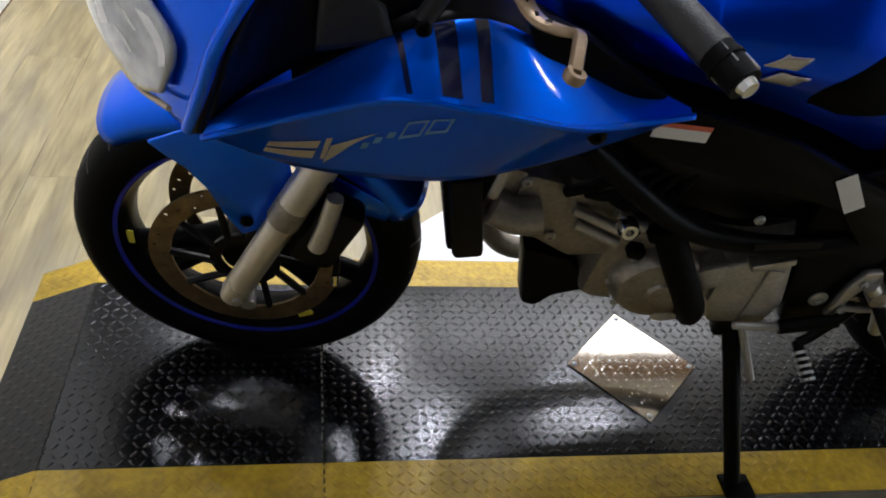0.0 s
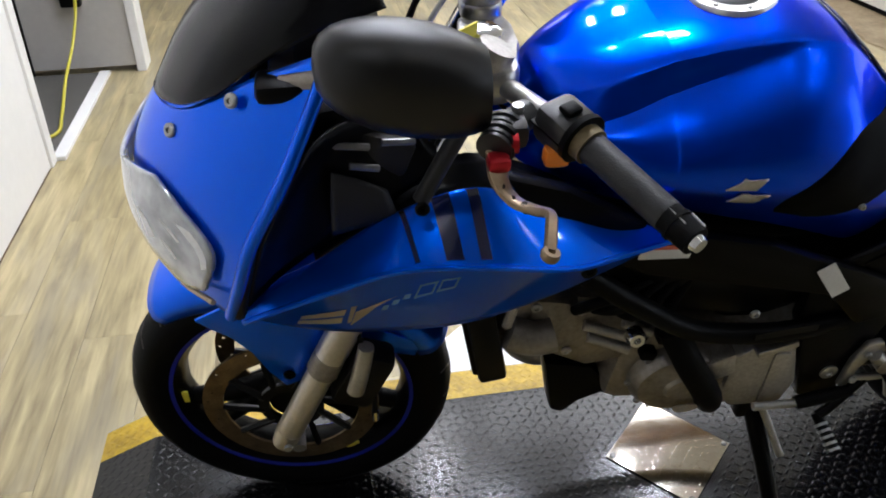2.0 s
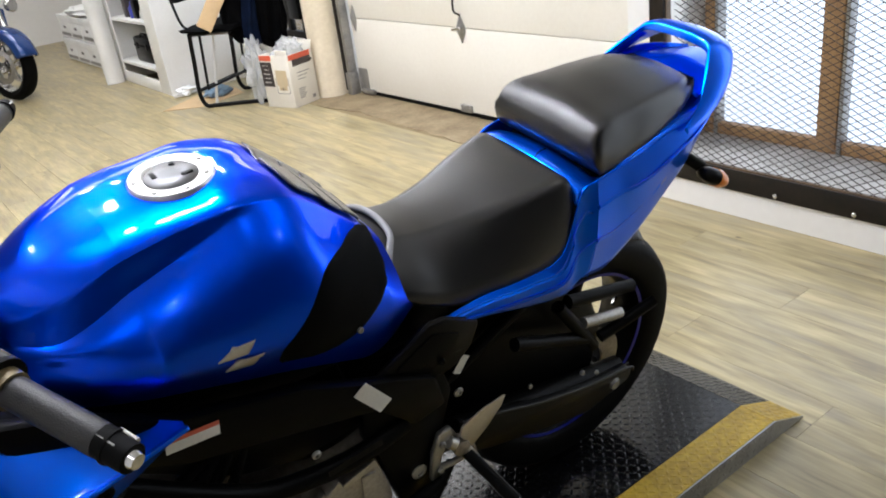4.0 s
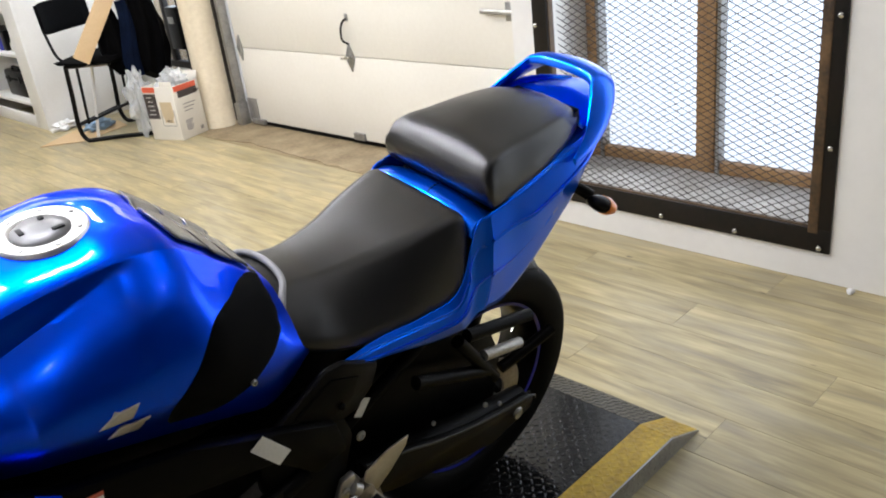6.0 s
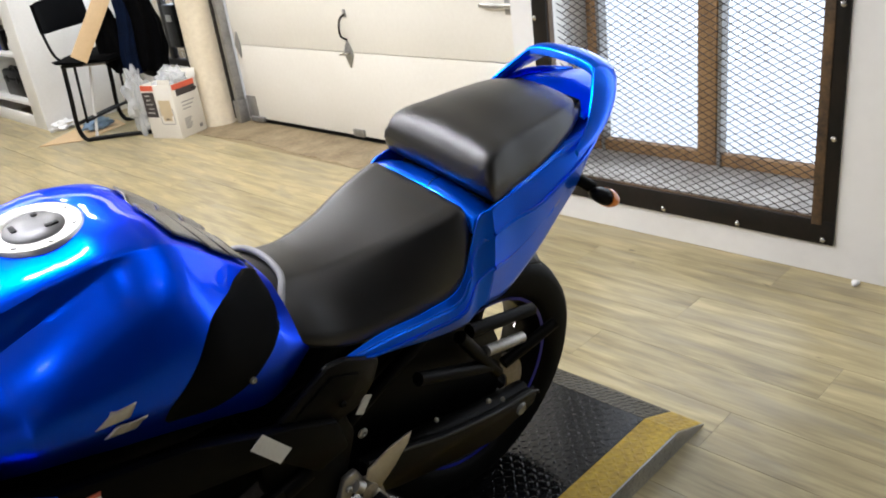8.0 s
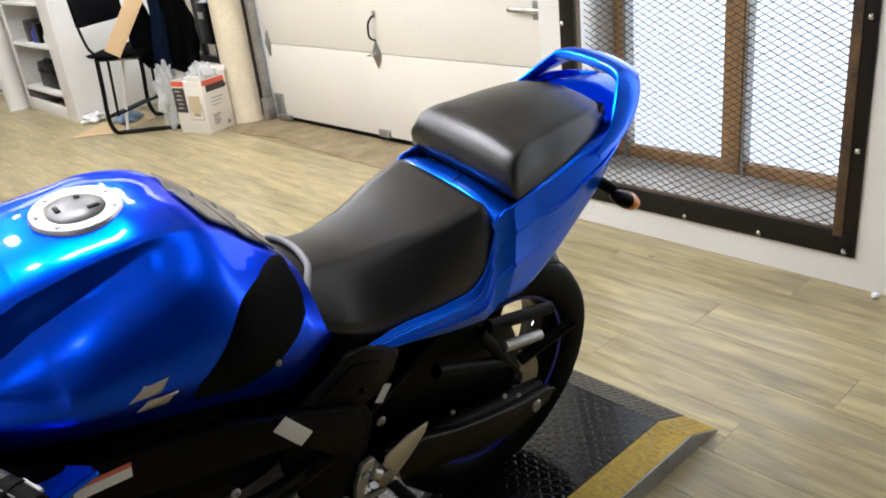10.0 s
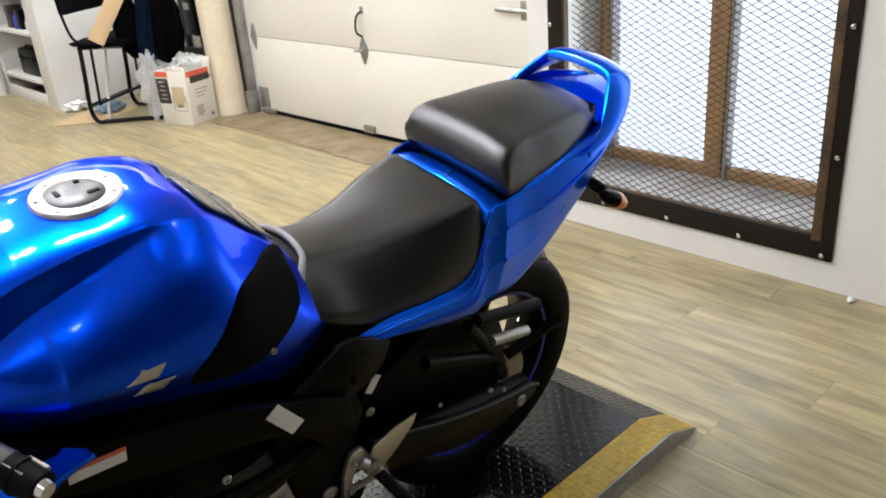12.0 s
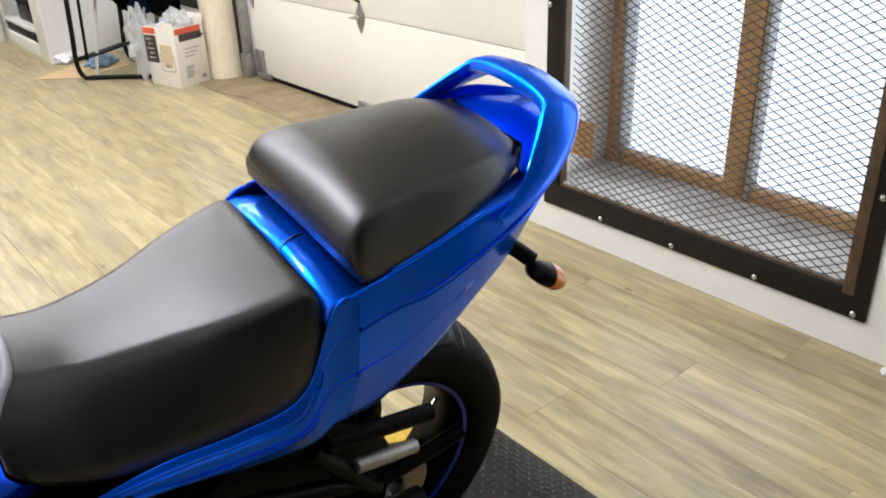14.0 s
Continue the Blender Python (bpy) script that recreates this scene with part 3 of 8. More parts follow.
# ---- garage door ----
def garage_door():
    d = empty("garage_door", pose(WALL_D, 0, 0))
    zs = [0.028, 0.545, 1.08, 1.615, 2.15]
    for a, b in zip(zs, zs[1:]):
        part("door_panel", newbox((0.0, 2.425, a + 0.002), (0.045, 5.30, b - 0.002), 0.004), M_DOOR, d, smooth=30)
    part("bottom_seal", newbox((0.004, 2.425, 0.003), (0.04, 5.30, 0.028), 0.004), M_RUBBER, d, "black rubber seal")
    # lock in the middle of the door: spindle plate and pull loop
    lock = part("lock_plate", plate([(0, 0.085), (0.035, 0.02), (0.04, 0), (0.035, -0.02), (0, -0.085), (-0.035, -0.02), (-0.04, 0), (-0.035, 0.02)], 0.006,
                Matrix(((0, 0, -1, -0.001), (1, 0, 0, 4.03), (0, 1, 0, 0.54), (0, 0, 0, 1))), 0.001), M_STEEL, d, "galvanised lock plate")
    part("spindle", newtube([(-0.004, 4.03, 0.545), (-0.045, 4.03, 0.545)], 0.011, 10), M_CHROME, lock)
    part("turn_handle", newtube([(-0.040, 3.995, 0.55), (-0.045, 4.065, 0.54)], 0.007, 8), M_CHROME, lock)
    part("pull_loop", newtube([(-0.004, 4.025, 0.62), (-0.04, 4.035, 0.65), (-0.045, 4.025, 0.72), (-0.03, 4.015, 0.755), (-0.004, 4.015, 0.765)], 0.0065, 8), M_BLACKSTEEL, d, "black pull loop")
    part("pull_base", newbox((-0.006, 4.000, 0.752), (0.0, 4.03, 0.795), 0.004), M_STEEL, d)
    part("latch", newtube([(-0.02, 2.62, 0.82), (-0.022, 2.86, 0.825), (-0.03, 2.92, 0.83)], 0.012, 8), M_STEEL, d, "galvanised side latch bar")
    part("latch_plate", newbox((-0.008, 2.70, 0.78), (0.0, 2.78, 0.87), 0.003), M_STEEL, d)
    part("foot_bracket", newbox((-0.02, 4.00, 0.03), (0.0, 4.10, 0.075), 0.004), M_STEEL, d, "galvanised foot bracket")
    for z in (0.545, 1.08, 1.615):
        part("hinge", plate([(0, 0.09), (0.035, 0.02), (0.05, 0), (0.035, -0.02), (0, -0.09), (-0.02, -0.02), (-0.02, 0.02)], 0.008,
             Matrix(((0, 0, -1, -0.001), (1, 0, 0, 5.24), (0, 1, 0, z), (0, 0, 0, 1))), 0.001), M_STEEL, d, "galvanised end hinge")
    part("corner_bracket", newbox((-0.012, 5.18, 0.03), (0.0, 5.29, 0.19), 0.003), M_STEEL, d, "galvanised corner bracket")
    part("bottom_roller", newbox((-0.03, 5.10, 0.012), (0.0, 5.25, 0.045), 0.004), M_STEEL, d)
    return tagged(d, "cream sectional garage door, closed, with galvanised fittings", "garage door", kind="structure")


garage_door()
track = empty("door_track", pose(3.36, 5.335, 0))
part("rail", newbox((-0.02, -0.018, 0.05), (0.045, 0.018, 2.3), 0.004), M_STEEL, track)
part("flange", newbox((-0.022, 0.018, 0.03), (-0.016, 0.06, 2.3), 0.001), M_BLACKSTEEL, track)
part("foot_plate", newbox((-0.03, -0.03, 0.0), (0.045, 0.03, 0.16), 0.003), M_STEEL, track)
tagged(track, "galvanised steel track beside the garage door", "door track", kind="structure")
post = lathe(bmesh.new(), [(0.128, 0.0), (0.128, 0.01), (0.12, 0.03), (0.12, CEILING)], Matrix.Translation((3.29, 5.52, 0)), 28)
setting("post", post, M_CREAM, "round cream-painted post beside the garage door", 40)


# ---- the display platform ----
PLAT_H, PLAT_X0, PLAT_X1, PLAT_Y0, PLAT_Y1 = 0.06, -0.275, 1.915, 1.02, 1.672
RAMP_L, RAMP_R, STRIPE = -0.405, 2.045, 0.092


def platform():
    p = empty("display_platform", pose(0, 0, 0))
    xs = [PLAT_X0, 0.180, 1.446, PLAT_X1]

    def slab(x0, x1, y0, y1, mat, name, label=""):
        bm = newbox((x0 + 0.0015, y0, 0.004), (x1 - 0.0015, y1, PLAT_H), 0.001)
        return part(name, bm, mat, p, label, smooth=0)

    def ramp(xa, xb, y0, y1, mat, name, label=""):
        bm = bmesh.new()
        lo = [bm.verts.new((x, y, z)) for y in (y0, y1) for x, z in ((xa, PLAT_H), (xb, 0.005), (xb, 0.001), (xa, 0.001))]
        for f in ((0, 1, 2, 3), (7, 6, 5, 4), (0, 4, 5, 1), (1, 5, 6, 2), (2, 6, 7, 3), (3, 7, 4, 0)):
            bm.faces.new([lo[i] for i in f])
        return part(name, bm, mat, p, label, smooth=0)

    ya, yb = PLAT_Y0 + STRIPE, PLAT_Y1 - STRIPE
    for a, b in zip(xs, xs[1:]):
        slab(a, b, ya, yb, M_DECK, "deck", "dark grey glossy tread-plate deck")
        slab(a, b, PLAT_Y0, ya, M_YELLOW, "edge_stripe", "yellow painted edge, scuffed")
        slab(a, b, yb, PLAT_Y1, M_YELLOW, "edge_stripe", "yellow painted edge, scuffed")
    for xa, xb in ((PLAT_X0, RAMP_L), (PLAT_X1, RAMP_R)):
        ramp(xa, xb, ya, yb, M_DECK, "ramp", "dark grey sloping ramp end")
        ramp(xa, xb, PLAT_Y0, ya, M_YELLOW, "ramp_stripe")
        ramp(xa, xb, yb, PLAT_Y1, M_YELLOW, "ramp_stripe")
    # bare tread-plate skirt along the long sides
    for y in (PLAT_Y0 - 0.004, PLAT_Y1 + 0.0005):
        m = Matrix(((1, 0, 0, 0), (0, 0, 1, y), (0, 1, 0, 0), (0, 0, 0, 1)))
        part("skirt", plate([(RAMP_L, 0.001), (RAMP_R, 0.001), (RAMP_R, 0.005), (PLAT_X1, PLAT_H - 0.002), (PLAT_X0, PLAT_H - 0.002), (RAMP_L, 0.005)], 0.0035, m), M_TREADPLATE, p, "bare steel tread-plate skirt", smooth=0)

    # raised treads: short lens-shaped bars, turned by quarter turns
    def treads(x0, x1, y0, y1, mat, name, place, pitch=0.0182, skip=None):
        verts, faces = [], []
        nx, ny = int((x1 - x0) / pitch), int((y1 - y0) / pitch)
        for i in range(nx):
            for j in range(ny):
                cx, cy = x0 + (i + 0.5) * (x1 - x0) / nx, y0 + (j + 0.5) * (y1 - y0) / max(1, ny)
                if skip and skip(cx, cy):
                    continue
                a = radians(45 if (i + j) % 2 else -45)
                c, s = math.cos(a), math.sin(a)
                n = len(verts)
                for lx, ly, lz in ((-0.0096, 0, 0), (-0.0050, -0.0029, 0), (0.0050, -0.0029, 0), (0.0096, 0, 0), (0.0050, 0.0029, 0), (-0.0050, 0.0029, 0), (-0.0060, 0, 0.0016), (0.0060, 0, 0.0016)):
                    verts.append(place(cx + lx * c - ly * s, cy + lx * s + ly * c, lz))
                faces += [(n, n + 1, n + 6), (n + 1, n + 2, n + 7, n + 6), (n + 2, n + 3, n + 7), (n + 3, n + 4, n + 7), (n + 4, n + 5, n + 6, n + 7), (n + 5, n, n + 6)]
        me = bpy.data.meshes.new(name)
        me.from_pydata(verts, [], faces)
        me.materials.append(mat)
        me.polygons.foreach_set("use_smooth", [True] * len(me.polygons))
        ob = tagged(new(name, me), kind="stuff")
        ob.parent = p
        return ob

    def top(x, y, z):
        if x < PLAT_X0:
            k = (x - RAMP_L) / (PLAT_X0 - RAMP_L)
        elif x > PLAT_X1:
            k = (RAMP_R - x) / (RAMP_R - PLAT_X1)
        else:
            k = 1.0
        return (x, y, 0.005 + (PLAT_H - 0.005) * max(0.0, min(1.0, k)) + z)

    dx, dy = 0.808, 1.336

    def on_plate(x, y):
        return abs(x - dx) * 1.12 + abs(y - dy) < 0.165

    treads(RAMP_L + 0.01, RAMP_R - 0.01, ya, yb, M_DECK, "deck_treads", top, skip=on_plate)
    treads(RAMP_L + 0.01, RAMP_R - 0.01, PLAT_Y0, ya, M_YELLOW, "stripe_treads", top)
    treads(RAMP_L + 0.01, RAMP_R - 0.01, yb, PLAT_Y1, M_YELLOW, "stripe_treads", top)
    treads(PLAT_X0, PLAT_X1, 0.004, PLAT_H, M_TREADPLATE, "skirt_treads", lambda x, y, z: (x, PLAT_Y0 - 0.004 - z, y), 0.024)
    # bright square plate set cornerwise on the deck
    cs = [(0.815, 1.488), (0.942, 1.327), (0.796, 1.184), (0.670, 1.339)]
    bright = part("bright_plate", plate([(x, y) for x, y in cs[::-1]], 0.003, Matrix.Translation((0, 0, PLAT_H + 0.0006)), 0.0008), M_MIRRORPLATE, p, "bright bare aluminium square set cornerwise", smooth=0)
    treads(0.64, 0.97, 1.17, 1.50, M_MIRRORPLATE, "plate_treads", lambda x, y, z: (x, y, PLAT_H + 0.0034 + z * 0.18), skip=lambda x, y: abs(x - dx) * 1.12 + abs(y - dy) > 0.135 or y > 1.36)
    for x, y in cs:
        c = (dx + (x - dx) * 0.9, dy + (y - dy) * 0.9)
        part("rivet", lathe(bmesh.new(), [(0.006, 0.0), (0.005, 0.0025), (0.002, 0.0035)], Matrix.Translation((*c, PLAT_H + 0.0036)), 10), M_STEEL, bright)
    return tagged(p, "low display platform of dark tread plate with yellow edges", "platform")


platform()


# ---- the motorcycle ----
# Its own frame: x to the rear, y to its right, z up; it leans on its stand.
bike = empty("motorcycle", pose(0.782, 1.385, 0.06, 12, 0, -1.8))
tagged(bike, "blue half-faired sport motorcycle leaning on its side stand", "motorcycle")
RAKE, STEER = 24.0, -6.0
FRONT, REAR = Vector((-0.728, 0.03, 0.290)), Vector((0.700, 0.015, 0.314))
steer = Matrix.Rotation(radians(STEER), 4, Vector((math.sin(radians(RAKE)), 0, math.cos(radians(RAKE)))))
AXLE = Matrix.Rotation(radians(90), 4, "X")          # turns a lathe's z axis to the bike's left


def limb(name, points, radius, mat, parent=bike, label="", n=10, smooth=True):
    return part(name, newtube(points, radius, n, 5, smooth), mat, parent, label, 50)


def brick(name, centre, size, mat, parent=bike, tilt=0.0, bevel=0.006, label="", yaw=0.0):
    """A rounded block, tilted nose-up about the bike's cross axis."""
    m = Matrix.Translation(centre) @ Matrix.Rotation(radians(yaw), 4, "Z") @ Matrix.Rotation(radians(tilt), 4, "Y")
    h = Vector(size) / 2
    return part(name, newbox(-h, h, bevel, m), mat, parent, label, 35)


def screw(name, place, radius=0.007, axis=(0, -1, 0), parent=bike, mat=None, height=0.005):
    m = Matrix.Translation(place) @ Vector((0, 0, 1)).rotation_difference(Vector(axis)).to_matrix().to_4x4()
    return part(name, lathe(bmesh.new(), [(radius, 0), (radius, height * 0.6), (radius * 0.75, height), (radius * 0.4, height), (radius * 0.35, height * 0.4)], m, 12), mat or M_CHROME, parent)


def perforated_disc(r0, r1, thick, m, holes=36):
    """A brake disc: a ring with rows of open holes."""
    bm = bmesh.new()
    n, radii = holes * 3, [r0 + (r1 - r0) * k / 6 for k in range(7)]
    for side in (-thick / 2, thick / 2):
        grid = [[bm.verts.new(m @ Vector((r * math.cos(a), r * math.sin(a), side))) for a in (2 * math.pi * i / n for i in range(n))] for r in radii]
        for k in range(6):
            for i in range(n):
                if (k == 1 and i % 9 == 1) or (k == 3 and i % 9 == 4) or (k == 4 and i % 9 == 7):
                    continue
                j = (i + 1) % n
                bm.faces.new((grid[k][i], grid[k][j], grid[k + 1][j], grid[k + 1][i]))
    bm.verts.ensure_lookup_table()
    half = n * 7
    for ring in (0, 6):
        for i in range(n):
            j = (i + 1) % n
            a, b = bm.verts[ring * n + i], bm.verts[ring * n + j]
            c, d = bm.verts[half + ring * n + j], bm.verts[half + ring * n + i]
            bm.faces.new((a, b, c, d))
    return bm


def wheel(name, centre, radius, half, turn, label, discs, disc_r, spokes=3):
    m = Matrix.Translation(centre) @ turn @ AXLE
    rim_r = 0.222
    rim = bmesh.new()
    lathe(rim, [(rim_r, -half * 0.72), (rim_r, half * 0.72), (rim_r - 0.012, half * 0.74), (rim_r - 0.020, half * 0.5), (rim_r - 0.026, half * 0.3),
                (rim_r - 0.026, -half * 0.3), (rim_r - 0.020, -half * 0.5), (rim_r - 0.012, -half * 0.74)], m, 64, close=True)
    body = part(name, rim, M_FRAME, bike, label, 50)
    part("hub", lathe(bmesh.new(), [(0.018, -0.06), (0.040, -0.058), (0.042, 0.0), (0.040, 0.058), (0.018, 0.06)], m, 24), M_FRAME, body)
    for k in range(spokes):
        for s in (-1, 1):
            a0, a1 = 2 * math.pi * k / spokes + 1.50, 2 * math.pi * k / spokes + 1.50 + s * 0.20
            p = [m @ Vector((r * math.cos(a), r * math.sin(a), 0)) for r, a in ((0.030, a0 + s * 0.25), (0.10, a0 + s * 0.15), (0.204, a1))]
            part("spoke", newtube(p, (0.024, 0.018), 10, 4), M_FRAME, body)
    w, r = half, radius
    tyre = lathe(bmesh.new(), [(rim_r - 0.004, -w * 0.76), (rim_r + 0.012, -w * 0.90), (r - 0.034, -w * 1.0), (r - 0.018, -w * 0.86), (r - 0.006, -w * 0.52), (r, 0),
                               (r - 0.006, w * 0.52), (r - 0.018, w * 0.86), (r - 0.034, w * 1.0), (rim_r + 0.012, w * 0.90), (rim_r - 0.004, w * 0.76)], m, 72, close=True)
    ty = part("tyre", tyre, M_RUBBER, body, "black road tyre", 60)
    # tread sipes
    groove = bmesh.new()
    for k in range(26):
        for s in (-1, 1):
            a = 2 * math.pi * (k + (0.5 if s > 0 else 0)) / 26
            pts = [m @ Vector(((r - d) * math.cos(a + q), (r - d) * math.sin(a + q), s * h * w)) for d, q, h in ((0.0022, 0.0, 0.12), (0.0062, 0.05, 0.45), (0.0175, 0.08, 0.80))]
            tube(groove, pts, 0.0024, 5, 3)
    tagged(part("tread_pattern", groove, M_CARTON_DARK, body, smooth=0), kind="stuff")
    for s in (-1, 1):
        part("rim_stripe", lathe(bmesh.new(), [(rim_r - 0.011, s * half * 0.745), (rim_r - 0.004, s * half * 0.765), (rim_r - 0.004, s * (half * 0.765 + 0.0012)), (rim_r - 0.011, s * (half * 0.745 + 0.0012))], m, 64, close=True), M_STRIPE, body, "blue rim tape")
    for side in discs:
        md = m @ Matrix.Translation((0, 0, side))
        disc = part("brake_disc", perforated_disc(disc_r - 0.036, disc_r, 0.005, md), M_DISC, body, "drilled steel brake disc", 30)
        for k in range(10):
            a = 2 * math.pi * k / 10
            part("carrier_arm", newtube([md @ Vector((rr * math.cos(a + q), rr * math.sin(a + q), 0)) for rr, q in ((0.05, 0.25), (disc_r - 0.034, 0.0))], 0.0065, 6, 2, False), M_BLACKTUBE, body, smooth=50)
        part("disc_carrier", lathe(bmesh.new(), [(0.040, -0.005), (0.058, -0.004), (0.058, 0.004), (0.040, 0.005)], md, 28, close=True), M_BLACKTUBE, body, smooth=50)
    part("valve", newtube([m @ Vector((0.19, 0.05, 0.0)), m @ Vector((0.165, 0.045, 0.012))], 0.004, 8), M_CHROME, body)
    return body


front_wheel = wheel("front_wheel", FRONT, 0.289, 0.060, steer, "black cast front wheel with blue rim tape", (0.066, -0.066), 0.156)
rear_wheel = wheel("rear_wheel", REAR, 0.314, 0.080, Matrix(), "black cast rear wheel with blue rim tape", (-0.07,), 0.115)
sprocket = lathe(bmesh.new(), [(0.05, -0.003), (0.098, -0.003), (0.098, 0.003), (0.05, 0.003)], Matrix.Translation(REAR) @ AXLE @ Matrix.Translation((0, 0, 0.095)), 42, close=True)
part("sprocket", sprocket, M_ALLOY_DARK, rear_wheel, "grey rear sprocket")
part("wheel_weight", newbox((-0.006, -0.002, -0.014), (0.006, 0.002, 0.014), 0.001, Matrix.Translation(FRONT) @ steer @ Matrix.Translation((-0.198, -0.030, -0.015))), M_YELLOW_TAG, front_wheel, "small yellow mark on the rim")
part("wheel_weight", newbox((-0.006, -0.002, -0.014), (0.006, 0.002, 0.014), 0.001, Matrix.Translation(FRONT) @ steer @ Matrix.Rotation(radians(-115), 4, "Y") @ Matrix.Translation((-0.198, -0.030, -0.015))), M_YELLOW_TAG, front_wheel, "small yellow mark on the rim")

# fork legs
for side, top in ((-1, (-0.422, -0.10, 1.012)), (1, (-0.402, 0.105, 0.985))):
    foot = Vector((-0.742, -0.112, 0.308)) if side < 0 else Vector((-0.735, 0.165, 0.292))
    top = Vector(top)
    d = (top - foot)

    def along(k, d=d, foot=foot):
        return foot + d * k

    leg = part("fork_leg", newtube([along(0.0), along(0.035), along(0.2), along(0.28)], 0.0228, 18, 3), M_FORK, bike, "champagne-grey fork leg", 60)
    part("axle_boss", newtube([along(-0.022), along(0.03)], (0.0195, 0.0238), 16), M_FORK, leg)
    part("collar", newtube([along(0.235), along(0.285)], 0.0268, 18), M_ALLOY_DARK, leg, "grey clamp collar")
    part("upper_leg", newtube([along(0.285), along(0.41)], 0.0262, 18), M_FORK, leg)
    part("stanchion", newtube([along(0.41), along(1.0)], 0.0205, 16), M_CHROME, leg)
    part("fork_cap", newtube([along(0.985), along(1.018)], 0.024, 16), M_ALLOY, leg, "silver fork cap")
    part("drain_screw", newtube([along(0.012) + Vector((0, -0.028 * (1 if side < 0 else -1), 0)), along(0.012) + Vector((0, -0.034 * (1 if side < 0 else -1), 0))], 0.007, 10), M_STEEL, leg)
    caliper = part("brake_caliper", newbox((-0.036, -0.026, -0.062), (0.036, 0.026, 0.062), 0.014, Matrix.Translation(along(0.235) + Vector((0.062, side * 0.005, -0.012))) @ Matrix.Rotation(radians(RAKE), 4, "Y")), M_PLASTIC, leg, "black brake caliper")
    part("caliper_piston", newtube([along(0.25) + Vector((0.044, -0.028, -0.034)), along(0.25) + Vector((0.056, -0.030, 0.015)), along(0.25) + Vector((0.066, -0.028, 0.068))], (0.0150, 0.0125), 14, 3), M_BRIGHT, leg, "bright caliper edge")
axle = limb("front_axle", [FRONT + Vector((0.005, -0.15, -0.012)), FRONT + Vector((-0.005, 0.13, 0.0))], 0.012, M_STEEL, bike, "steel front axle")

# fender: an arch over the wheel with side flaps
fender_rows = []
for k in range(10):
    a = radians(128 - 96 * k / 9)
    grow = 1.0 - 0.20 * max(0, (2 - k)) / 2
    sec = []
    for v, r in ((-0.086, 0.272), (-0.091, 0.300), (-0.066, 0.324), (0.0, 0.334), (0.066, 0.324), (0.091, 0.300), (0.086, 0.272)):
        rr = r + (0.012 if k == 0 else 0.0) if grow == 1.0 else 0.334 - (0.334 - r) * grow
        sec.append(Vector(FRONT) + (steer @ Vector((rr * math.cos(a), v * (0.55 + 0.45 * grow), rr * math.sin(a)))))
    fender_rows.append(sec)
solid(part("front_fender", sheet(fender_rows, 4, 3), M_BLUE_LIT, bike, "glossy blue front fender", 50), 0.003)
for side in (-1, 1):
    off = 0.06 if side > 0 else 0.0
    flap = [(-0.846, 0.590), (-0.800, 0.612), (-0.665, 0.600), (-0.655, 0.530), (-0.684, 0.462), (-0.706, 0.424), (-0.729, 0.414), (-0.752, 0.452), (-0.774, 0.506), (-0.800, 0.545), (-0.826, 0.568)]
    part("fender_flap", side_plate(flap, -0.082 if side < 0 else 0.136, -0.006 if side < 0 else 0.006, 0.002), M_BLUE_LIT, bike, "blue fender side flap", 30)
rear_flap = [(-0.62, 0.54), (-0.56, 0.505), (-0.505, 0.470), (-0.515, 0.440), (-0.56, 0.455), (-0.615, 0.495)]
part("fender_flap", side_plate(rear_flap, -0.068, -0.005, 0.002), M_BLUE_LIT, bike, "blue fender side flap", 30)
screw("fender_bolt", (-0.722, -0.089, 0.445), 0.010, mat=M_FRAME)

def creased(row, k):
    """The same line with a sharper bend at its k-th point."""
    r = [Vector(p) for p in row]
    return r[:k] + [r[k] + (r[k - 1] - r[k]) * 0.10, r[k], r[k] + (r[k + 1] - r[k]) * 0.10] + r[k + 1:]


def skin_at(grid, q, p, lift, s):
    """A point on a skin: q across the section, p along the bike."""
    def at(q, p):
        x, y = max(0, min(1, q)) * (len(grid) - 1), max(0, min(1, p)) * (len(grid[0]) - 1)
        i, j = min(int(x), len(grid) - 2), min(int(y), len(grid[0]) - 2)
        fx, fy = x - i, y - j
        return (grid[i][j] * (1 - fy) + grid[i][j + 1] * fy) * (1 - fx) + (grid[i + 1][j] * (1 - fy) + grid[i + 1][j + 1] * fy) * fx
    n = (at(q, p + 0.02) - at(q, p - 0.02)).cross(at(q + 0.02, p) - at(q - 0.02, p)).normalized()
    if n.y * s < 0:
        n = -n
    return at(q, p) + n * lift


def decal(name, grid, corners, s, mat, parent, label, lift=0.0012, nq=5, npp=4):
    """A thin print lying on a skin between four corners (q, p)."""
    (q0, p0), (q1, p1), (q2, p2), (q3, p3) = corners
    rows = []
    for i in range(nq + 1):
        f = i / nq
        ql, pl, qr, pr = q0 + (q3 - q0) * f, p0 + (p3 - p0) * f, q1 + (q2 - q1) * f, p1 + (p2 - p1) * f
        rows.append([skin_at(grid, ql + (qr - ql) * g / npp, pl + (pr - pl) * g / npp, lift, s) for g in range(npp + 1)])
    return part(name, rings(bmesh.new(), rows, close=False), mat, parent, label, 40)


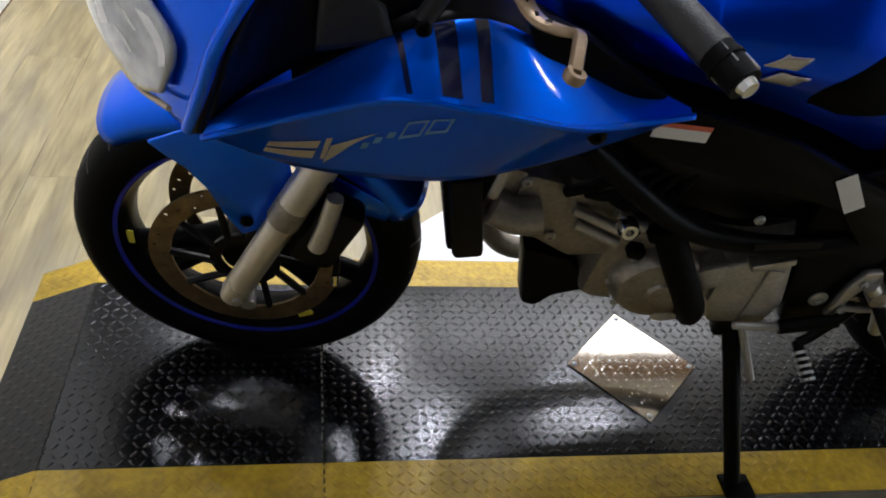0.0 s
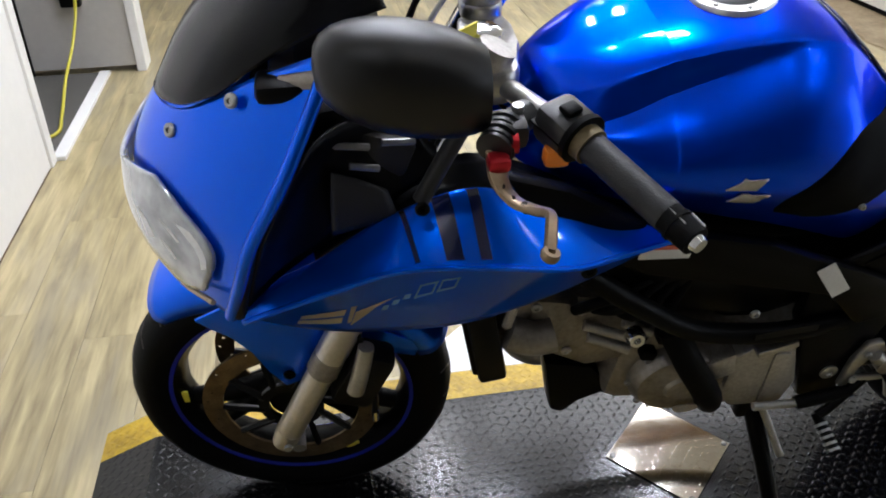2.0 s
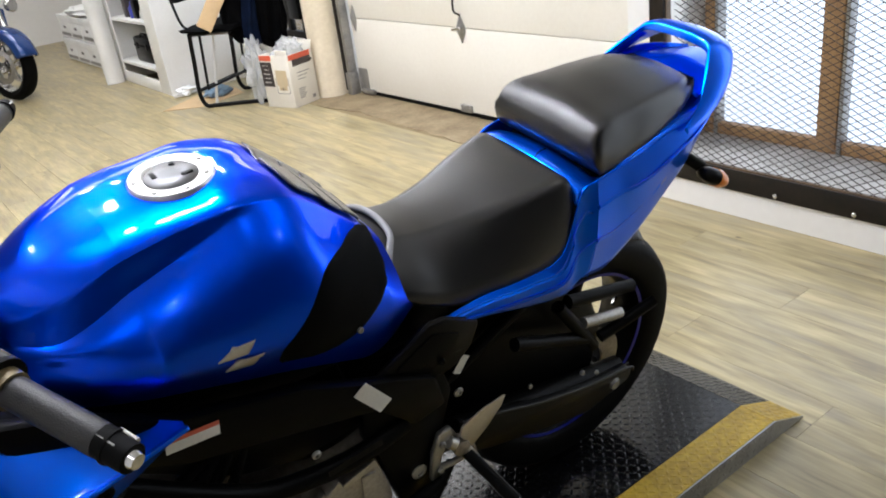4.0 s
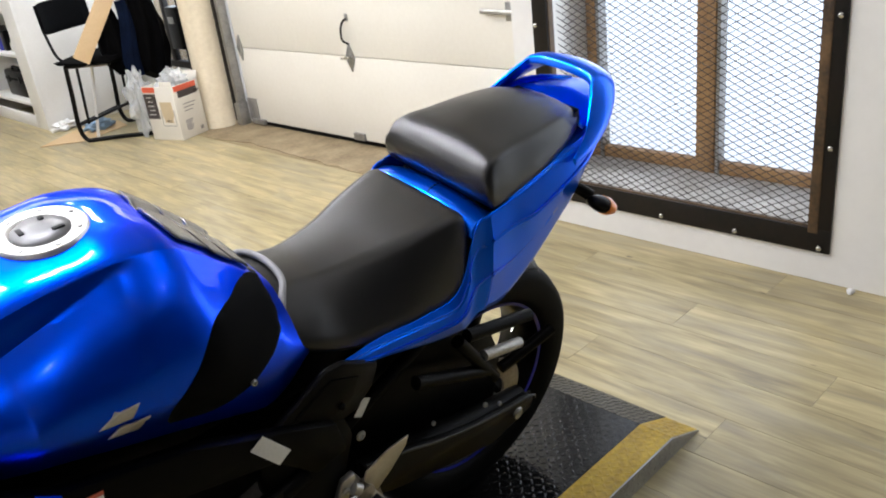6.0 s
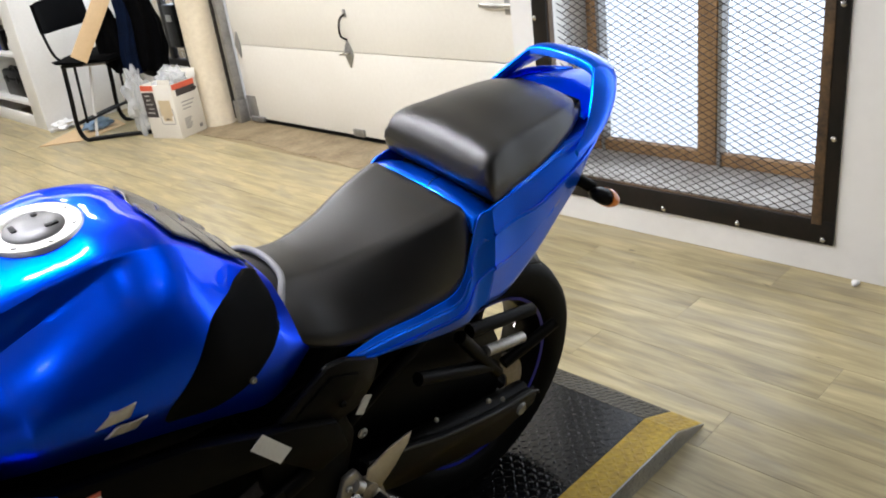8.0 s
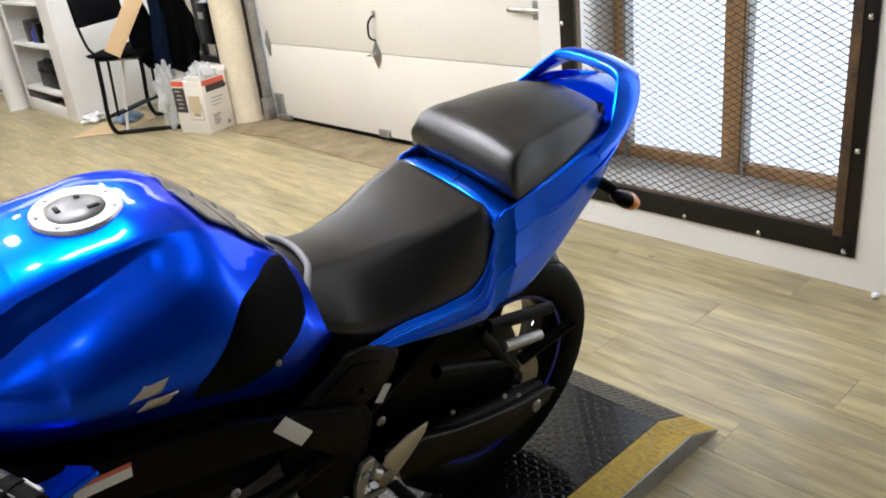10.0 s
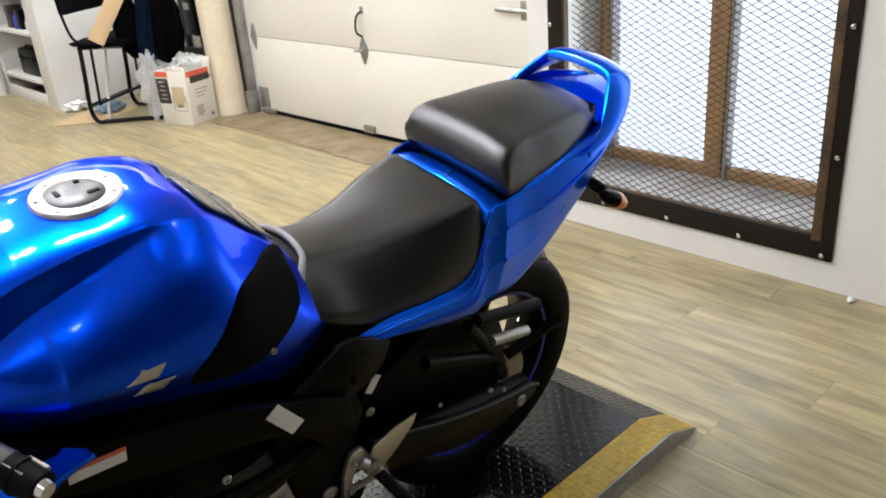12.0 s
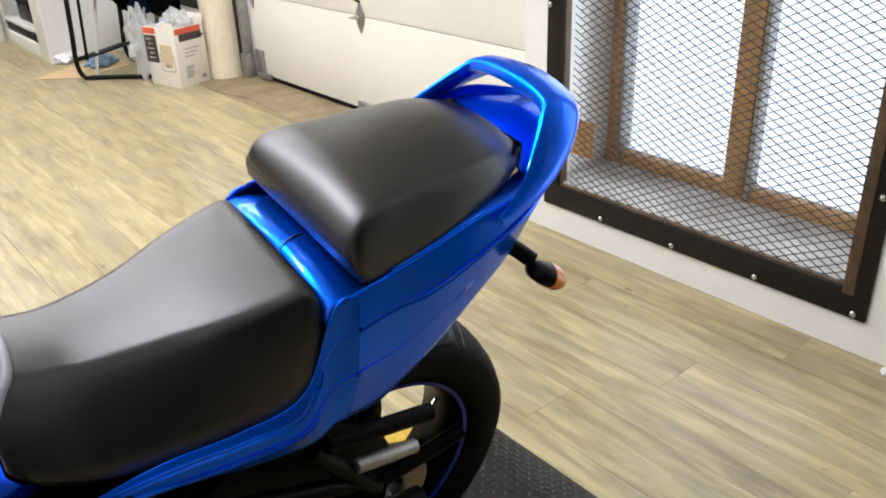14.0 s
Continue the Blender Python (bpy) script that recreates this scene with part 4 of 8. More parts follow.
# ---- nose: cowl, headlight, screen, side fairings ----
cowl_left = [
    [(-0.866, 0.0, 0.735), (-0.838, -0.105, 0.728), (-0.790, -0.185, 0.728), (-0.757, -0.222, 0.735)],
    [(-0.890, 0.0, 0.795), (-0.845, -0.110, 0.800), (-0.785, -0.190, 0.800), (-0.738, -0.236, 0.800)],
    [(-0.878, 0.0, 0.862), (-0.835, -0.112, 0.872), (-0.772, -0.190, 0.872), (-0.715, -0.240, 0.868)],
    [(-0.852, 0.0, 0.915), (-0.803, -0.112, 0.930), (-0.735, -0.180, 0.948), (-0.666, -0.222, 0.952)],
    [(-0.834, 0.0, 0.940), (-0.788, -0.098, 0.966), (-0.702, -0.140, 1.024), (-0.604, -0.166, 1.070)],
]
cowl_rows = [[(x, -y, z) for x, y, z in row[:0:-1]] + row for row in cowl_left]
solid(part("front_cowl", sheet(cowl_rows, 5, 5), M_BLUE_LIT, bike, "glossy blue nose cowl", 40), 0.004)
lens_left = [
    [(-0.893, 0.0, 0.850), (-0.866, -0.072, 0.874), (-0.833, -0.114, 0.886)],
    [(-0.900, 0.0, 0.805), (-0.860, -0.112, 0.826), (-0.802, -0.164, 0.874)],
    [(-0.898, 0.0, 0.770), (-0.852, -0.128, 0.776), (-0.765, -0.212, 0.838)],
    [(-0.882, 0.0, 0.738), (-0.838, -0.132, 0.736), (-0.786, -0.206, 0.772)],
]
lens_rows = [[(x, -y, z) for x, y, z in row[:0:-1]] + row for row in lens_left]
lamp = solid(part("headlight", sheet(lens_rows, 5, 5), M_LENS, bike, "wide clear headlight lens with grey reflectors", 40), 0.006, 1.0)
limb("headlight_rim", [(-0.780, 0.219, 0.762), (-0.840, 0.130, 0.733), (-0.884, 0.0, 0.735), (-0.840, -0.130, 0.733), (-0.780, -0.219, 0.762)], 0.0035, M_CARTON_TAN, lamp, "tan rim of the headlight", 8)
lens_dense = [spline(r, 5) for r in lens_rows]
lens_skin = [spline([r[i] for r in lens_dense], 5) for i in range(len(lens_dense[0]))]
for q0, q1, p0, p1 in ((0.74, 0.80, 0.28, 0.50), (0.82, 0.85, 0.50, 0.68), (0.92, 0.97, 0.42, 0.78), (0.86, 0.89, 0.36, 0.55)):
    for q2, q3, s in ((q0, q1, -1), (1 - q1, 1 - q0, 1)):
        decal("reflector", lens_skin, ((q2, p0), (q2 + 0.02, p1), (q3, p1), (q3 - 0.01, p0 + 0.08)), s, M_CHROME, lamp, "bright reflector facet", 0.0065, 4, 4)
# dark seam strip between cowl and side fairing
for s in (-1, 1):
    limb("seam_strip", [(-0.720, s * 0.228, 0.862), (-0.736, s * 0.230, 0.805), (-0.752, s * 0.220, 0.738)], 0.009, M_PLASTIC, bike, "black seam strip")
screen_left = [
    [(-0.836, 0.0, 0.944), (-0.795, -0.092, 0.968), (-0.742, -0.134, 1.004)],
    [(-0.785, 0.0, 1.025), (-0.740, -0.110, 1.040), (-0.687, -0.136, 1.039)],
    [(-0.700, 0.0, 1.108), (-0.662, -0.104, 1.110), (-0.622, -0.136, 1.072)],
    [(-0.610, 0.0, 1.172), (-0.580, -0.080, 1.162), (-0.548, -0.136, 1.098)],
]
screen_rows = [[(x, -y, z) for x, y, z in row[:0:-1]] + row for row in screen_left]
screen = solid(part("windscreen", sheet(screen_rows, 5, 5), M_SMOKE, bike, "smoked plastic windscreen", 60), 0.003)
for s in (-1, 1):
    for p in ((-0.806, s * 0.100, 0.938), (-0.722, s * 0.152, 1.006)):
        screw("screen_bolt", p, 0.009, (-0.5, s * 0.6, 0.5), mat=M_STEEL)
print_m = Matrix.Translation((-0.640, 0.045, 1.085)) @ Matrix.Rotation(radians(-42), 4, "Y") @ Matrix.Rotation(radians(8), 4, "X")
part("white_decal", newbox((-0.040, -0.010, 0.002), (0.024, 0.010, 0.004), 0.0008, print_m), M_WHITE_STICKER, screen, "white brand decal strip")
part("red_decal", newbox((0.026, -0.011, 0.002), (0.038, 0.011, 0.004), 0.0008, print_m), M_RED_STICKER, screen, "red decal square")

fairing = [
    [(-0.752, -0.190, 0.742), (-0.750, -0.222, 0.742), (-0.748, -0.226, 0.728), (-0.745, -0.205, 0.712)],
    [(-0.654, -0.183, 0.783), (-0.652, -0.195, 0.785), (-0.640, -0.242, 0.782), (-0.655, -0.205, 0.676)],
    [(-0.557, -0.168, 0.836), (-0.555, -0.180, 0.838), (-0.545, -0.246, 0.814), (-0.570, -0.205, 0.662)],
    [(-0.447, -0.163, 0.864), (-0.445, -0.175, 0.866), (-0.440, -0.248, 0.808), (-0.455, -0.206, 0.664)],
    [(-0.342, -0.170, 0.826), (-0.340, -0.182, 0.828), (-0.335, -0.246, 0.792), (-0.350, -0.206, 0.700)],
    [(-0.265, -0.150, 0.798), (-0.262, -0.190, 0.795), (-0.255, -0.228, 0.792), (-0.270, -0.206, 0.742)],
    [(-0.195, -0.200, 0.796), (-0.195, -0.207, 0.795), (-0.193, -0.213, 0.794), (-0.197, -0.207, 0.788)],
]
for s in (1, -1):
    rows = [creased([(x, y * s, z) for x, y, z in row], 2) for row in fairing]
    side = part("side_fairing", sheet(rows, 8, 8), M_BLUE_LIT, bike, "glossy blue side fairing with a sharp shoulder line", 30)
    solid(side, 0.004, -1.0 if s > 0 else 1.0)
    dense = [spline(r, 8) for r in rows]
    skin = [spline([d[i] for d in dense], 8) for i in range(len(dense[0]))]
    # black infill between the fairing's top edge and the frame
    infill = [[(-0.652, s * -0.184, 0.780), (-0.656, s * -0.150, 0.792)], [(-0.556, s * -0.169, 0.832), (-0.560, s * -0.115, 0.842)],
              [(-0.446, s * -0.164, 0.860), (-0.450, s * -0.100, 0.874)], [(-0.341, s * -0.171, 0.822), (-0.345, s * -0.110, 0.842)], [(-0.264, s * -0.182, 0.790), (-0.265, s * -0.140, 0.800)]]
    solid(part("fairing_infill", sheet(infill, 3, 5), M_PLASTIC, bike, "black plastic infill above the fairing", 40), 0.003)
    # dark vent slots across the shoulder
    for p0, wide in ((0.352, 0.010), (0.412, 0.034), (0.478, 0.022)):
        decal("vent_slot", skin, ((0.03, p0 - 0.004), (0.03, p0 + wide - 0.004), (0.395, p0 + wide + 0.006), (0.395, p0 + 0.006)), -s, M_SLOT_AND_SHADE, side, "dark slot in the fairing", 0.0010, 12, 3)
    # the groove's shadow, painted on as a flat dark strip
    decal("shade_line", skin, ((0.80, 0.02), (0.83, 0.02), (0.46, 0.42), (0.43, 0.42)), -s, M_SLOT_AND_SHADE, side, "painted dark shade of the groove above the print", 0.0010, 12, 3)
    screw("fairing_bolt", (-0.308, s * -0.232, 0.772), 0.011, (0, -s, 0.1), side, M_FRAME)
    # plain bars in place of the maker's print
    prints = [(((0.888, 0.122), (0.884, 0.220), (0.908, 0.217), (0.912, 0.119)), M_SILVER_DECAL, "silver decal bar"),
              (((0.920, 0.118), (0.916, 0.216), (0.942, 0.213), (0.946, 0.115)), M_SILVER_DECAL, "silver decal bar"),
              (((0.878, 0.230), (0.877, 0.244), (0.940, 0.240), (0.942, 0.230)), M_SILVER_DECAL, "silver decal bar"),
              (((0.900, 0.245), (0.866, 0.335), (0.884, 0.300), (0.955, 0.240)), M_SILVER_DECAL, "silver decal sweep")]
    prints += [(((0.892 - 0.014 * k, 0.310 + 0.020 * k), (0.890 - 0.014 * k, 0.323 + 0.020 * k), (0.905 - 0.014 * k, 0.321 + 0.020 * k), (0.907 - 0.014 * k, 0.308 + 0.020 * k)), M_OUTLINE, "pale blue decal bar") for k in range(3)]
    for k in range(2):
        p0, q0, w, h = 0.374 + 0.040 * k, 0.835 - 0.016 * k, 0.034, 0.044
        for c in (((q0, p0), (q0 - 0.012, p0 + w), (q0 - 0.005, p0 + w), (q0 + 0.007, p0)), ((q0 + h - 0.007, p0 - 0.004), (q0 + h - 0.019, p0 + w - 0.004), (q0 + h - 0.012, p0 + w - 0.004), (q0 + h, p0 - 0.004)),
                  ((q0, p0), (q0, p0 + 0.004), (q0 + h, p0), (q0 + h, p0 - 0.004)), ((q0 - 0.012, p0 + w - 0.004), (q0 - 0.012, p0 + w), (q0 + h - 0.012, p0 + w - 0.004), (q0 + h - 0.012, p0 + w - 0.008))):
            prints.append((c, M_OUTLINE, "pale blue decal bar"))
    for corners, mat, lab in prints:
        decal("decal_bar", skin, corners, -s, mat, side, lab)
    # raised rim along the cowl's rear edge
    rim_line = [(-0.762, s * -0.219, 0.735), (-0.742, s * -0.234, 0.800), (-0.719, s * -0.239, 0.868), (-0.670, s * -0.222, 0.952), (-0.610, s * -0.170, 1.064)]
    limb("cowl_rim", rim_line, 0.0085, M_BLUE_LIT, bike, "raised blue rim of the nose cowl", 10)
    # black inner panel between cowl, fairing and dash
    inner = [
        [(-0.742, s * -0.215, 0.745), (-0.690, s * -0.185, 0.775), (-0.560, s * -0.150, 0.842), (-0.470, s * -0.120, 0.872)],
        [(-0.715, s * -0.226, 0.850), (-0.660, s * -0.175, 0.880), (-0.580, s * -0.140, 0.900), (-0.500, s * -0.110, 0.905)],
        [(-0.655, s * -0.210, 0.960), (-0.625, s * -0.170, 0.970), (-0.580, s * -0.130, 0.960), (-0.520, s * -0.100, 0.940)],
    ]
    solid(part("inner_panel", sheet(inner, 4, 4), M_PLASTIC, bike, "black plastic inner panel", 40), 0.004)
    facet = [[(-0.622, s * -0.172, 0.912), (-0.592, s * -0.166, 0.896), (-0.556, s * -0.160, 0.872)], [(-0.626, s * -0.180, 0.868), (-0.592, s * -0.175, 0.856), (-0.548, s * -0.170, 0.850)], [(-0.628, s * -0.184, 0.824), (-0.592, s * -0.178, 0.828), (-0.545, s * -0.172, 0.840)]]
    solid(part("dash_side", sheet(facet, 3, 3), M_GRIP, bike, "grey plastic side piece beside the instruments", 30), 0.003)
    brick("duct", (-0.575, s * -0.125, 0.900), (0.10, 0.03, 0.075), M_GRIP, bike, 20, 0.008, "grey-black air duct")
    for k, (p, q) in enumerate((((-0.640, -0.160, 0.945), (-0.575, -0.150, 0.930)), ((-0.600, -0.165, 0.915), (-0.565, -0.160, 0.905)), ((-0.560, -0.150, 0.935), (-0.520, -0.145, 0.930)))):
        limb("wire_clip", [(p[0], s * p[1], p[2]), (q[0], s * q[1], q[2])], 0.0045, M_STEEL, bike, "pale wire clip behind the cowl", 6)
    if s > 0:
        limb("fairing_strut", [(-0.470, s * -0.180, 0.970), (-0.520, s * -0.198, 0.882)], 0.011, M_GRIP, bike, "black strut", 12)
        screw("strut_bolt", (-0.520, s * -0.215, 0.884), 0.009, (0, -s, 0.2), mat=M_FRAME)
    # mirror on a short arm
    mc = Vector((-0.53, -0.215, 1.055)) if s > 0 else Vector((-0.530, 0.262, 1.118))
    shell = bmesh.new()
    loops = []
    for k in range(12):
        a = 2.45 * k / 11
        r = math.sin(a) ** 0.7 if k else 0.08
        x = (-0.100 if s > 0 else -0.058) * math.cos(a)
        loops.append([mc + Vector((x, 0.055 * r * math.cos(q), 0.060 * r * math.copysign(abs(math.sin(q)) ** 0.75, math.sin(q)) - 0.020 * x / 0.1 + 0.004)) for q in (2 * math.pi * j / 26 for j in range(26))])
    rim_loop = loops[-1]
    mid = sum(rim_loop, Vector()) / len(rim_loop)
    loops.append([mid + (p - mid) * 0.94 for p in rim_loop])
    loops.append([mid + (p - mid) * 0.93 - Vector((0.006, 0, 0)) for p in rim_loop])
    if s < 0:
        tip = Matrix.Translation(mc) @ Matrix.Rotation(radians(-36), 4, "Z") @ Matrix.Translation(-mc)
        loops = [[tip @ p for p in loop] for loop in loops]
        mid = tip @ mid
        rim_loop = [tip @ p for p in rim_loop]
    rings(shell, loops)
    mirror = part("mirror", shell, M_SHELL, bike, "satin black mirror", 50)
    pane = [mid + (p - mid) * 0.925 - Vector((0.005, 0, 0)) for p in rim_loop]
    part("mirror_glass", rings(bmesh.new(), [pane, [p + Vector((0.002, 0, 0)) for p in pane]]), M_CHROME, mirror, "mirror glass", 30)
    foot = Vector((-0.665, s * -0.155, 1.025))
    part("mirror_arm", newtube([foot, foot * 0.55 + mc * 0.45 + Vector((0, 0, 0.004)), mc - Vector((0.05, 0, 0.012))], 0.012, 10, 4), M_ALLOY_DARK, mirror)
    part("mirror_foot", newbox(foot - Vector((0.03, 0.022, 0.014)), foot + Vector((0.03, 0.022, 0.010)), 0.008), M_PLASTIC, mirror)
brick("dash", (-0.600, 0, 0.985), (0.10, 0.20, 0.07), M_PLASTIC, bike, -25, 0.012, "black instrument cluster")
brick("dash_pocket", (-0.635, -0.02, 0.90), (0.09, 0.26, 0.16), M_PLASTIC, bike, -10, 0.012, "black nose bracket")


# ---- tank ----
# Each station: place along the bike, crown, then (half width, height) of the deck's edge, the groove below it,
# the flank's shoulder, the widest place and the foot.
TANK = [
    (-0.375, 0.890, (0.030, 0.886), (0.045, 0.878), (0.062, 0.868), (0.072, 0.858), (0.066, 0.835)),
    (-0.345, 0.945, (0.062, 0.930), (0.080, 0.913), (0.098, 0.892), (0.112, 0.868), (0.095, 0.825)),
    (-0.300, 0.975, (0.092, 0.951), (0.116, 0.916), (0.136, 0.899), (0.145, 0.868), (0.120, 0.817)),
    (-0.255, 0.995, (0.107, 0.972), (0.124, 0.931), (0.164, 0.898), (0.169, 0.868), (0.138, 0.810)),
    (-0.205, 1.010, (0.111, 0.993), (0.122, 0.953), (0.185, 0.896), (0.188, 0.862), (0.150, 0.802)),
    (-0.192, 1.013, (0.112, 0.997), (0.122, 0.958), (0.189, 0.900), (0.192, 0.862), (0.152, 0.800)),
    (-0.150, 1.019, (0.112, 1.005), (0.122, 0.973), (0.193, 0.914), (0.201, 0.862), (0.158, 0.793)),
    (-0.090, 1.022, (0.108, 1.013), (0.122, 0.992), (0.193, 0.926), (0.207, 0.860), (0.164, 0.780)),
    (-0.040, 1.027, (0.106, 1.018), (0.120, 1.005), (0.188, 0.940), (0.208, 0.858), (0.165, 0.767)),
    (0.020, 1.016, (0.098, 1.008), (0.118, 0.997), (0.180, 0.935), (0.203, 0.840), (0.160, 0.744)),
    (0.060, 0.990, (0.092, 0.983), (0.113, 0.972), (0.170, 0.912), (0.192, 0.820), (0.152, 0.724)),
    (0.120, 0.935, (0.085, 0.929), (0.106, 0.919), (0.156, 0.866), (0.174, 0.790), (0.140, 0.697)),
    (0.170, 0.888, (0.078, 0.883), (0.097, 0.873), (0.141, 0.832), (0.158, 0.780), (0.126, 0.702)),
    (0.215, 0.846, (0.068, 0.841), (0.083, 0.833), (0.121, 0.800), (0.138, 0.770), (0.110, 0.724)),
]
RING_STEPS, LONG_STEPS = 10, 6


def between(x, pairs):
    """A value read off a bent line."""
    for (x0, y0), (x1, y1) in zip(pairs, pairs[1:]):
        if x <= x1:
            return y0 + (y1 - y0) * max(0.0, (x - x0) / (x1 - x0))
    return pairs[-1][1]


def tank_section(key, side, u):
    """One section from the crown to the foot; the creases are sharp in front and fade to the rear."""
    crown, *outer = key
    pts = [Vector((0, 0, crown)), Vector((0, outer[0][0] * 0.55, crown * 0.8 + outer[0][1] * 0.2 + 0.001))] + [Vector((0, v, w)) for v, w in outer]
    crisp = between(u, [(-0.38, 0.2), (-0.30, 0.8), (-0.17, 0.8), (-0.05, 0.45), (0.05, 0.1)])
    soft = spline(pts, RING_STEPS)
    row = []
    for i, p in enumerate(soft):
        k, f = divmod(i, RING_STEPS)
        if k >= len(pts) - 1:
            k, f = len(pts) - 2, RING_STEPS
        straight = pts[k].lerp(pts[k + 1], f / RING_STEPS)
        hard = crisp * (0.9, 0.9, 1.0, 1.0, 0.55, 0.0)[k] if k >= 2 else 0.0
        q = p.lerp(straight, hard)
        if k == 3:
            q.y += 0.005 * crisp * math.sin(math.pi * f / RING_STEPS)
            q.z += 0.005 * crisp * math.sin(math.pi * f / RING_STEPS)
        back = (0.036 if u > 0.2 else 0.012 if u > 0.15 else 0.0) * max(0.0, min(1.0, ((q.z - pts[-1].z) / (crown - pts[-1].z) - 0.15) / 0.4))
        row.append(Vector((u - back, side * q.y, q.z)))
    return row


def tank_skin(side):
    lines = [spline([(st[0], 0.0, st[1]) for st in TANK], LONG_STEPS)]
    for k in range(5):
        lines.append(spline([(st[0], st[2 + k][0], st[2 + k][1]) for st in TANK], LONG_STEPS))
    cols = []
    for j in range(len(lines[0])):
        cols.append(tank_section([lines[0][j].z] + [(ln[j].y, ln[j].z) for ln in lines[1:]], side, lines[0][j].x))
    return [[c[i] for c in cols] for i in range(len(cols[0]))]


TANK_GRID = {s: tank_skin(s) for s in (-1, 1)}     # [round the section][along]
TANK_U = [p.x for p in spline([(st[0], 0.0, st[1]) for st in TANK], LONG_STEPS)]


def tank_patch(s, i0, i1, j0, j1, lift, keep=lambda i, j: True):
    """A piece of skin lying on the tank."""
    bm, cells = bmesh.new(), {}
    grid = TANK_GRID[s]

    def vert(i, j):
        if (i, j) not in cells:
            p = grid[i][j]
            du = grid[i][min(j + 1, len(grid[i]) - 1)] - grid[i][max(j - 1, 0)]
            dv = grid[min(i + 1, len(grid) - 1)][j] - grid[max(i - 1, 0)][j]
            n = du.cross(dv)
            n.normalize()
            if n.y * s < 0 or (abs(n.y) < 0.2 and n.z < 0):
                n = -n
            cells[i, j] = bm.verts.new(p + n * lift)
        return cells[i, j]

    for i in range(i0, i1):
        for j in range(j0, j1):
            if keep(i, j):
                bm.faces.new((vert(i, j), vert(i + 1, j), vert(i + 1, j + 1), vert(i, j + 1)))
    return bm


NI, NJ = len(TANK_GRID[-1]), len(TANK_GRID[-1][0])
tank_bm = tank_patch(-1, 0, NI - 1, 0, NJ - 1, 0.0)
other = bmesh.new()
for s in (1,):
    cells = [[tank_bm.verts.new(p) for p in col] for col in TANK_GRID[1]]
    for a, b in zip(cells, cells[1:]):
        for j in range(NJ - 1):
            tank_bm.faces.new((a[j], a[j + 1], b[j + 1], b[j]))
other.free()
bmesh.ops.remove_doubles(tank_bm, verts=tank_bm.verts[:], dist=0.0008)
tank = part("fuel_tank", tank_bm, M_BLUE, bike, "glossy metallic blue fuel tank with sculpted flanks", 28)
cap_m = Matrix.Translation((-0.088, 0.0, 1.0215)) @ Matrix.Rotation(radians(-3), 4, "Y")
ring = part("filler_ring", lathe(bmesh.new(), [(0.036, 0.004), (0.040, 0.007), (0.056, 0.007), (0.0585, 0.004), (0.0585, -0.006), (0.036, -0.006)], cap_m, 48, close=True), M_CAP_RING, tank, "bright brushed filler ring")
cap = part("filler_cap", lathe(bmesh.new(), [(0.0365, -0.004), (0.0365, 0.005), (0.033, 0.008), (0.010, 0.009)], cap_m, 40), M_CAP, tank, "grey locking filler cap")
for x, y, w, h in ((-0.022, 0.006, 0.007, 0.016), (0.018, -0.014, 0.016, 0.007), (0.010, 0.022, 0.007, 0.007)):
    part("cap_slot", newbox((x - w / 2, y - h / 2, 0.0075), (x + w / 2, y + h / 2, 0.0102), 0.0008, cap_m), M_FRAME, cap)
for k in range(7):
    a = 2 * math.pi * k / 7 + 0.3
    part("ring_bolt", lathe(bmesh.new(), [(0.0034, 0.006), (0.0034, 0.0085), (0.001, 0.009)], cap_m @ Matrix.Translation((0.048 * math.cos(a), 0.048 * math.sin(a), 0)), 8), M_STEEL, ring)
# knee pads and spine pad in matt black
def tank_at(s, r, u, lift):
    """A point on the tank's skin; r counts the section's key points from the crown, u is the place along the bike."""
    def p(r, u):
        x = max(0.0, min(NI - 1.001, r * RING_STEPS))
        j = max(k for k in range(NJ - 1) if TANK_U[k] <= max(u, TANK_U[0]))
        i, g = int(x), TANK_GRID[s]
        fx, fy = x - i, (u - TANK_U[j]) / (TANK_U[j + 1] - TANK_U[j])
        return (g[i][j] * (1 - fy) + g[i][j + 1] * fy) * (1 - fx) + (g[i + 1][j] * (1 - fy) + g[i + 1][j + 1] * fy) * fx
    n = (p(r, u + 0.008) - p(r, u - 0.008)).cross(p(r + 0.15, u) - p(r - 0.15, u)).normalized()
    if n.y * s < 0 or (abs(n.y) < 0.15 and n.z < 0):
        n = -n
    return p(r, u) + n * lift


def ring_place(s, u, w):
    """The ring place at which the flank has the height w."""
    return max((r / 20 for r in range(30, 119) if tank_at(s, r / 20, u, 0).z >= w), default=4.0)


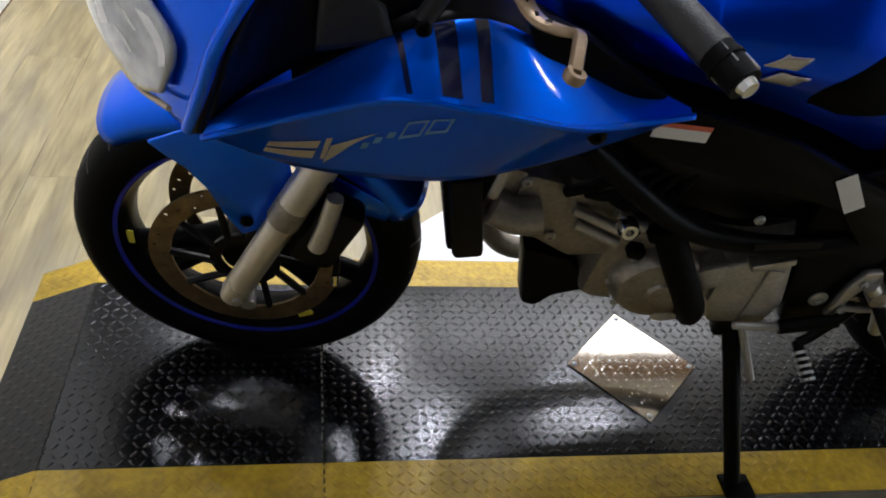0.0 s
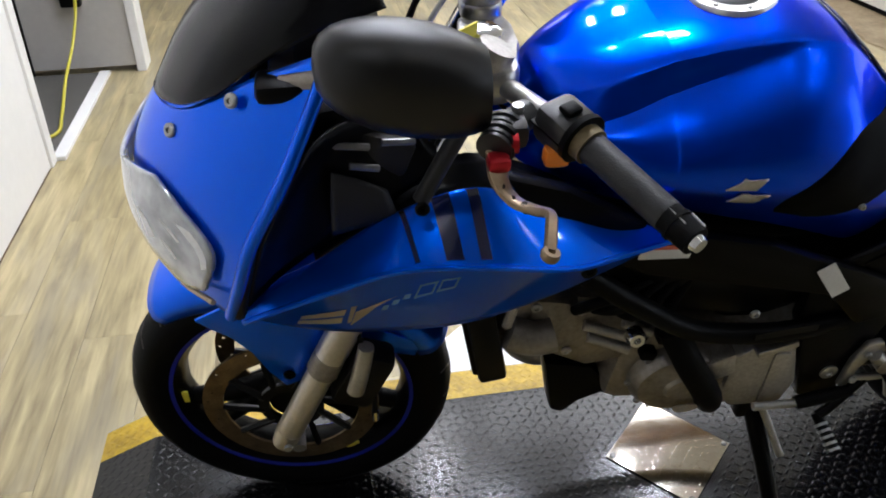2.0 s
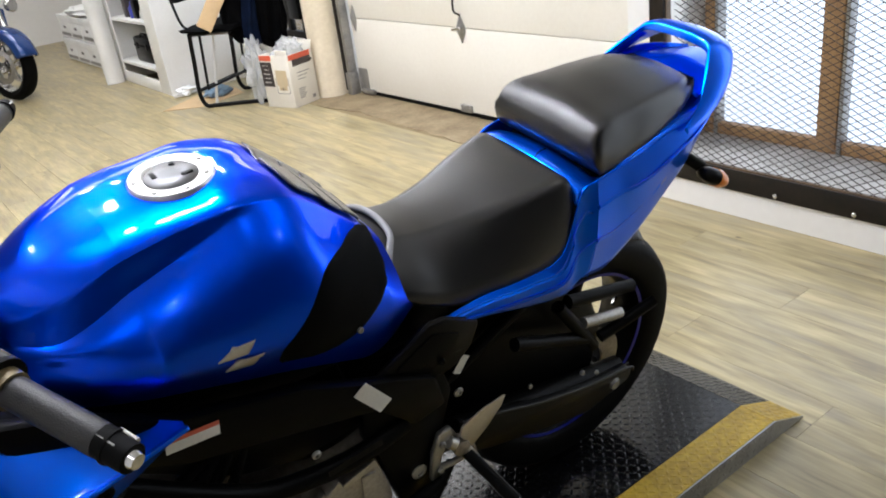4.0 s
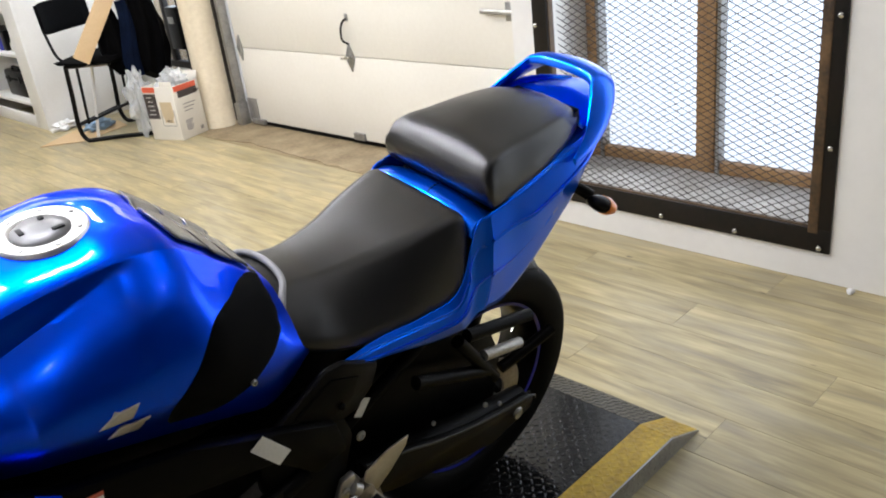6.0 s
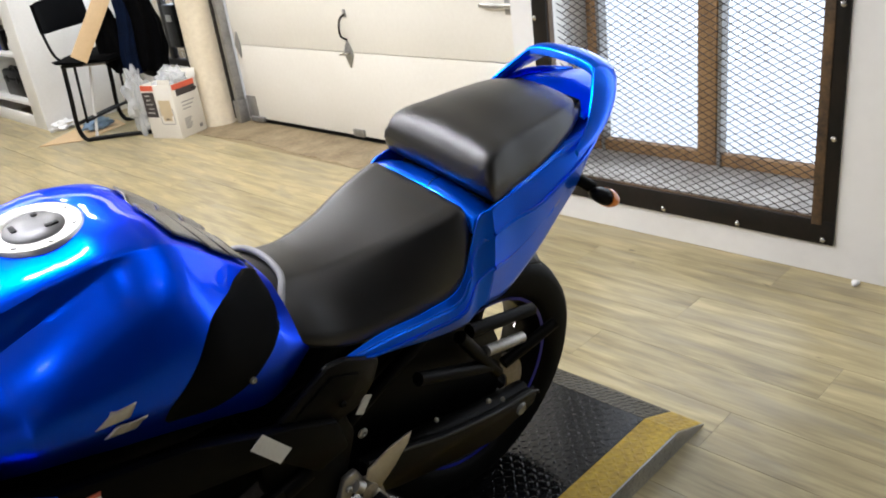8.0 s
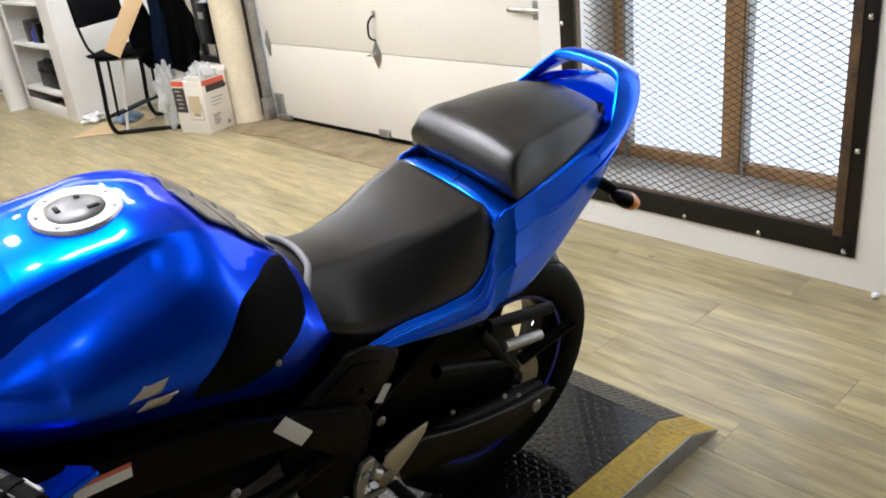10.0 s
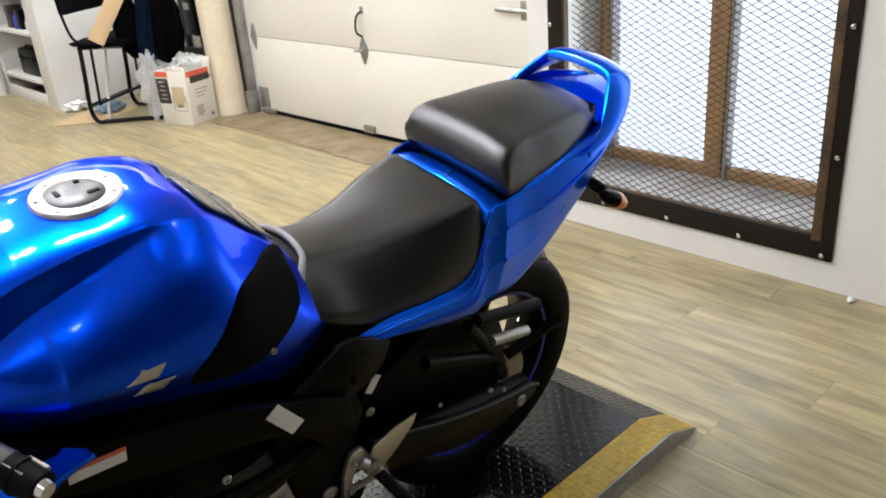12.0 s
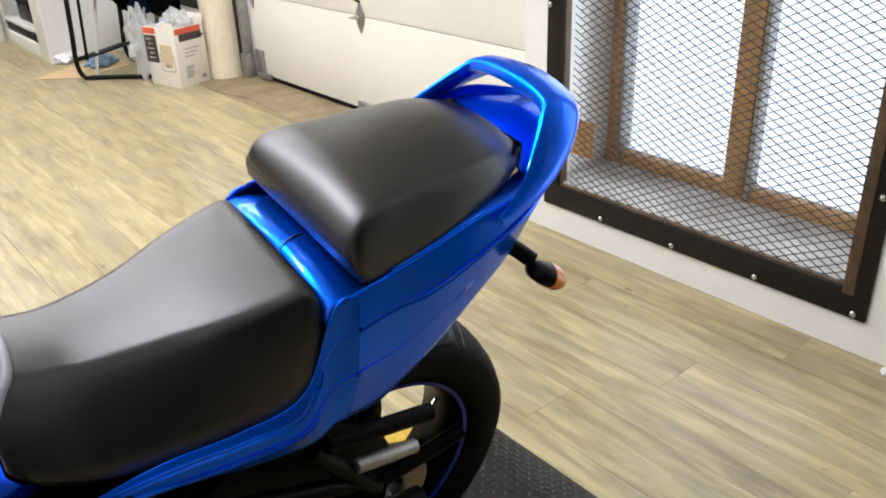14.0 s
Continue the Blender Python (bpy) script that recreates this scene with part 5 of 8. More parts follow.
for s in (-1, 1):
    rows = []
    for k in range(29):
        q = k / 28
        r = 2.45 + 3.10 * q
        u0 = between(r, [(2.4, 0.142), (3.0, 0.123), (3.6, 0.082), (4.05, 0.037), (4.6, -0.002), (5.1, -0.042), (5.6, -0.070)])
        u1 = between(r, [(2.4, 0.162), (2.7, 0.172), (3.2, 0.177), (3.6, 0.172), (4.05, 0.155), (4.6, 0.124), (5.1, 0.080), (5.6, 0.015)])
        mid_u, half_u = (u0 + u1) / 2, (u1 - u0) / 2 * min(1.0, 0.35 + 0.65 * (q / 0.08) ** 0.5, 0.55 + 0.45 * ((1 - q) / 0.10) ** 0.5)
        rows.append([tank_at(s, r, mid_u + half_u * (2 * m / 16 - 1), 0.0006 + 0.0060 * min(1, 4 * min(m, 16 - m) / 16) ** 0.5 * min(1, 12 * min(q, 1 - q)) ** 0.5) for m in range(17)])
    part("knee_pad", rings(bmesh.new(), rows, close=False), M_PAD, tank, "matt black knee pad", 40)
    screw("pad_screw", tank_at(s, 5.05, 0.072, 0.006), 0.005, (0, s, 0.1), tank, M_STEEL)
    # spine pad fingers
    for k, (u0, u1, wide) in enumerate(((0.036, 0.074, 1.75), (0.078, 0.106, 1.95), (0.110, 0.136, 1.85), (0.140, 0.166, 1.65))):
        rows = []
        for i in range(9):
            r = wide * i / 8
            lean = 0.012 * (r / 1.9) ** 2
            rows.append([tank_at(s, r, u0 + lean + (u1 - u0) * m / 6, 0.0024) for m in range(7)])
        solid(part("spine_pad", rings(bmesh.new(), rows, close=False), M_TANKPAD, tank, "carbon-look spine pad segment", 40), 0.003, 1.0)
    # maker's emblem: plain silver slanted bars
    for bar in (((-0.137, 0.862), (-0.116, 0.880), (-0.086, 0.878), (-0.098, 0.861)), ((-0.128, 0.842), (-0.114, 0.857), (-0.077, 0.855), (-0.092, 0.838))):
        rows = []
        for i in range(6):
            f = i / 5
            lo = [bar[0][k] + (bar[3][k] - bar[0][k]) * f for k in (0, 1)]
            hi = [bar[1][k] + (bar[2][k] - bar[1][k]) * f for k in (0, 1)]
            ends = [(lo[0] + (hi[0] - lo[0]) * g / 5, lo[1] + (hi[1] - lo[1]) * g / 5) for g in range(6)]
            rows.append([tank_at(s, ring_place(s, u, w), u, 0.0022) for u, w in ends])
        solid(part("emblem_bar", rings(bmesh.new(), rows, close=False), M_SILVER_DECAL, tank, "silver emblem bar", 40), 0.002)


# ---- seats ----
def cushion(name, rows, label, mat=M_SEAT, soft=1.0):
    """Rows: place, half width at the foot and at the crease, height of foot, crease and crown."""
    loops = []
    dense = spline_rows(rows, 6)
    for u, hb, ht, wb, we, wc in dense:
        half = [(0.0, wc), (ht * 0.45, wc * 0.85 + we * 0.15), (ht * 0.80 - 0.004 * (soft - 1), we * 0.75 + wc * 0.25 + 0.0005), (ht - 0.008 * soft, we + 0.0012), (ht - 0.0016 * (soft - 1), we - 0.0025 * soft), (ht + (hb - ht) * 0.12 + 0.002, we - 0.011 * soft),
                (ht + (hb - ht) * 0.45 + 0.005, we + (wb - we) * 0.36), (ht + (hb - ht) * 0.8 + 0.004, we + (wb - we) * 0.70), (hb, wb + 0.010), (hb * 0.97, wb), (hb * 0.4, wb)]
        right = [Vector((u, y, z)) for y, z in half]
        left = [Vector((u, -y, z)) for y, z in half[:0:-1]]
        loops.append(right + [Vector((u, 0, wb))] + left)
    return part(name, rings(bmesh.new(), loops), mat, bike, label, 62)


def spline_rows(rows, steps):
    a = spline([r[:3] for r in rows], steps)
    b = spline([r[3:] for r in rows], steps)
    return [(*p, *q) for p, q in zip(a, b)]


rider_seat = cushion("rider_seat", [
    (0.186, 0.116, 0.050, 0.785, 0.822, 0.830), (0.192, 0.126, 0.058, 0.760, 0.834, 0.842), (0.230, 0.138, 0.061, 0.738, 0.830, 0.836), (0.290, 0.143, 0.064, 0.715, 0.822, 0.827),
    (0.370, 0.152, 0.078, 0.706, 0.829, 0.834), (0.445, 0.156, 0.101, 0.705, 0.844, 0.849), (0.510, 0.155, 0.114, 0.712, 0.857, 0.861), (0.540, 0.151, 0.117, 0.722, 0.861, 0.865),
    (0.553, 0.146, 0.117, 0.735, 0.850, 0.854), (0.560, 0.138, 0.115, 0.752, 0.815, 0.818),
], "black vinyl rider seat with creased edges")
limb("seat_lip", [(0.178, -0.112, 0.786), (0.187, -0.096, 0.812), (0.202, -0.076, 0.829), (0.219, -0.050, 0.839), (0.226, 0.0, 0.843), (0.219, 0.050, 0.839), (0.202, 0.076, 0.829), (0.187, 0.096, 0.812), (0.178, 0.112, 0.786)], 0.0058, M_LIP, rider_seat, "pale grey lip at the seat's nose")
pillion = cushion("pillion_seat", [
    (0.586, 0.124, 0.119, 0.886, 0.908, 0.909), (0.588, 0.133, 0.124, 0.880, 0.917, 0.919), (0.593, 0.138, 0.125, 0.872, 0.926, 0.928), (0.600, 0.140, 0.125, 0.863, 0.934, 0.937),
    (0.608, 0.140, 0.124, 0.855, 0.940, 0.944), (0.620, 0.139, 0.122, 0.853, 0.945, 0.951), (0.640, 0.138, 0.119, 0.856, 0.949, 0.957), (0.680, 0.136, 0.114, 0.864, 0.951, 0.962), (0.750, 0.133, 0.108, 0.884, 0.955, 0.970), (0.830, 0.121, 0.098, 0.908, 0.957, 0.972),
    (0.880, 0.100, 0.082, 0.926, 0.950, 0.961), (0.903, 0.080, 0.066, 0.938, 0.944, 0.950),
], "black vinyl pillion seat, thick with a rounded front edge", soft=0.9)

# ---- tail ----
tail = [
    [(0.246, -0.150, 0.712), (0.246, -0.155, 0.708), (0.248, -0.156, 0.704), (0.250, -0.152, 0.700)],
    [(0.333, -0.150, 0.722), (0.335, -0.161, 0.713), (0.340, -0.166, 0.696), (0.345, -0.160, 0.682)],
    [(0.425, -0.156, 0.722), (0.428, -0.168, 0.711), (0.433, -0.173, 0.690), (0.438, -0.165, 0.662)],
    [(0.510, -0.155, 0.736), (0.505, -0.168, 0.716), (0.503, -0.176, 0.692), (0.512, -0.167, 0.652)],
    [(0.560, -0.142, 0.838), (0.553, -0.150, 0.786), (0.544, -0.164, 0.724), (0.540, -0.168, 0.664)],
    [(0.596, -0.142, 0.854), (0.590, -0.158, 0.808), (0.580, -0.172, 0.748), (0.562, -0.172, 0.676)],
    [(0.645, -0.140, 0.862), (0.648, -0.154, 0.815), (0.644, -0.160, 0.742), (0.628, -0.160, 0.666)],
    [(0.700, -0.139, 0.874), (0.706, -0.157, 0.822), (0.712, -0.154, 0.762), (0.712, -0.150, 0.702)],
    [(0.790, -0.137, 0.898), (0.796, -0.152, 0.852), (0.800, -0.144, 0.806), (0.800, -0.137, 0.757)],
    [(0.875, -0.136, 0.910), (0.878, -0.139, 0.880), (0.878, -0.131, 0.845), (0.875, -0.122, 0.804)],
    [(0.960, -0.108, 0.945), (0.960, -0.106, 0.920), (0.955, -0.100, 0.892), (0.945, -0.092, 0.862)],
    [(1.030, -0.050, 0.945), (1.030, -0.049, 0.935), (1.024, -0.045, 0.920), (1.018, -0.040, 0.905)],
]


def ridged(rows, k):
    """The same rows with a sharp ridge along the k-th one."""
    def mid(i, f):
        return [Vector(p).lerp(Vector(q), f) for p, q in zip(rows[k], rows[i])]
    return rows[:k] + [mid(k - 1, 0.12), [Vector(p) for p in rows[k]], mid(k + 1, 0.12)] + rows[k + 1:]


for s in (1, -1):
    tail_rows = ridged([[(x, y * s, z) for x, y, z in row] for row in tail], 5)
    side = part("tail_cowl", sheet([creased(creased(row, 2), 1) for row in tail_rows], 5, 6), M_BLUE_LIT, bike, "glossy blue tail panel with a sharp ridge", 20)
    solid(side, 0.004, -1.0 if s > 0 else 1.0)
    inner = [[(x, y * s, z), (x + 0.004, y * s * 0.86, z + 0.004), (x + 0.004, y * s * 0.6, z - 0.01)] for x, y, z in (r[0] for r in tail[6:])]
    solid(part("tail_shoulder", sheet(inner, 3, 4), M_BLUE_LIT, bike, "", 35), 0.003)
    under = [[(x, y * s, z), (x, y * s * 0.55, z + 0.03)] for x, y, z in (r[3] for r in tail[3:])]
    part("tail_underside", sheet(under, 2, 3), M_PLASTIC, bike, "black plastic under the tail", 35)
bar_front = [(0.556, 0.836), (0.555, 0.846), (0.554, 0.851), (0.554, 0.853)]
bar_vs = [0.140, 0.095, 0.045, 0.0]
front_edge = [(u, -v, w) for (u, w), v in zip(bar_front, bar_vs)]
front_edge += [(x, -y, z) for x, y, z in front_edge[-2::-1]]
top_edge = [(x + 0.022, y * 0.985, z + 0.007) for x, y, z in front_edge]
back_edge = [(x + 0.050, y * 0.95, z + 0.002) for x, y, z in front_edge]
low_edge = [(x + 0.085, y * 0.93, z - 0.012) for x, y, z in front_edge]
solid(part("seat_bridge", sheet([[(x - 0.004, y * 0.99, z - 0.022) for x, y, z in front_edge], front_edge, top_edge, back_edge, low_edge], 4, 3), M_BLUE_LIT, bike, "blue strip between the two seats", 50), 0.003)
limb("bridge_seam", [(0.552, -0.020, 0.853), (0.574, -0.012, 0.8615), (0.596, -0.006, 0.858)], 0.0012, M_NAVYPAINT, bike, "", 6)
inner_edge = [(0.808, -0.150, 0.896), (0.858, -0.133, 0.926), (0.893, -0.110, 0.962), (0.918, -0.090, 0.990), (0.934, -0.070, 1.008), (0.940, 0.0, 1.012)]
outer_edge = [(0.812, -0.156, 0.890), (0.872, -0.149, 0.908), (0.930, -0.134, 0.938), (0.975, -0.112, 0.970), (1.003, -0.078, 0.992), (1.010, 0.0, 1.002)]
inner_edge = spline(inner_edge + flip(inner_edge[-2::-1]), 5)
outer_edge = spline(outer_edge + flip(outer_edge[-2::-1]), 5)
loops = []
for p, q in zip(inner_edge, outer_edge):
    mid, thick = (p + q) / 2, 0.006 + 0.22 * (q - p).length
    down = Vector((0, 0, thick))
    loops.append([p - down * 0.75, p - down * 0.2, p + (mid - p) * 0.18 + down * 0.14, mid + down * 0.34, q + (mid - q) * 0.2 + down * 0.16, q - down * 0.25, q - down, mid - down * 0.9])
part("grab_rail", rings(bmesh.new(), loops), M_BLUE_LIT, bike, "broad blue grab rail arching behind the pillion seat", 50)
deck_rows = [[(0.880, -0.112, 0.925), (0.885, 0.0, 0.945), (0.880, 0.112, 0.925)], [(0.955, -0.092, 0.940), (0.960, 0.0, 0.955), (0.955, 0.092, 0.940)], [(1.030, -0.050, 0.945), (1.045, 0.0, 0.948), (1.030, 0.050, 0.945)]]
solid(part("tail_deck", sheet(deck_rows, 5, 5), M_BLUE_LIT, bike, "dark blue deck behind the pillion seat", 45), 0.004)
brick("tail_light", (1.022, 0, 0.918), (0.03, 0.09, 0.05), material("red_tail_lens", (0.35, 0.01, 0.01), 0.15, 0, coat=1.0), bike, 20, 0.008, "red tail light")
brick("tail_tray", (0.86, 0, 0.80), (0.22, 0.13, 0.06), M_PLASTIC, bike, -35, 0.01, "black tail tray")
for s in (-1, 1):
    stem = limb("turn_signal", [(0.862, s * 0.070, 0.800), (0.895, s * 0.098, 0.786), (0.918, s * 0.128, 0.768)], 0.013, M_PLASTIC, bike, "black turn signal with an orange lens")
    head = bmesh.new()
    head_m = Matrix.Translation((0.925, s * 0.150, 0.755)) @ Matrix.Rotation(radians(28), 4, "Y") @ Matrix.Rotation(radians(s * 20), 4, "Z")
    lathe(head, [(0.004, -0.034), (0.015, -0.026), (0.021, -0.008), (0.022, 0.010), (0.020, 0.014)], head_m @ Matrix.Rotation(radians(90), 4, "Y") @ Matrix.Diagonal((0.8, 1.25, 1, 1)), 20)
    part("signal_shell", head, M_PLASTIC, stem, "", 60)
    part("signal_lens", lathe(bmesh.new(), [(0.0232, 0.004), (0.0236, 0.014), (0.018, 0.026), (0.008, 0.031), (0.001, 0.032)], head_m @ Matrix.Rotation(radians(90), 4, "Y") @ Matrix.Diagonal((0.8, 1.25, 1, 1)), 20), M_ORANGE, stem, "orange lens", 60)

brick("pillion_base", (0.735, 0, 0.856), (0.25, 0.225, 0.05), M_PLASTIC, bike, -14, 0.01, "black pan under the pillion seat")
# added block, darkens the gaps here and their reflection in the deck
part("fender_gap_fill", side_plate([(0.30, 0.67), (0.42, 0.69), (0.52, 0.63), (0.455, 0.54), (0.445, 0.42), (0.41, 0.30), (0.28, 0.36)], -0.075, 0.15, 0.01), M_FRAME, bike, "black block added ahead of the rear wheel to keep light out", 30)

# ---- frame and side panels ----
for s in (-1, 1):
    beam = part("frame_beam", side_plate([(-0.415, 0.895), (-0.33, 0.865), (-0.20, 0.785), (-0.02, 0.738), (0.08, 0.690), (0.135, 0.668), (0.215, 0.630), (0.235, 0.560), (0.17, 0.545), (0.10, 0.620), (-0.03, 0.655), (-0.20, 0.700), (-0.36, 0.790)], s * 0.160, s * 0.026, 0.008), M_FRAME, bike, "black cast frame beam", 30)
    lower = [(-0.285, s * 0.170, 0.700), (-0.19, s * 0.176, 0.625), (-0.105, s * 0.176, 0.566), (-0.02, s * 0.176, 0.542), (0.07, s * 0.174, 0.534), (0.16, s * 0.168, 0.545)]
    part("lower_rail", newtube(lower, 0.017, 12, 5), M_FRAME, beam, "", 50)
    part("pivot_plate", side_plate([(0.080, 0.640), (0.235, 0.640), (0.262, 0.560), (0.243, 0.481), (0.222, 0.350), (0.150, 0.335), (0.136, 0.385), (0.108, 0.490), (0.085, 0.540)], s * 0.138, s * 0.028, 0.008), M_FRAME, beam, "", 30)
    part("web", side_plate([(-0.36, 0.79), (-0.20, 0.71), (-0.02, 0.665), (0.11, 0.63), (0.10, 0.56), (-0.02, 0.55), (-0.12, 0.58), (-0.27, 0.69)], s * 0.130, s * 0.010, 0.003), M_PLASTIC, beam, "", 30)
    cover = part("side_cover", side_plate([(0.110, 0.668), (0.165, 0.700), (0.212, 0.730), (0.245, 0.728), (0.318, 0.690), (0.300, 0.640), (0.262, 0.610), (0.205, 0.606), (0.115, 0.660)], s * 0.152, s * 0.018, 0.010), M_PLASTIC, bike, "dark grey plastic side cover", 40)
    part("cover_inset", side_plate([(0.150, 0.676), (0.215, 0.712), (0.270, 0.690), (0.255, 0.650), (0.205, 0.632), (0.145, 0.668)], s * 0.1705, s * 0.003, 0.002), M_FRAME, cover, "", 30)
    screw("cover_bolt", (0.232, s * 0.174, 0.648), 0.006, (0, s, 0), cover, M_FRAME)
    screw("frame_bolt", (-0.015, s * 0.188, 0.602), 0.008, (0, s, 0), beam, M_STEEL)
    screw("pivot_bolt", (0.187, s * 0.166, 0.402), 0.016, (0, s, 0), beam, M_STEEL)
    screw("subframe_bolt", (0.286, s * 0.150, 0.529), 0.010, (0, s, 0), beam, M_STEEL)
    for a, b, r in (((0.225, 0.612), (0.62, 0.800), 0.015), ((0.255, 0.535), (0.60, 0.680), 0.013)):
        limb("subframe_tube", [(a[0], s * 0.125, a[1]), (b[0], s * 0.105, b[1])], r, M_FRAME, bike, "black subframe tube")
    for a, b in (((0.530, 0.600), (0.642, 0.450)), ((0.555, 0.600), (0.735, 0.562)), ((0.425, 0.560), (0.620, 0.480))):
        limb("footrest_hanger", [(a[0], s * 0.140, a[1]), (b[0], s * 0.142, b[1])], 0.014, M_FRAME, bike, "black pillion footrest hanger", 8)
    limb("pillion_peg", [(0.652, s * 0.148, 0.470), (0.725, s * 0.158, 0.493), (0.785, s * 0.166, 0.514)], (0.0130, 0.0125), M_FRAME, bike, "folded black pillion footpeg")
    limb("peg_bracket", [(0.600, s * 0.146, 0.530), (0.708, s * 0.146, 0.506)], 0.012, M_ALLOY, bike, "bare alloy footpeg bracket")
    limb("swingarm", [(0.19, s * 0.118, 0.402), (0.40, s * 0.125, 0.385), (0.60, s * 0.125, 0.345), (0.755, s * 0.120, 0.314)], (0.030, 0.024), M_FRAME, bike, "black swingarm")
    adj = part("chain_adjuster", side_plate([(0.665, 0.340), (0.765, 0.338), (0.775, 0.300), (0.700, 0.285)], s * 0.142, s * 0.006, 0.002), M_FRAME, bike, "black axle plate", 30)
    screw("axle_nut", (0.712, s * 0.148, 0.314), 0.016, (0, s, 0), adj, M_STEEL, 0.014)
    screw("adjuster_bolt", (0.762, s * 0.148, 0.318), 0.006, (0, s, 0), adj, M_CHROME)
guard = part("chain_guard", side_plate([(0.285, 0.458), (0.387, 0.425), (0.470, 0.394), (0.567, 0.368), (0.660, 0.350), (0.752, 0.339), (0.766, 0.326), (0.758, 0.300), (0.636, 0.270), (0.500, 0.300), (0.357, 0.340), (0.285, 0.372)], -0.158, 0.022, 0.005), M_PLASTIC, bike, "long black chain guard, its lit top edge painted lighter", 30)
for u, w, size in ((0.462, 0.442, 0.005), (0.610, 0.396, 0.006), (0.655, 0.372, 0.005)):
    screw("guard_screw", (u, -0.150, w), size, (0, -1, 0.3), guard, M_STEEL)
# highlight along the guard's top, put into a lighter grey bar
limb("guard_edge", [(0.290, -0.159, 0.457), (0.387, -0.159, 0.426), (0.470, -0.159, 0.395), (0.567, -0.159, 0.369), (0.660, -0.159, 0.351), (0.752, -0.159, 0.340), (0.767, -0.159, 0.326)], 0.0028, M_GRIP, guard, "lit top edge, painted as a lighter grey line", 8)
limb("axle", [(0.708, -0.165, 0.314), (0.708, 0.165, 0.314)], 0.011, M_STEEL, bike, "steel rear axle")
for z0, z1 in ((0.462, 0.410), (0.372, 0.222)):
    run = bmesh.new()
    for k in range(46):
        q = k / 46
        c = Vector((0.10 + 0.60 * q, -0.085, z0 + (z1 - z0) * q))
        box(run, c - Vector((0.0075, 0.009, 0.006)), c + Vector((0.0075, 0.009, 0.006)))
    part("chain_run", run, M_ALLOY_DARK, bike, "dark drive chain", 0)
# added black plate, blocks the bright view through the frame
part("frame_gap_fill", side_plate([(-0.06, 0.72), (0.40, 0.70), (0.42, 0.56), (0.32, 0.40), (0.14, 0.38), (0.02, 0.50)], -0.03, 0.06, 0.008), M_FRAME, bike, "black plate added inside the frame to keep its gaps dark", 30)
# added plate: stands for the deep shade behind the swingarm, no known part
part("wheel_gap_fill", side_plate([(0.265, 0.600), (0.360, 0.640), (0.470, 0.620), (0.590, 0.575), (0.675, 0.520), (0.710, 0.440), (0.700, 0.330), (0.400, 0.350), (0.270, 0.400)], -0.098, 0.014, 0.006), M_FRAME, bike, "black plate added for the darkness between swingarm and wheel", 30)
# added black plate, hides the yellow stripe behind the swingarm
part("swingarm_gap_fill", side_plate([(0.36, 0.47), (0.50, 0.455), (0.63, 0.42), (0.68, 0.35), (0.66, 0.245), (0.50, 0.235), (0.38, 0.34)], -0.050, 0.012, 0.004), M_PLASTIC, bike, "black plate added inside the swingarm to keep its gap dark", 30)
hug = []
for k in range(7):
    a = radians(140 - 75 * k / 6)
    hug.append([REAR + Vector(((0.335 + (0.0 if abs(v) < 0.08 else -0.02)) * math.cos(a), v, (0.335 + (0.0 if abs(v) < 0.08 else -0.02)) * math.sin(a))) for v in (-0.095, -0.06, 0, 0.06, 0.095)])
solid(part("rear_hugger", sheet(hug, 3, 3), M_PLASTIC, bike, "black rear hugger", 50), 0.003)
limb("shock_absorber", [(0.26, 0.0, 0.62), (0.33, 0.0, 0.36)], 0.030, M_FRAME, bike, "black rear shock absorber")
coil = [(0.26 + 0.07 * k / 60 + 0.0, 0.040 * math.cos(k * 0.75), 0.62 - 0.26 * k / 60 + 0.040 * math.sin(k * 0.75) * 0.26) for k in range(61)]
limb("shock_spring", coil, 0.006, M_FRAME, bike, "black shock spring", 6)
limb("muffler", [(0.42, 0.205, 0.36), (0.60, 0.215, 0.42), (0.86, 0.215, 0.53)], (0.050, 0.055), M_ALLOY, bike, "brushed metal muffler", 20)
limb("muffler_outlet", [(0.86, 0.215, 0.53), (0.90, 0.215, 0.547)], (0.055, 0.030), M_FRAME, bike, "black muffler end cap", 20)

# ---- engine ----
engine = brick("engine_case", (-0.02, 0, 0.405), (0.34, 0.26, 0.19), M_ALLOY_DARK, bike, 6, 0.03, "weathered grey alloy engine case")
gen = lathe(bmesh.new(), [(0.078, 0.0), (0.078, 0.026), (0.068, 0.042), (0.030, 0.048), (0.026, 0.054), (0.010, 0.056)], Matrix.Translation((-0.075, -0.118, 0.400)) @ AXLE @ Matrix.Diagonal((1.1, 0.95, 1, 1)), 36)
part("generator_cover", gen, M_ALLOY_DARK, engine, "round alloy cover", 40)
for k in range(8):
    a = 2 * math.pi * k / 8
    screw("cover_screw", (-0.075 + 0.088 * math.cos(a), -0.142, 0.400 + 0.076 * math.sin(a)), 0.006, (0, -1, 0), engine, M_STEEL)
part("cover_badge", lathe(bmesh.new(), [(0.017, 0.0), (0.017, 0.003), (0.010, 0.004)], Matrix.Translation((-0.062, -0.172, 0.352)) @ AXLE @ Matrix.Diagonal((1.3, 0.6, 1, 1)), 20), M_ALLOY, engine, "oval cover badge")
sp = part("sprocket_cover", side_plate([(0.000, 0.466), (0.026, 0.484), (0.056, 0.500), (0.088, 0.508), (0.100, 0.498), (0.118, 0.440), (0.134, 0.384), (0.120, 0.326), (0.020, 0.330), (0.0, 0.380)], -0.124, -0.044, 0.010), M_ALLOY, engine, "bright alloy sprocket cover", 35)
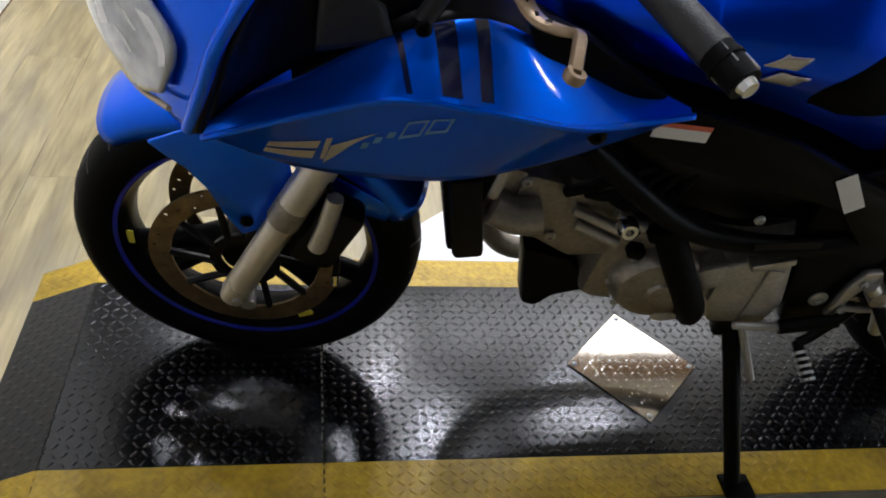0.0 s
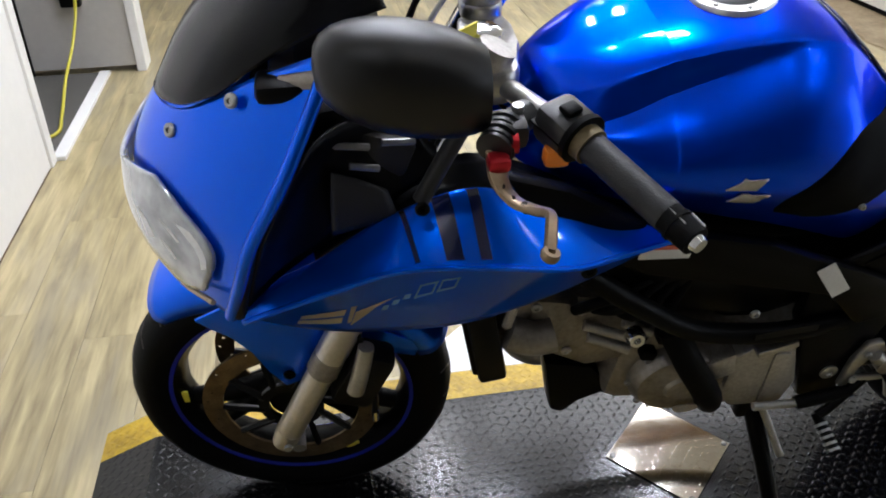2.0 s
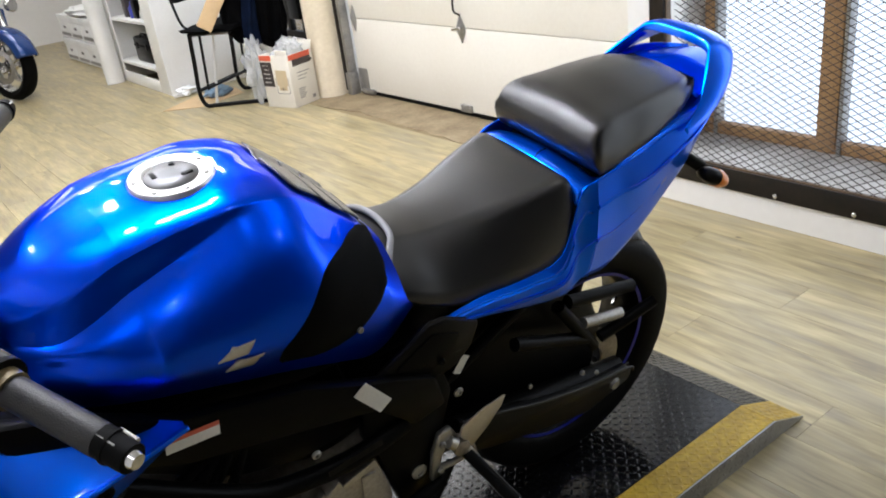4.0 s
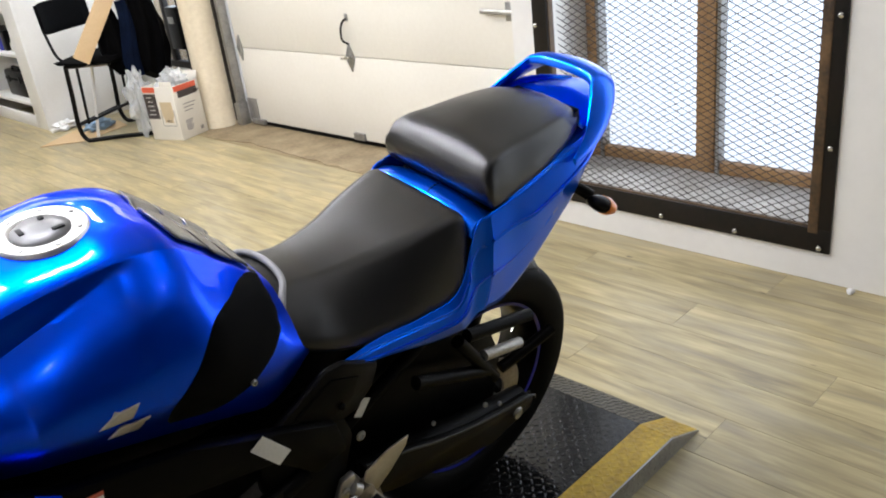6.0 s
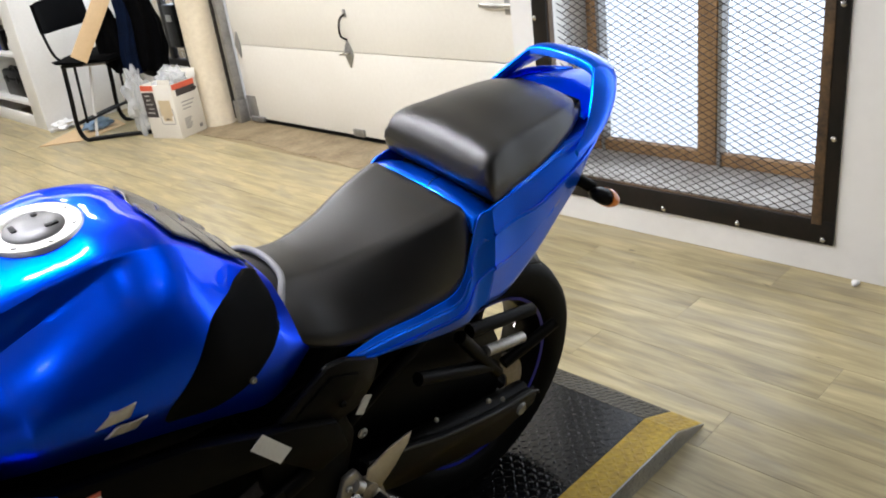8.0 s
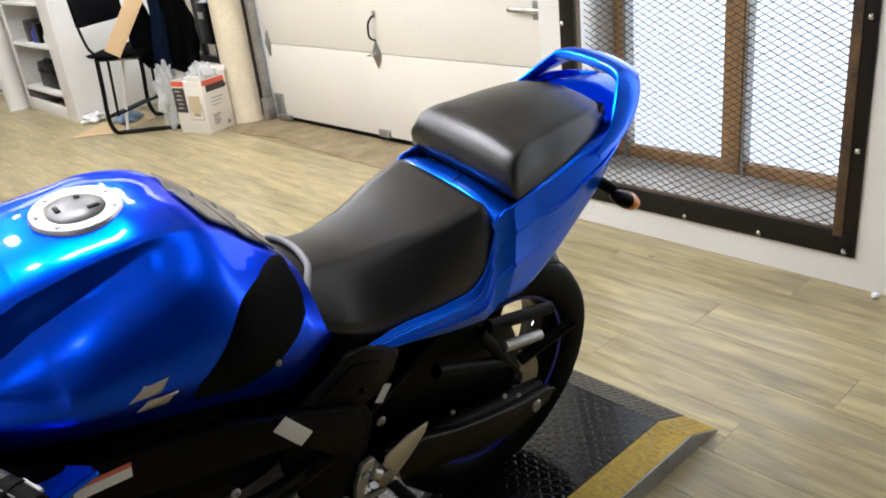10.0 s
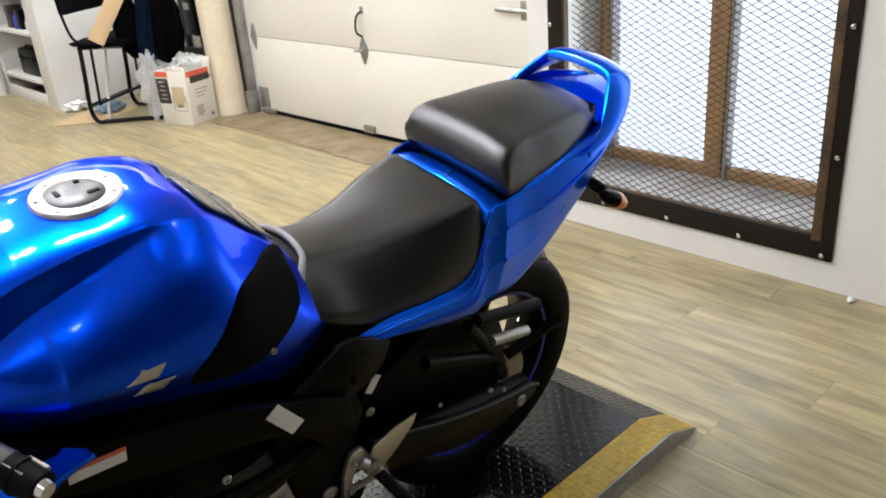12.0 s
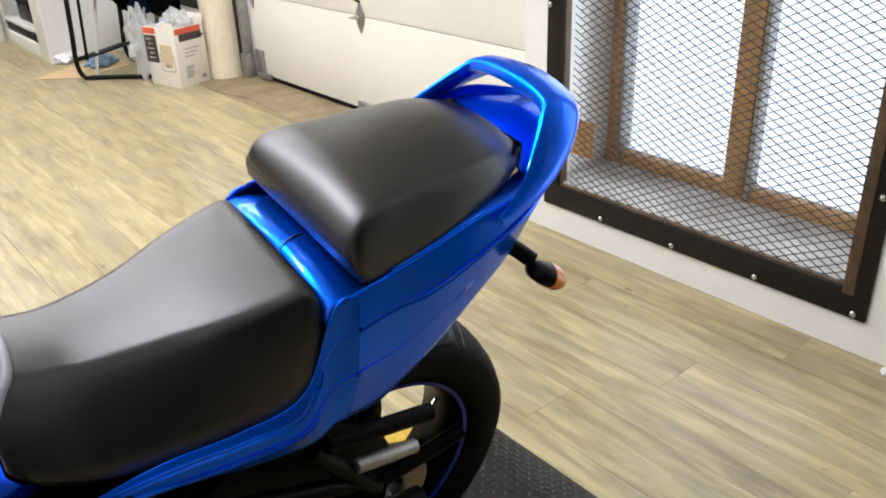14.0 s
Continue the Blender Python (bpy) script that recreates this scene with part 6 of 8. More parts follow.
part("cover_flange", newbox((-0.034, -0.012, -0.008), (0.034, 0.020, 0.007), 0.004, Matrix.Translation((0.061, -0.170, 0.495)) @ Matrix.Rotation(radians(-19), 4, "Y")), M_BRIGHT, sp, "bright top edge of the cover")
part("cover_step", side_plate([(0.068, 0.472), (0.096, 0.470), (0.122, 0.386), (0.112, 0.340), (0.072, 0.340)], -0.166, -0.006, 0.002), M_ALLOY, sp, "raised field of the cover", 30)
brick("water_pump", (0.010, -0.140, 0.365), (0.05, 0.05, 0.06), M_ALLOY, engine, 15, 0.014, "alloy water pump")
brick("clutch_lug", (-0.010, -0.145, 0.440), (0.055, 0.045, 0.055), M_ALLOY, engine, -25, 0.012)
hose = limb("coolant_hose", [(-0.120, -0.155, 0.545), (-0.085, -0.176, 0.480), (-0.035, -0.176, 0.395), (-0.015, -0.160, 0.350)], 0.024, M_RUBBER, engine, "black coolant hose", 14)
front_cyl = brick("front_cylinder", (-0.225, 0, 0.500), (0.20, 0.21, 0.145), M_ALLOY_DARK, engine, 14, 0.02, "weathered alloy front cylinder")
part("cylinder_side", side_plate([(-0.292, 0.575), (-0.205, 0.560), (-0.150, 0.505), (-0.165, 0.440), (-0.235, 0.430), (-0.300, 0.470)], -0.100, -0.022, 0.008), M_ALLOY_DARK, front_cyl, "smooth cast side of the cylinder", 30)
for u, w, size in ((-0.165, 0.520, 0.030), (-0.140, 0.470, 0.026), (-0.120, 0.505, 0.022)):
    brick("sensor_block", (u, -0.135, w), (size, 0.03, size * 0.8), M_FRAME, front_cyl, 14, 0.005, "black sensor block")
head = brick("cylinder_head", (-0.310, 0, 0.528), (0.085, 0.245, 0.130), M_ALLOY_DARK, engine, 14, 0.022, "weathered alloy cylinder head")
part("cam_cover", newbox((-0.022, -0.118, -0.062), (0.030, 0.118, 0.062), 0.02, Matrix.Translation((-0.365, 0, 0.545)) @ Matrix.Rotation(radians(14), 4, "Y")), M_ALLOY_DARK, head)
part("thermostat_elbow", newtube([(-0.375, -0.130, 0.545), (-0.340, -0.138, 0.535), (-0.305, -0.138, 0.540)], 0.028, 14, 4), M_ALLOY_DARK, head)
for p in ((-0.345, -0.126, 0.500), (-0.275, -0.126, 0.482), (-0.262, -0.126, 0.575), (-0.335, -0.126, 0.592)):
    screw("head_bolt", p, 0.009, (0, -1, 0), head, M_ALLOY)
for p, q in (((-0.255, -0.130, 0.545), (-0.190, -0.150, 0.530)), ((-0.245, -0.130, 0.515), (-0.180, -0.150, 0.498)), ((-0.195, -0.140, 0.555), (-0.150, -0.150, 0.535))):
    limb("breather_pipe", [p, q], 0.009, M_ALLOY, engine, "alloy pipe stub")
screw("hose_clamp", (-0.188, -0.165, 0.555), 0.016, (0, -1, 0.2), engine, M_CHROME, 0.02)
for k in range(4):
    limb("engine_hose", [(-0.27 + 0.03 * k, -0.12, 0.57), (-0.24 + 0.03 * k, -0.150, 0.62 - 0.02 * k), (-0.16 + 0.02 * k, -0.13, 0.64)], 0.009, M_RUBBER, engine, "black rubber hose")
brick("rear_cylinder", (0.035, 0, 0.575), (0.15, 0.20, 0.20), M_FRAME, engine, -18, 0.02, "black rear cylinder")
brick("battery_box", (0.30, 0, 0.705), (0.36, 0.21, 0.13), M_PLASTIC, bike, 0, 0.02, "black battery box under the seat")
brick("throttle_bodies", (-0.06, 0, 0.63), (0.28, 0.20, 0.13), M_FRAME, bike, 0, 0.02, "black throttle bodies between the cylinders")
brick("air_box", (-0.08, 0, 0.745), (0.52, 0.25, 0.12), M_PLASTIC, bike, 0, 0.02, "black air box under the tank")
brick("sump", (-0.02, 0, 0.300), (0.24, 0.17, 0.06), M_ALLOY_DARK, engine, 4, 0.02, "grey sump")
limb("oil_filter", [(-0.150, 0.0, 0.335), (-0.225, 0.0, 0.325)], 0.036, M_FRAME, bike, "black oil filter", 18)
limb("exhaust_header", [(-0.350, 0.03, 0.47), (-0.345, 0.05, 0.38), (-0.300, 0.06, 0.27), (-0.22, 0.08, 0.215), (-0.05, 0.12, 0.21), (0.20, 0.17, 0.26), (0.42, 0.205, 0.36)], 0.021, M_ALLOY_DARK, bike, "stained exhaust header pipe", 14)
part("header_guard", side_plate([(-0.300, 0.425), (-0.215, 0.400), (-0.165, 0.330), (-0.225, 0.305), (-0.250, 0.275), (-0.275, 0.285)], -0.105, 0.05, 0.008), M_FRAME, bike, "black bracket below the front cylinder", 30)
rad = brick("radiator", (-0.428, 0, 0.535), (0.030, 0.28, 0.160), M_FRAME, bike, -10, 0.006, "black radiator between fork and engine")
for s in (-1, 1):
    part("radiator_tank", newbox((-0.023, s * 0.145 - 0.012, -0.080), (0.023, s * 0.145 + 0.012, 0.080), 0.008, Matrix.Translation((-0.412, 0, 0.535)) @ Matrix.Rotation(radians(-10), 4, "Y")), M_PLASTIC, rad)
    part("radiator_tab", newtube([(-0.385, s * 0.150, 0.585), (-0.375, s * 0.150, 0.640)], 0.008, 8), M_ALLOY, rad)
brick("horn", (-0.47, 0.05, 0.64), (0.05, 0.07, 0.07), M_FRAME, bike, 0, 0.012, "black horn")

# ---- stand, pegs, levers at the left foot ----
stand = limb("side_stand", [(0.080, -0.150, 0.310), (0.098, -0.215, 0.225), (0.124, -0.330, 0.082)], (0.017, 0.014), M_FRAME, bike, "black side stand carrying the leaning bike", 12)
foot_m = Matrix.Translation((0.126, -0.336, 0.0745)) @ Matrix.Rotation(radians(-12), 4, "X")
part("stand_foot", newbox((-0.022, -0.028, -0.003), (0.034, 0.022, 0.005), 0.003, foot_m), M_FRAME, stand)
part("stand_lug", newbox((0.050, -0.165, 0.285), (0.110, -0.135, 0.340), 0.008), M_FRAME, stand)
part("stand_spring", newtube([(0.090, -0.170, 0.320), (0.125, -0.220, 0.240)], 0.007, 8), M_STEEL, stand)
hanger = part("rearset", side_plate([(0.206, 0.372), (0.208, 0.440), (0.222, 0.484), (0.248, 0.488), (0.262, 0.462), (0.240, 0.450), (0.228, 0.425), (0.222, 0.374)], -0.168, -0.014, 0.004), M_BRIGHT, bike, "bright alloy footrest hanger", 35)
part("heel_guard", side_plate([(0.258, 0.470), (0.263, 0.490), (0.312, 0.509), (0.360, 0.514), (0.352, 0.492), (0.318, 0.455), (0.286, 0.429)], -0.190, -0.005, 0.0015), M_FORK, hanger, "pale alloy heel guard", 30)
part("hanger_strut", newtube([(0.222, -0.178, 0.398), (0.250, -0.184, 0.400), (0.276, -0.188, 0.408)], 0.0065, 10, 3), M_BRIGHT, hanger)
part("hanger_rib", newtube([(0.238, -0.184, 0.462), (0.268, -0.188, 0.432), (0.292, -0.190, 0.392), (0.308, -0.190, 0.352)], (0.0125, 0.0115), 12, 3), M_BRIGHT, hanger, "thick cast rib")
for u, w in ((0.226, 0.462), (0.304, 0.356), (0.222, 0.398)):
    screw("hanger_bolt", (u, -0.184, w), 0.007, (0, -1, 0), hanger, M_STEEL)
part("footpeg", newtube([(0.270, -0.180, 0.425), (0.290, -0.245, 0.392), (0.305, -0.300, 0.366)], (0.011, 0.013), 12, 3), M_FRAME, hanger, "black rubber footpeg")
part("peg_tip", newtube([(0.304, -0.298, 0.367), (0.308, -0.312, 0.360)], 0.010, 10), M_STEEL, hanger, "steel peg tip")
part("peg_joint", lathe(bmesh.new(), [(0.017, -0.012), (0.017, 0.012), (0.008, 0.016)], Matrix.Translation((0.262, -0.186, 0.440)) @ AXLE, 16), M_ALLOY_DARK, hanger)
part("peg_arm", newtube([(0.285, -0.180, 0.430), (0.300, -0.186, 0.372)], (0.013, 0.010), 10), M_ALLOY_DARK, hanger)
shift = limb("shift_linkage", [(0.060, -0.182, 0.345), (0.150, -0.186, 0.350), (0.235, -0.186, 0.372)], 0.0075, M_STEEL, bike, "steel shift linkage rod")
part("linkage_boot", newtube([(0.135, -0.186, 0.348), (0.228, -0.186, 0.370)], 0.0125, 10), M_RUBBER, shift)
part("shift_lever", newtube([(0.250, -0.180, 0.400), (0.200, -0.196, 0.345), (0.172, -0.205, 0.330)], 0.009, 8, 3), M_FRAME, shift)
peg = part("shift_peg", newtube([(0.172, -0.200, 0.330), (0.180, -0.232, 0.315), (0.186, -0.262, 0.302)], 0.0095, 10, 3), M_RUBBER, shift, "ribbed rubber shift peg")
for k in range(5):
    part("peg_ring", newtube([(0.176 + 0.002 * k, -0.216 - 0.010 * k, 0.3225 - 0.0045 * k), (0.1768 + 0.002 * k, -0.220 - 0.010 * k, 0.3208 - 0.0045 * k)], 0.0115, 10), M_STEEL, shift)
# stickers on the left side
def sticker(name, u, w, long, high, angle, v, mat, label):
    m = Matrix.Translation((u, v, w)) @ Matrix.Rotation(radians(-angle), 4, "Y") @ Matrix(((1, 0, 0, 0), (0, 0, -1, 0), (0, 1, 0, 0), (0, 0, 0, 1)))
    return part(name, plate([(-long / 2, -high / 2), (long / 2, -high / 2), (long / 2, high / 2), (-long / 2, high / 2)], 0.0012, m), mat, bike, label, 0)


sticker("white_sticker", 0.090, 0.660, 0.074, 0.028, -53, -0.1885, M_WHITE_STICKER, "small white information sticker")
sticker("warning_sticker", -0.185, 0.745, 0.074, 0.017, -4, -0.1875, M_WHITE_STICKER, "white warning sticker")
sticker("warning_band", -0.184, 0.757, 0.074, 0.007, -4, -0.1875, M_RED_STICKER, "red band of the warning sticker")
sticker("small_label", 0.290, 0.594, 0.038, 0.018, 58, -0.152, M_WHITE_STICKER, "small pale label on the frame")
sticker("frame_label", 0.05, 0.555, 0.10, 0.014, 6, -0.1925, M_PLASTIC, "dark embossed frame label")

# ---- handlebars ----
clamp = part("top_clamp", plate([(-0.445, -0.135), (-0.395, -0.130), (-0.380, -0.060), (-0.365, 0.0), (-0.362, 0.060), (-0.372, 0.138), (-0.425, 0.140), (-0.440, 0.05), (-0.452, -0.05)], 0.030, Matrix.Translation((0, 0, 0.945)) @ Matrix.Rotation(radians(-8), 4, "X"), 0.008), M_BRIGHT, bike, "silver cast top clamp", 40)
part("stem_nut", lathe(bmesh.new(), [(0.024, 0.0), (0.024, 0.016), (0.016, 0.022)], Matrix.Translation((-0.412, 0.0, 0.975)), 8), M_CHROME, clamp)
part("ignition", lathe(bmesh.new(), [(0.022, 0.0), (0.022, 0.02), (0.014, 0.024)], Matrix.Translation((-0.452, 0.005, 0.955)), 16), M_PLASTIC, clamp)
part("key_tag", newbox((-0.0015, -0.026, -0.085), (0.0015, 0.026, 0.0), 0.0005, Matrix.Translation((-0.446, -0.030, 1.012)) @ Matrix.Rotation(radians(-52), 4, "Z") @ Matrix.Rotation(radians(6), 4, "Y")), M_YELLOW_TAG, clamp, "yellow paper key tag")


def handlebar(s, root, elbow, inner, outer, end):
    bar = limb("handlebar", [root, elbow, inner], 0.0125, M_BRIGHT, bike, "silver clip-on handlebar")
    root_v = Vector(root)
    part("bar_clamp", lathe(bmesh.new(), [(0.028, -0.020), (0.031, -0.016), (0.031, 0.016), (0.028, 0.020), (0.014, 0.021), (0.012, 0.030)], Matrix.Translation(root_v), 24), M_BRIGHT, bar)
    inner, outer, end = Vector(inner), Vector(outer), Vector(end)
    d = (outer - inner)
    n = d.normalized()
    part("grip", newtube([inner, inner + d * 0.5, outer], 0.0168, 20, 4), M_GRIP, bar, "smooth grey rubber grip")
    part("grip_collar", newtube([inner - n * 0.004, inner + n * 0.010], (0.0205, 0.0200), 18), M_BRONZE, bar, "bronze-brown grip collar")
    part("grip_flange", newtube([inner - n * 0.010, inner - n * 0.003], 0.0285, 20), M_RUBBER, bar)
    part("weight_ring", newtube([outer + n * 0.010, outer + n * 0.014], 0.0178, 16), M_RUBBER, bar)
    part("bar_weight", newtube([outer, outer + (end - outer) * 0.85], (0.0165, 0.0150), 16), M_RUBBER, bar, "dark bar-end weight")
    part("bar_screw", newtube([outer + (end - outer) * 0.85, end], (0.010, 0.008), 12), M_CHROME, bar)
    for k in range(4):
        a = 2 * math.pi * k / 4 + 0.5
        part("weight_slot", newtube([outer + (end - outer) * 0.2 + Vector((0.0145 * math.cos(a), 0.004, 0.0145 * math.sin(a))), outer + (end - outer) * 0.7 + Vector((0.0140 * math.cos(a), 0.004, 0.0140 * math.sin(a)))], 0.0035, 6), M_STEEL, bar)
    box_c = inner - d.normalized() * 0.030
    m = Matrix.Translation(box_c) @ Vector((0, s, 0)).rotation_difference(d).to_matrix().to_4x4()
    part("switch_box", newbox((-0.026, -0.026, -0.024), (0.023, 0.026, 0.021), 0.010, m), M_SWITCH, bar, "dark grey switch box")
    part("switch_button", newbox((-0.012, -0.012, 0.0205), (0.008, 0.006, 0.028), 0.003, m), M_FRAME, bar, "black thumb switch")
    part("switch_seam", newbox((-0.0268, -0.0268, -0.003), (0.0238, 0.0268, -0.001), 0.0004, m), M_FRAME, bar)
    part("switch_lobe", newbox((0.005, -0.018, -0.036), (0.034, 0.018, 0.004), 0.008, m), M_PLASTIC, bar)
    return bar, box_c, m, d.normalized()


left_bar, lc, lm, ld = handlebar(-1, (-0.420, -0.100, 0.982), (-0.392, -0.165, 0.988), (-0.362, -0.288, 1.018), (-0.308, -0.392, 1.002), (-0.290, -0.432, 0.998))
part("horn_button", newbox((-0.016, -0.010, -0.012), (0.012, 0.010, 0.010), 0.006, Matrix.Translation((-0.386, -0.279, 0.998))), M_ORANGE, left_bar, "orange push button")
perch = part("lever_perch", newtube([(-0.405, -0.215, 1.008), (-0.432, -0.238, 1.004), (-0.446, -0.268, 0.998)], 0.017, 10, 3), M_SWITCH, left_bar, "dark grey lever perch")
part("perch_block", newbox((-0.455, -0.262, 0.992), (-0.412, -0.222, 1.022), 0.008), M_SWITCH, left_bar)
for k in range(5):
    c = Vector((-0.433, -0.236, 1.010)) + Vector((-0.009, -0.016, -0.002)) * (k / 2)
    part("perch_boot", newtube([c, c + Vector((-0.0022, -0.0040, -0.0005))], 0.0195 - 0.0012 * (k % 2), 14), M_SWITCH, left_bar, "ribbed rubber boot ring")
part("perch_bolt", newtube([(-0.420, -0.228, 1.020), (-0.420, -0.228, 1.028)], 0.007, 8), M_STEEL, left_bar)
lever_pts = [(-0.448, -0.268, 0.998), (-0.450, -0.295, 0.982), (-0.438, -0.318, 0.972), (-0.422, -0.338, 0.976), (-0.412, -0.358, 0.986), (-0.418, -0.385, 0.990), (-0.424, -0.408, 0.985)]
lever_line = spline(lever_pts, 5)
lever_bm = bmesh.new()
loops = []
for i, p in enumerate(lever_line):
    d = (lever_line[min(i + 1, len(lever_line) - 1)] - lever_line[max(i - 1, 0)]).normalized()
    side_v = d.cross(Vector((0.25, 0.1, 1))).normalized()
    up_v = side_v.cross(d)
    q = i / (len(lever_line) - 1)
    half_w, half_t = 0.0125 - 0.0068 * min(1, q * 1.6), 0.0044
    loops.append([p + side_v * a * half_w + up_v * b * half_t for a, b in ((1, 0.5), (0.7, 1), (-0.7, 1), (-1, 0.5), (-1, -0.5), (-0.7, -1), (0.7, -1), (1, -0.5))])
rings(lever_bm, loops)
lever = part("clutch_lever", lever_bm, M_GOLD, left_bar, "champagne anodised clutch lever with drilled holes", 45)
end_m = Matrix.Translation((-0.4245, -0.4115, 0.9845)) @ Matrix.Rotation(radians(15), 4, "Y")
part("lever_end", lathe(bmesh.new(), [(0.0038, -0.0045), (0.0085, -0.0045), (0.0098, 0.0), (0.0085, 0.0045), (0.0038, 0.0045)], end_m, 20, close=True), M_GOLD, left_bar, "ringed lever end")
for q in (0.26, 0.36, 0.46):
    p = lever_line[int(q * (len(lever_line) - 1))]
    part("lever_hole", lathe(bmesh.new(), [(0.0001, 0.0), (0.0036, 0.0), (0.0036, 0.012), (0.0001, 0.012)], Matrix.Translation(p - Vector((0, 0, 0.006))) @ Matrix.Rotation(radians(-15), 4, "Y"), 10), M_FRAME, left_bar)
part("lever_adjuster", newbox((-0.461, -0.293, 0.988), (-0.437, -0.271, 1.004), 0.005), M_RED, left_bar, "red anodised adjuster")
part("adjuster_wheel", newtube([(-0.436, -0.262, 1.004), (-0.426, -0.262, 1.004)], 0.012, 14), M_RED, left_bar)
right_bar, rc, rm, rd = handlebar(1, (-0.400, 0.105, 0.962), (-0.352, 0.160, 0.990), (-0.282, 0.252, 1.026), (-0.224, 0.368, 1.014), (-0.208, 0.404, 1.010))
part("kill_switch", newbox((-0.007, -0.008, 0.020), (0.008, 0.008, 0.029), 0.003, rm), M_RED, right_bar, "red kill switch")
part("brake_perch", newtube([(-0.322, 0.185, 1.010), (-0.352, 0.190, 1.004), (-0.385, 0.205, 0.998)], 0.017, 10, 3), M_PLASTIC, right_bar, "black master cylinder")
part("brake_lever", newtube([(-0.385, 0.205, 0.998), (-0.378, 0.27, 0.995), (-0.345, 0.34, 0.998)], (0.010, 0.007), 10, 4), M_FRAME, right_bar, "black brake lever")
res_m = Matrix.Translation((-0.344, 0.160, 0.978)) @ Matrix.Rotation(radians(-8), 4, "X")
part("fluid_reservoir", lathe(bmesh.new(), [(0.026, 0.0), (0.032, 0.006), (0.033, 0.036), (0.030, 0.038)], res_m, 28), M_AMBER, right_bar, "amber brake fluid reservoir")
part("reservoir_lid", lathe(bmesh.new(), [(0.0385, 0.036), (0.0395, 0.040), (0.0395, 0.056), (0.035, 0.060), (0.032, 0.058)], res_m, 32), M_PLASTIC, right_bar, "black reservoir lid")
part("lid_plate", lathe(bmesh.new(), [(0.031, 0.0582), (0.031, 0.0606), (0.010, 0.0612)], res_m, 28), M_ALLOY_DARK, right_bar, "grey lid plate")
part("reservoir_stem", newtube([(-0.350, 0.150, 0.985), (-0.372, 0.128, 0.960), (-0.392, 0.112, 0.950)], 0.010, 8, 3), M_CHROME, right_bar)
for pts, r, mat, lab in (
        ([(-0.350, 0.195, 0.985), (-0.400, 0.205, 1.005), (-0.455, 0.190, 0.985), (-0.500, 0.150, 0.920), (-0.520, 0.120, 0.850)], 0.0055, M_RUBBER, "black brake hose"),
        ([(-0.370, 0.180, 0.985), (-0.430, 0.170, 0.965), (-0.480, 0.130, 0.910), (-0.500, 0.110, 0.850)], 0.0045, M_STEEL, "grey throttle cable"),
        ([(-0.430, -0.225, 1.000), (-0.490, -0.190, 0.985), (-0.520, -0.130, 0.930), (-0.480, -0.100, 0.840)], 0.005, M_RUBBER, "black clutch cable"),
        ([(-0.620, -0.115, 0.660), (-0.605, -0.125, 0.560), (-0.590, -0.128, 0.450), (-0.589, -0.128, 0.372)], 0.0048, M_RUBBER, "black brake line"),
        ([(-0.640, -0.10, 0.67), (-0.625, -0.118, 0.56), (-0.640, -0.122, 0.46)], 0.006, M_RUBBER, "black brake line")):
    limb("cable", pts, r, mat, bike, lab, 8)
part("cable_tip", newtube([(-0.589, -0.128, 0.376), (-0.589, -0.128, 0.352)], 0.006, 10), M_CHROME, bike, "bright cable tip")
part("fork_yoke", newbox((-0.055, -0.13, -0.02), (0.045, 0.15, 0.02), 0.012, Matrix.Translation((-0.515, 0.01, 0.775)) @ Matrix.Rotation(radians(RAKE), 4, "Y")), M_FRAME, bike, "black lower yoke", 40)
part("steering_head", newtube([(-0.430, 0.0, 0.945), (-0.500, 0.0, 0.785)], 0.036, 18), M_FRAME, bike, "black steering head")


# ---- things at the far side of the shop ----
def bar(name, points, radius, mat, parent, label="", n=10, smooth=True):
    return part(name, newtube(points, radius, n, 5, smooth), mat, parent, label, 50)


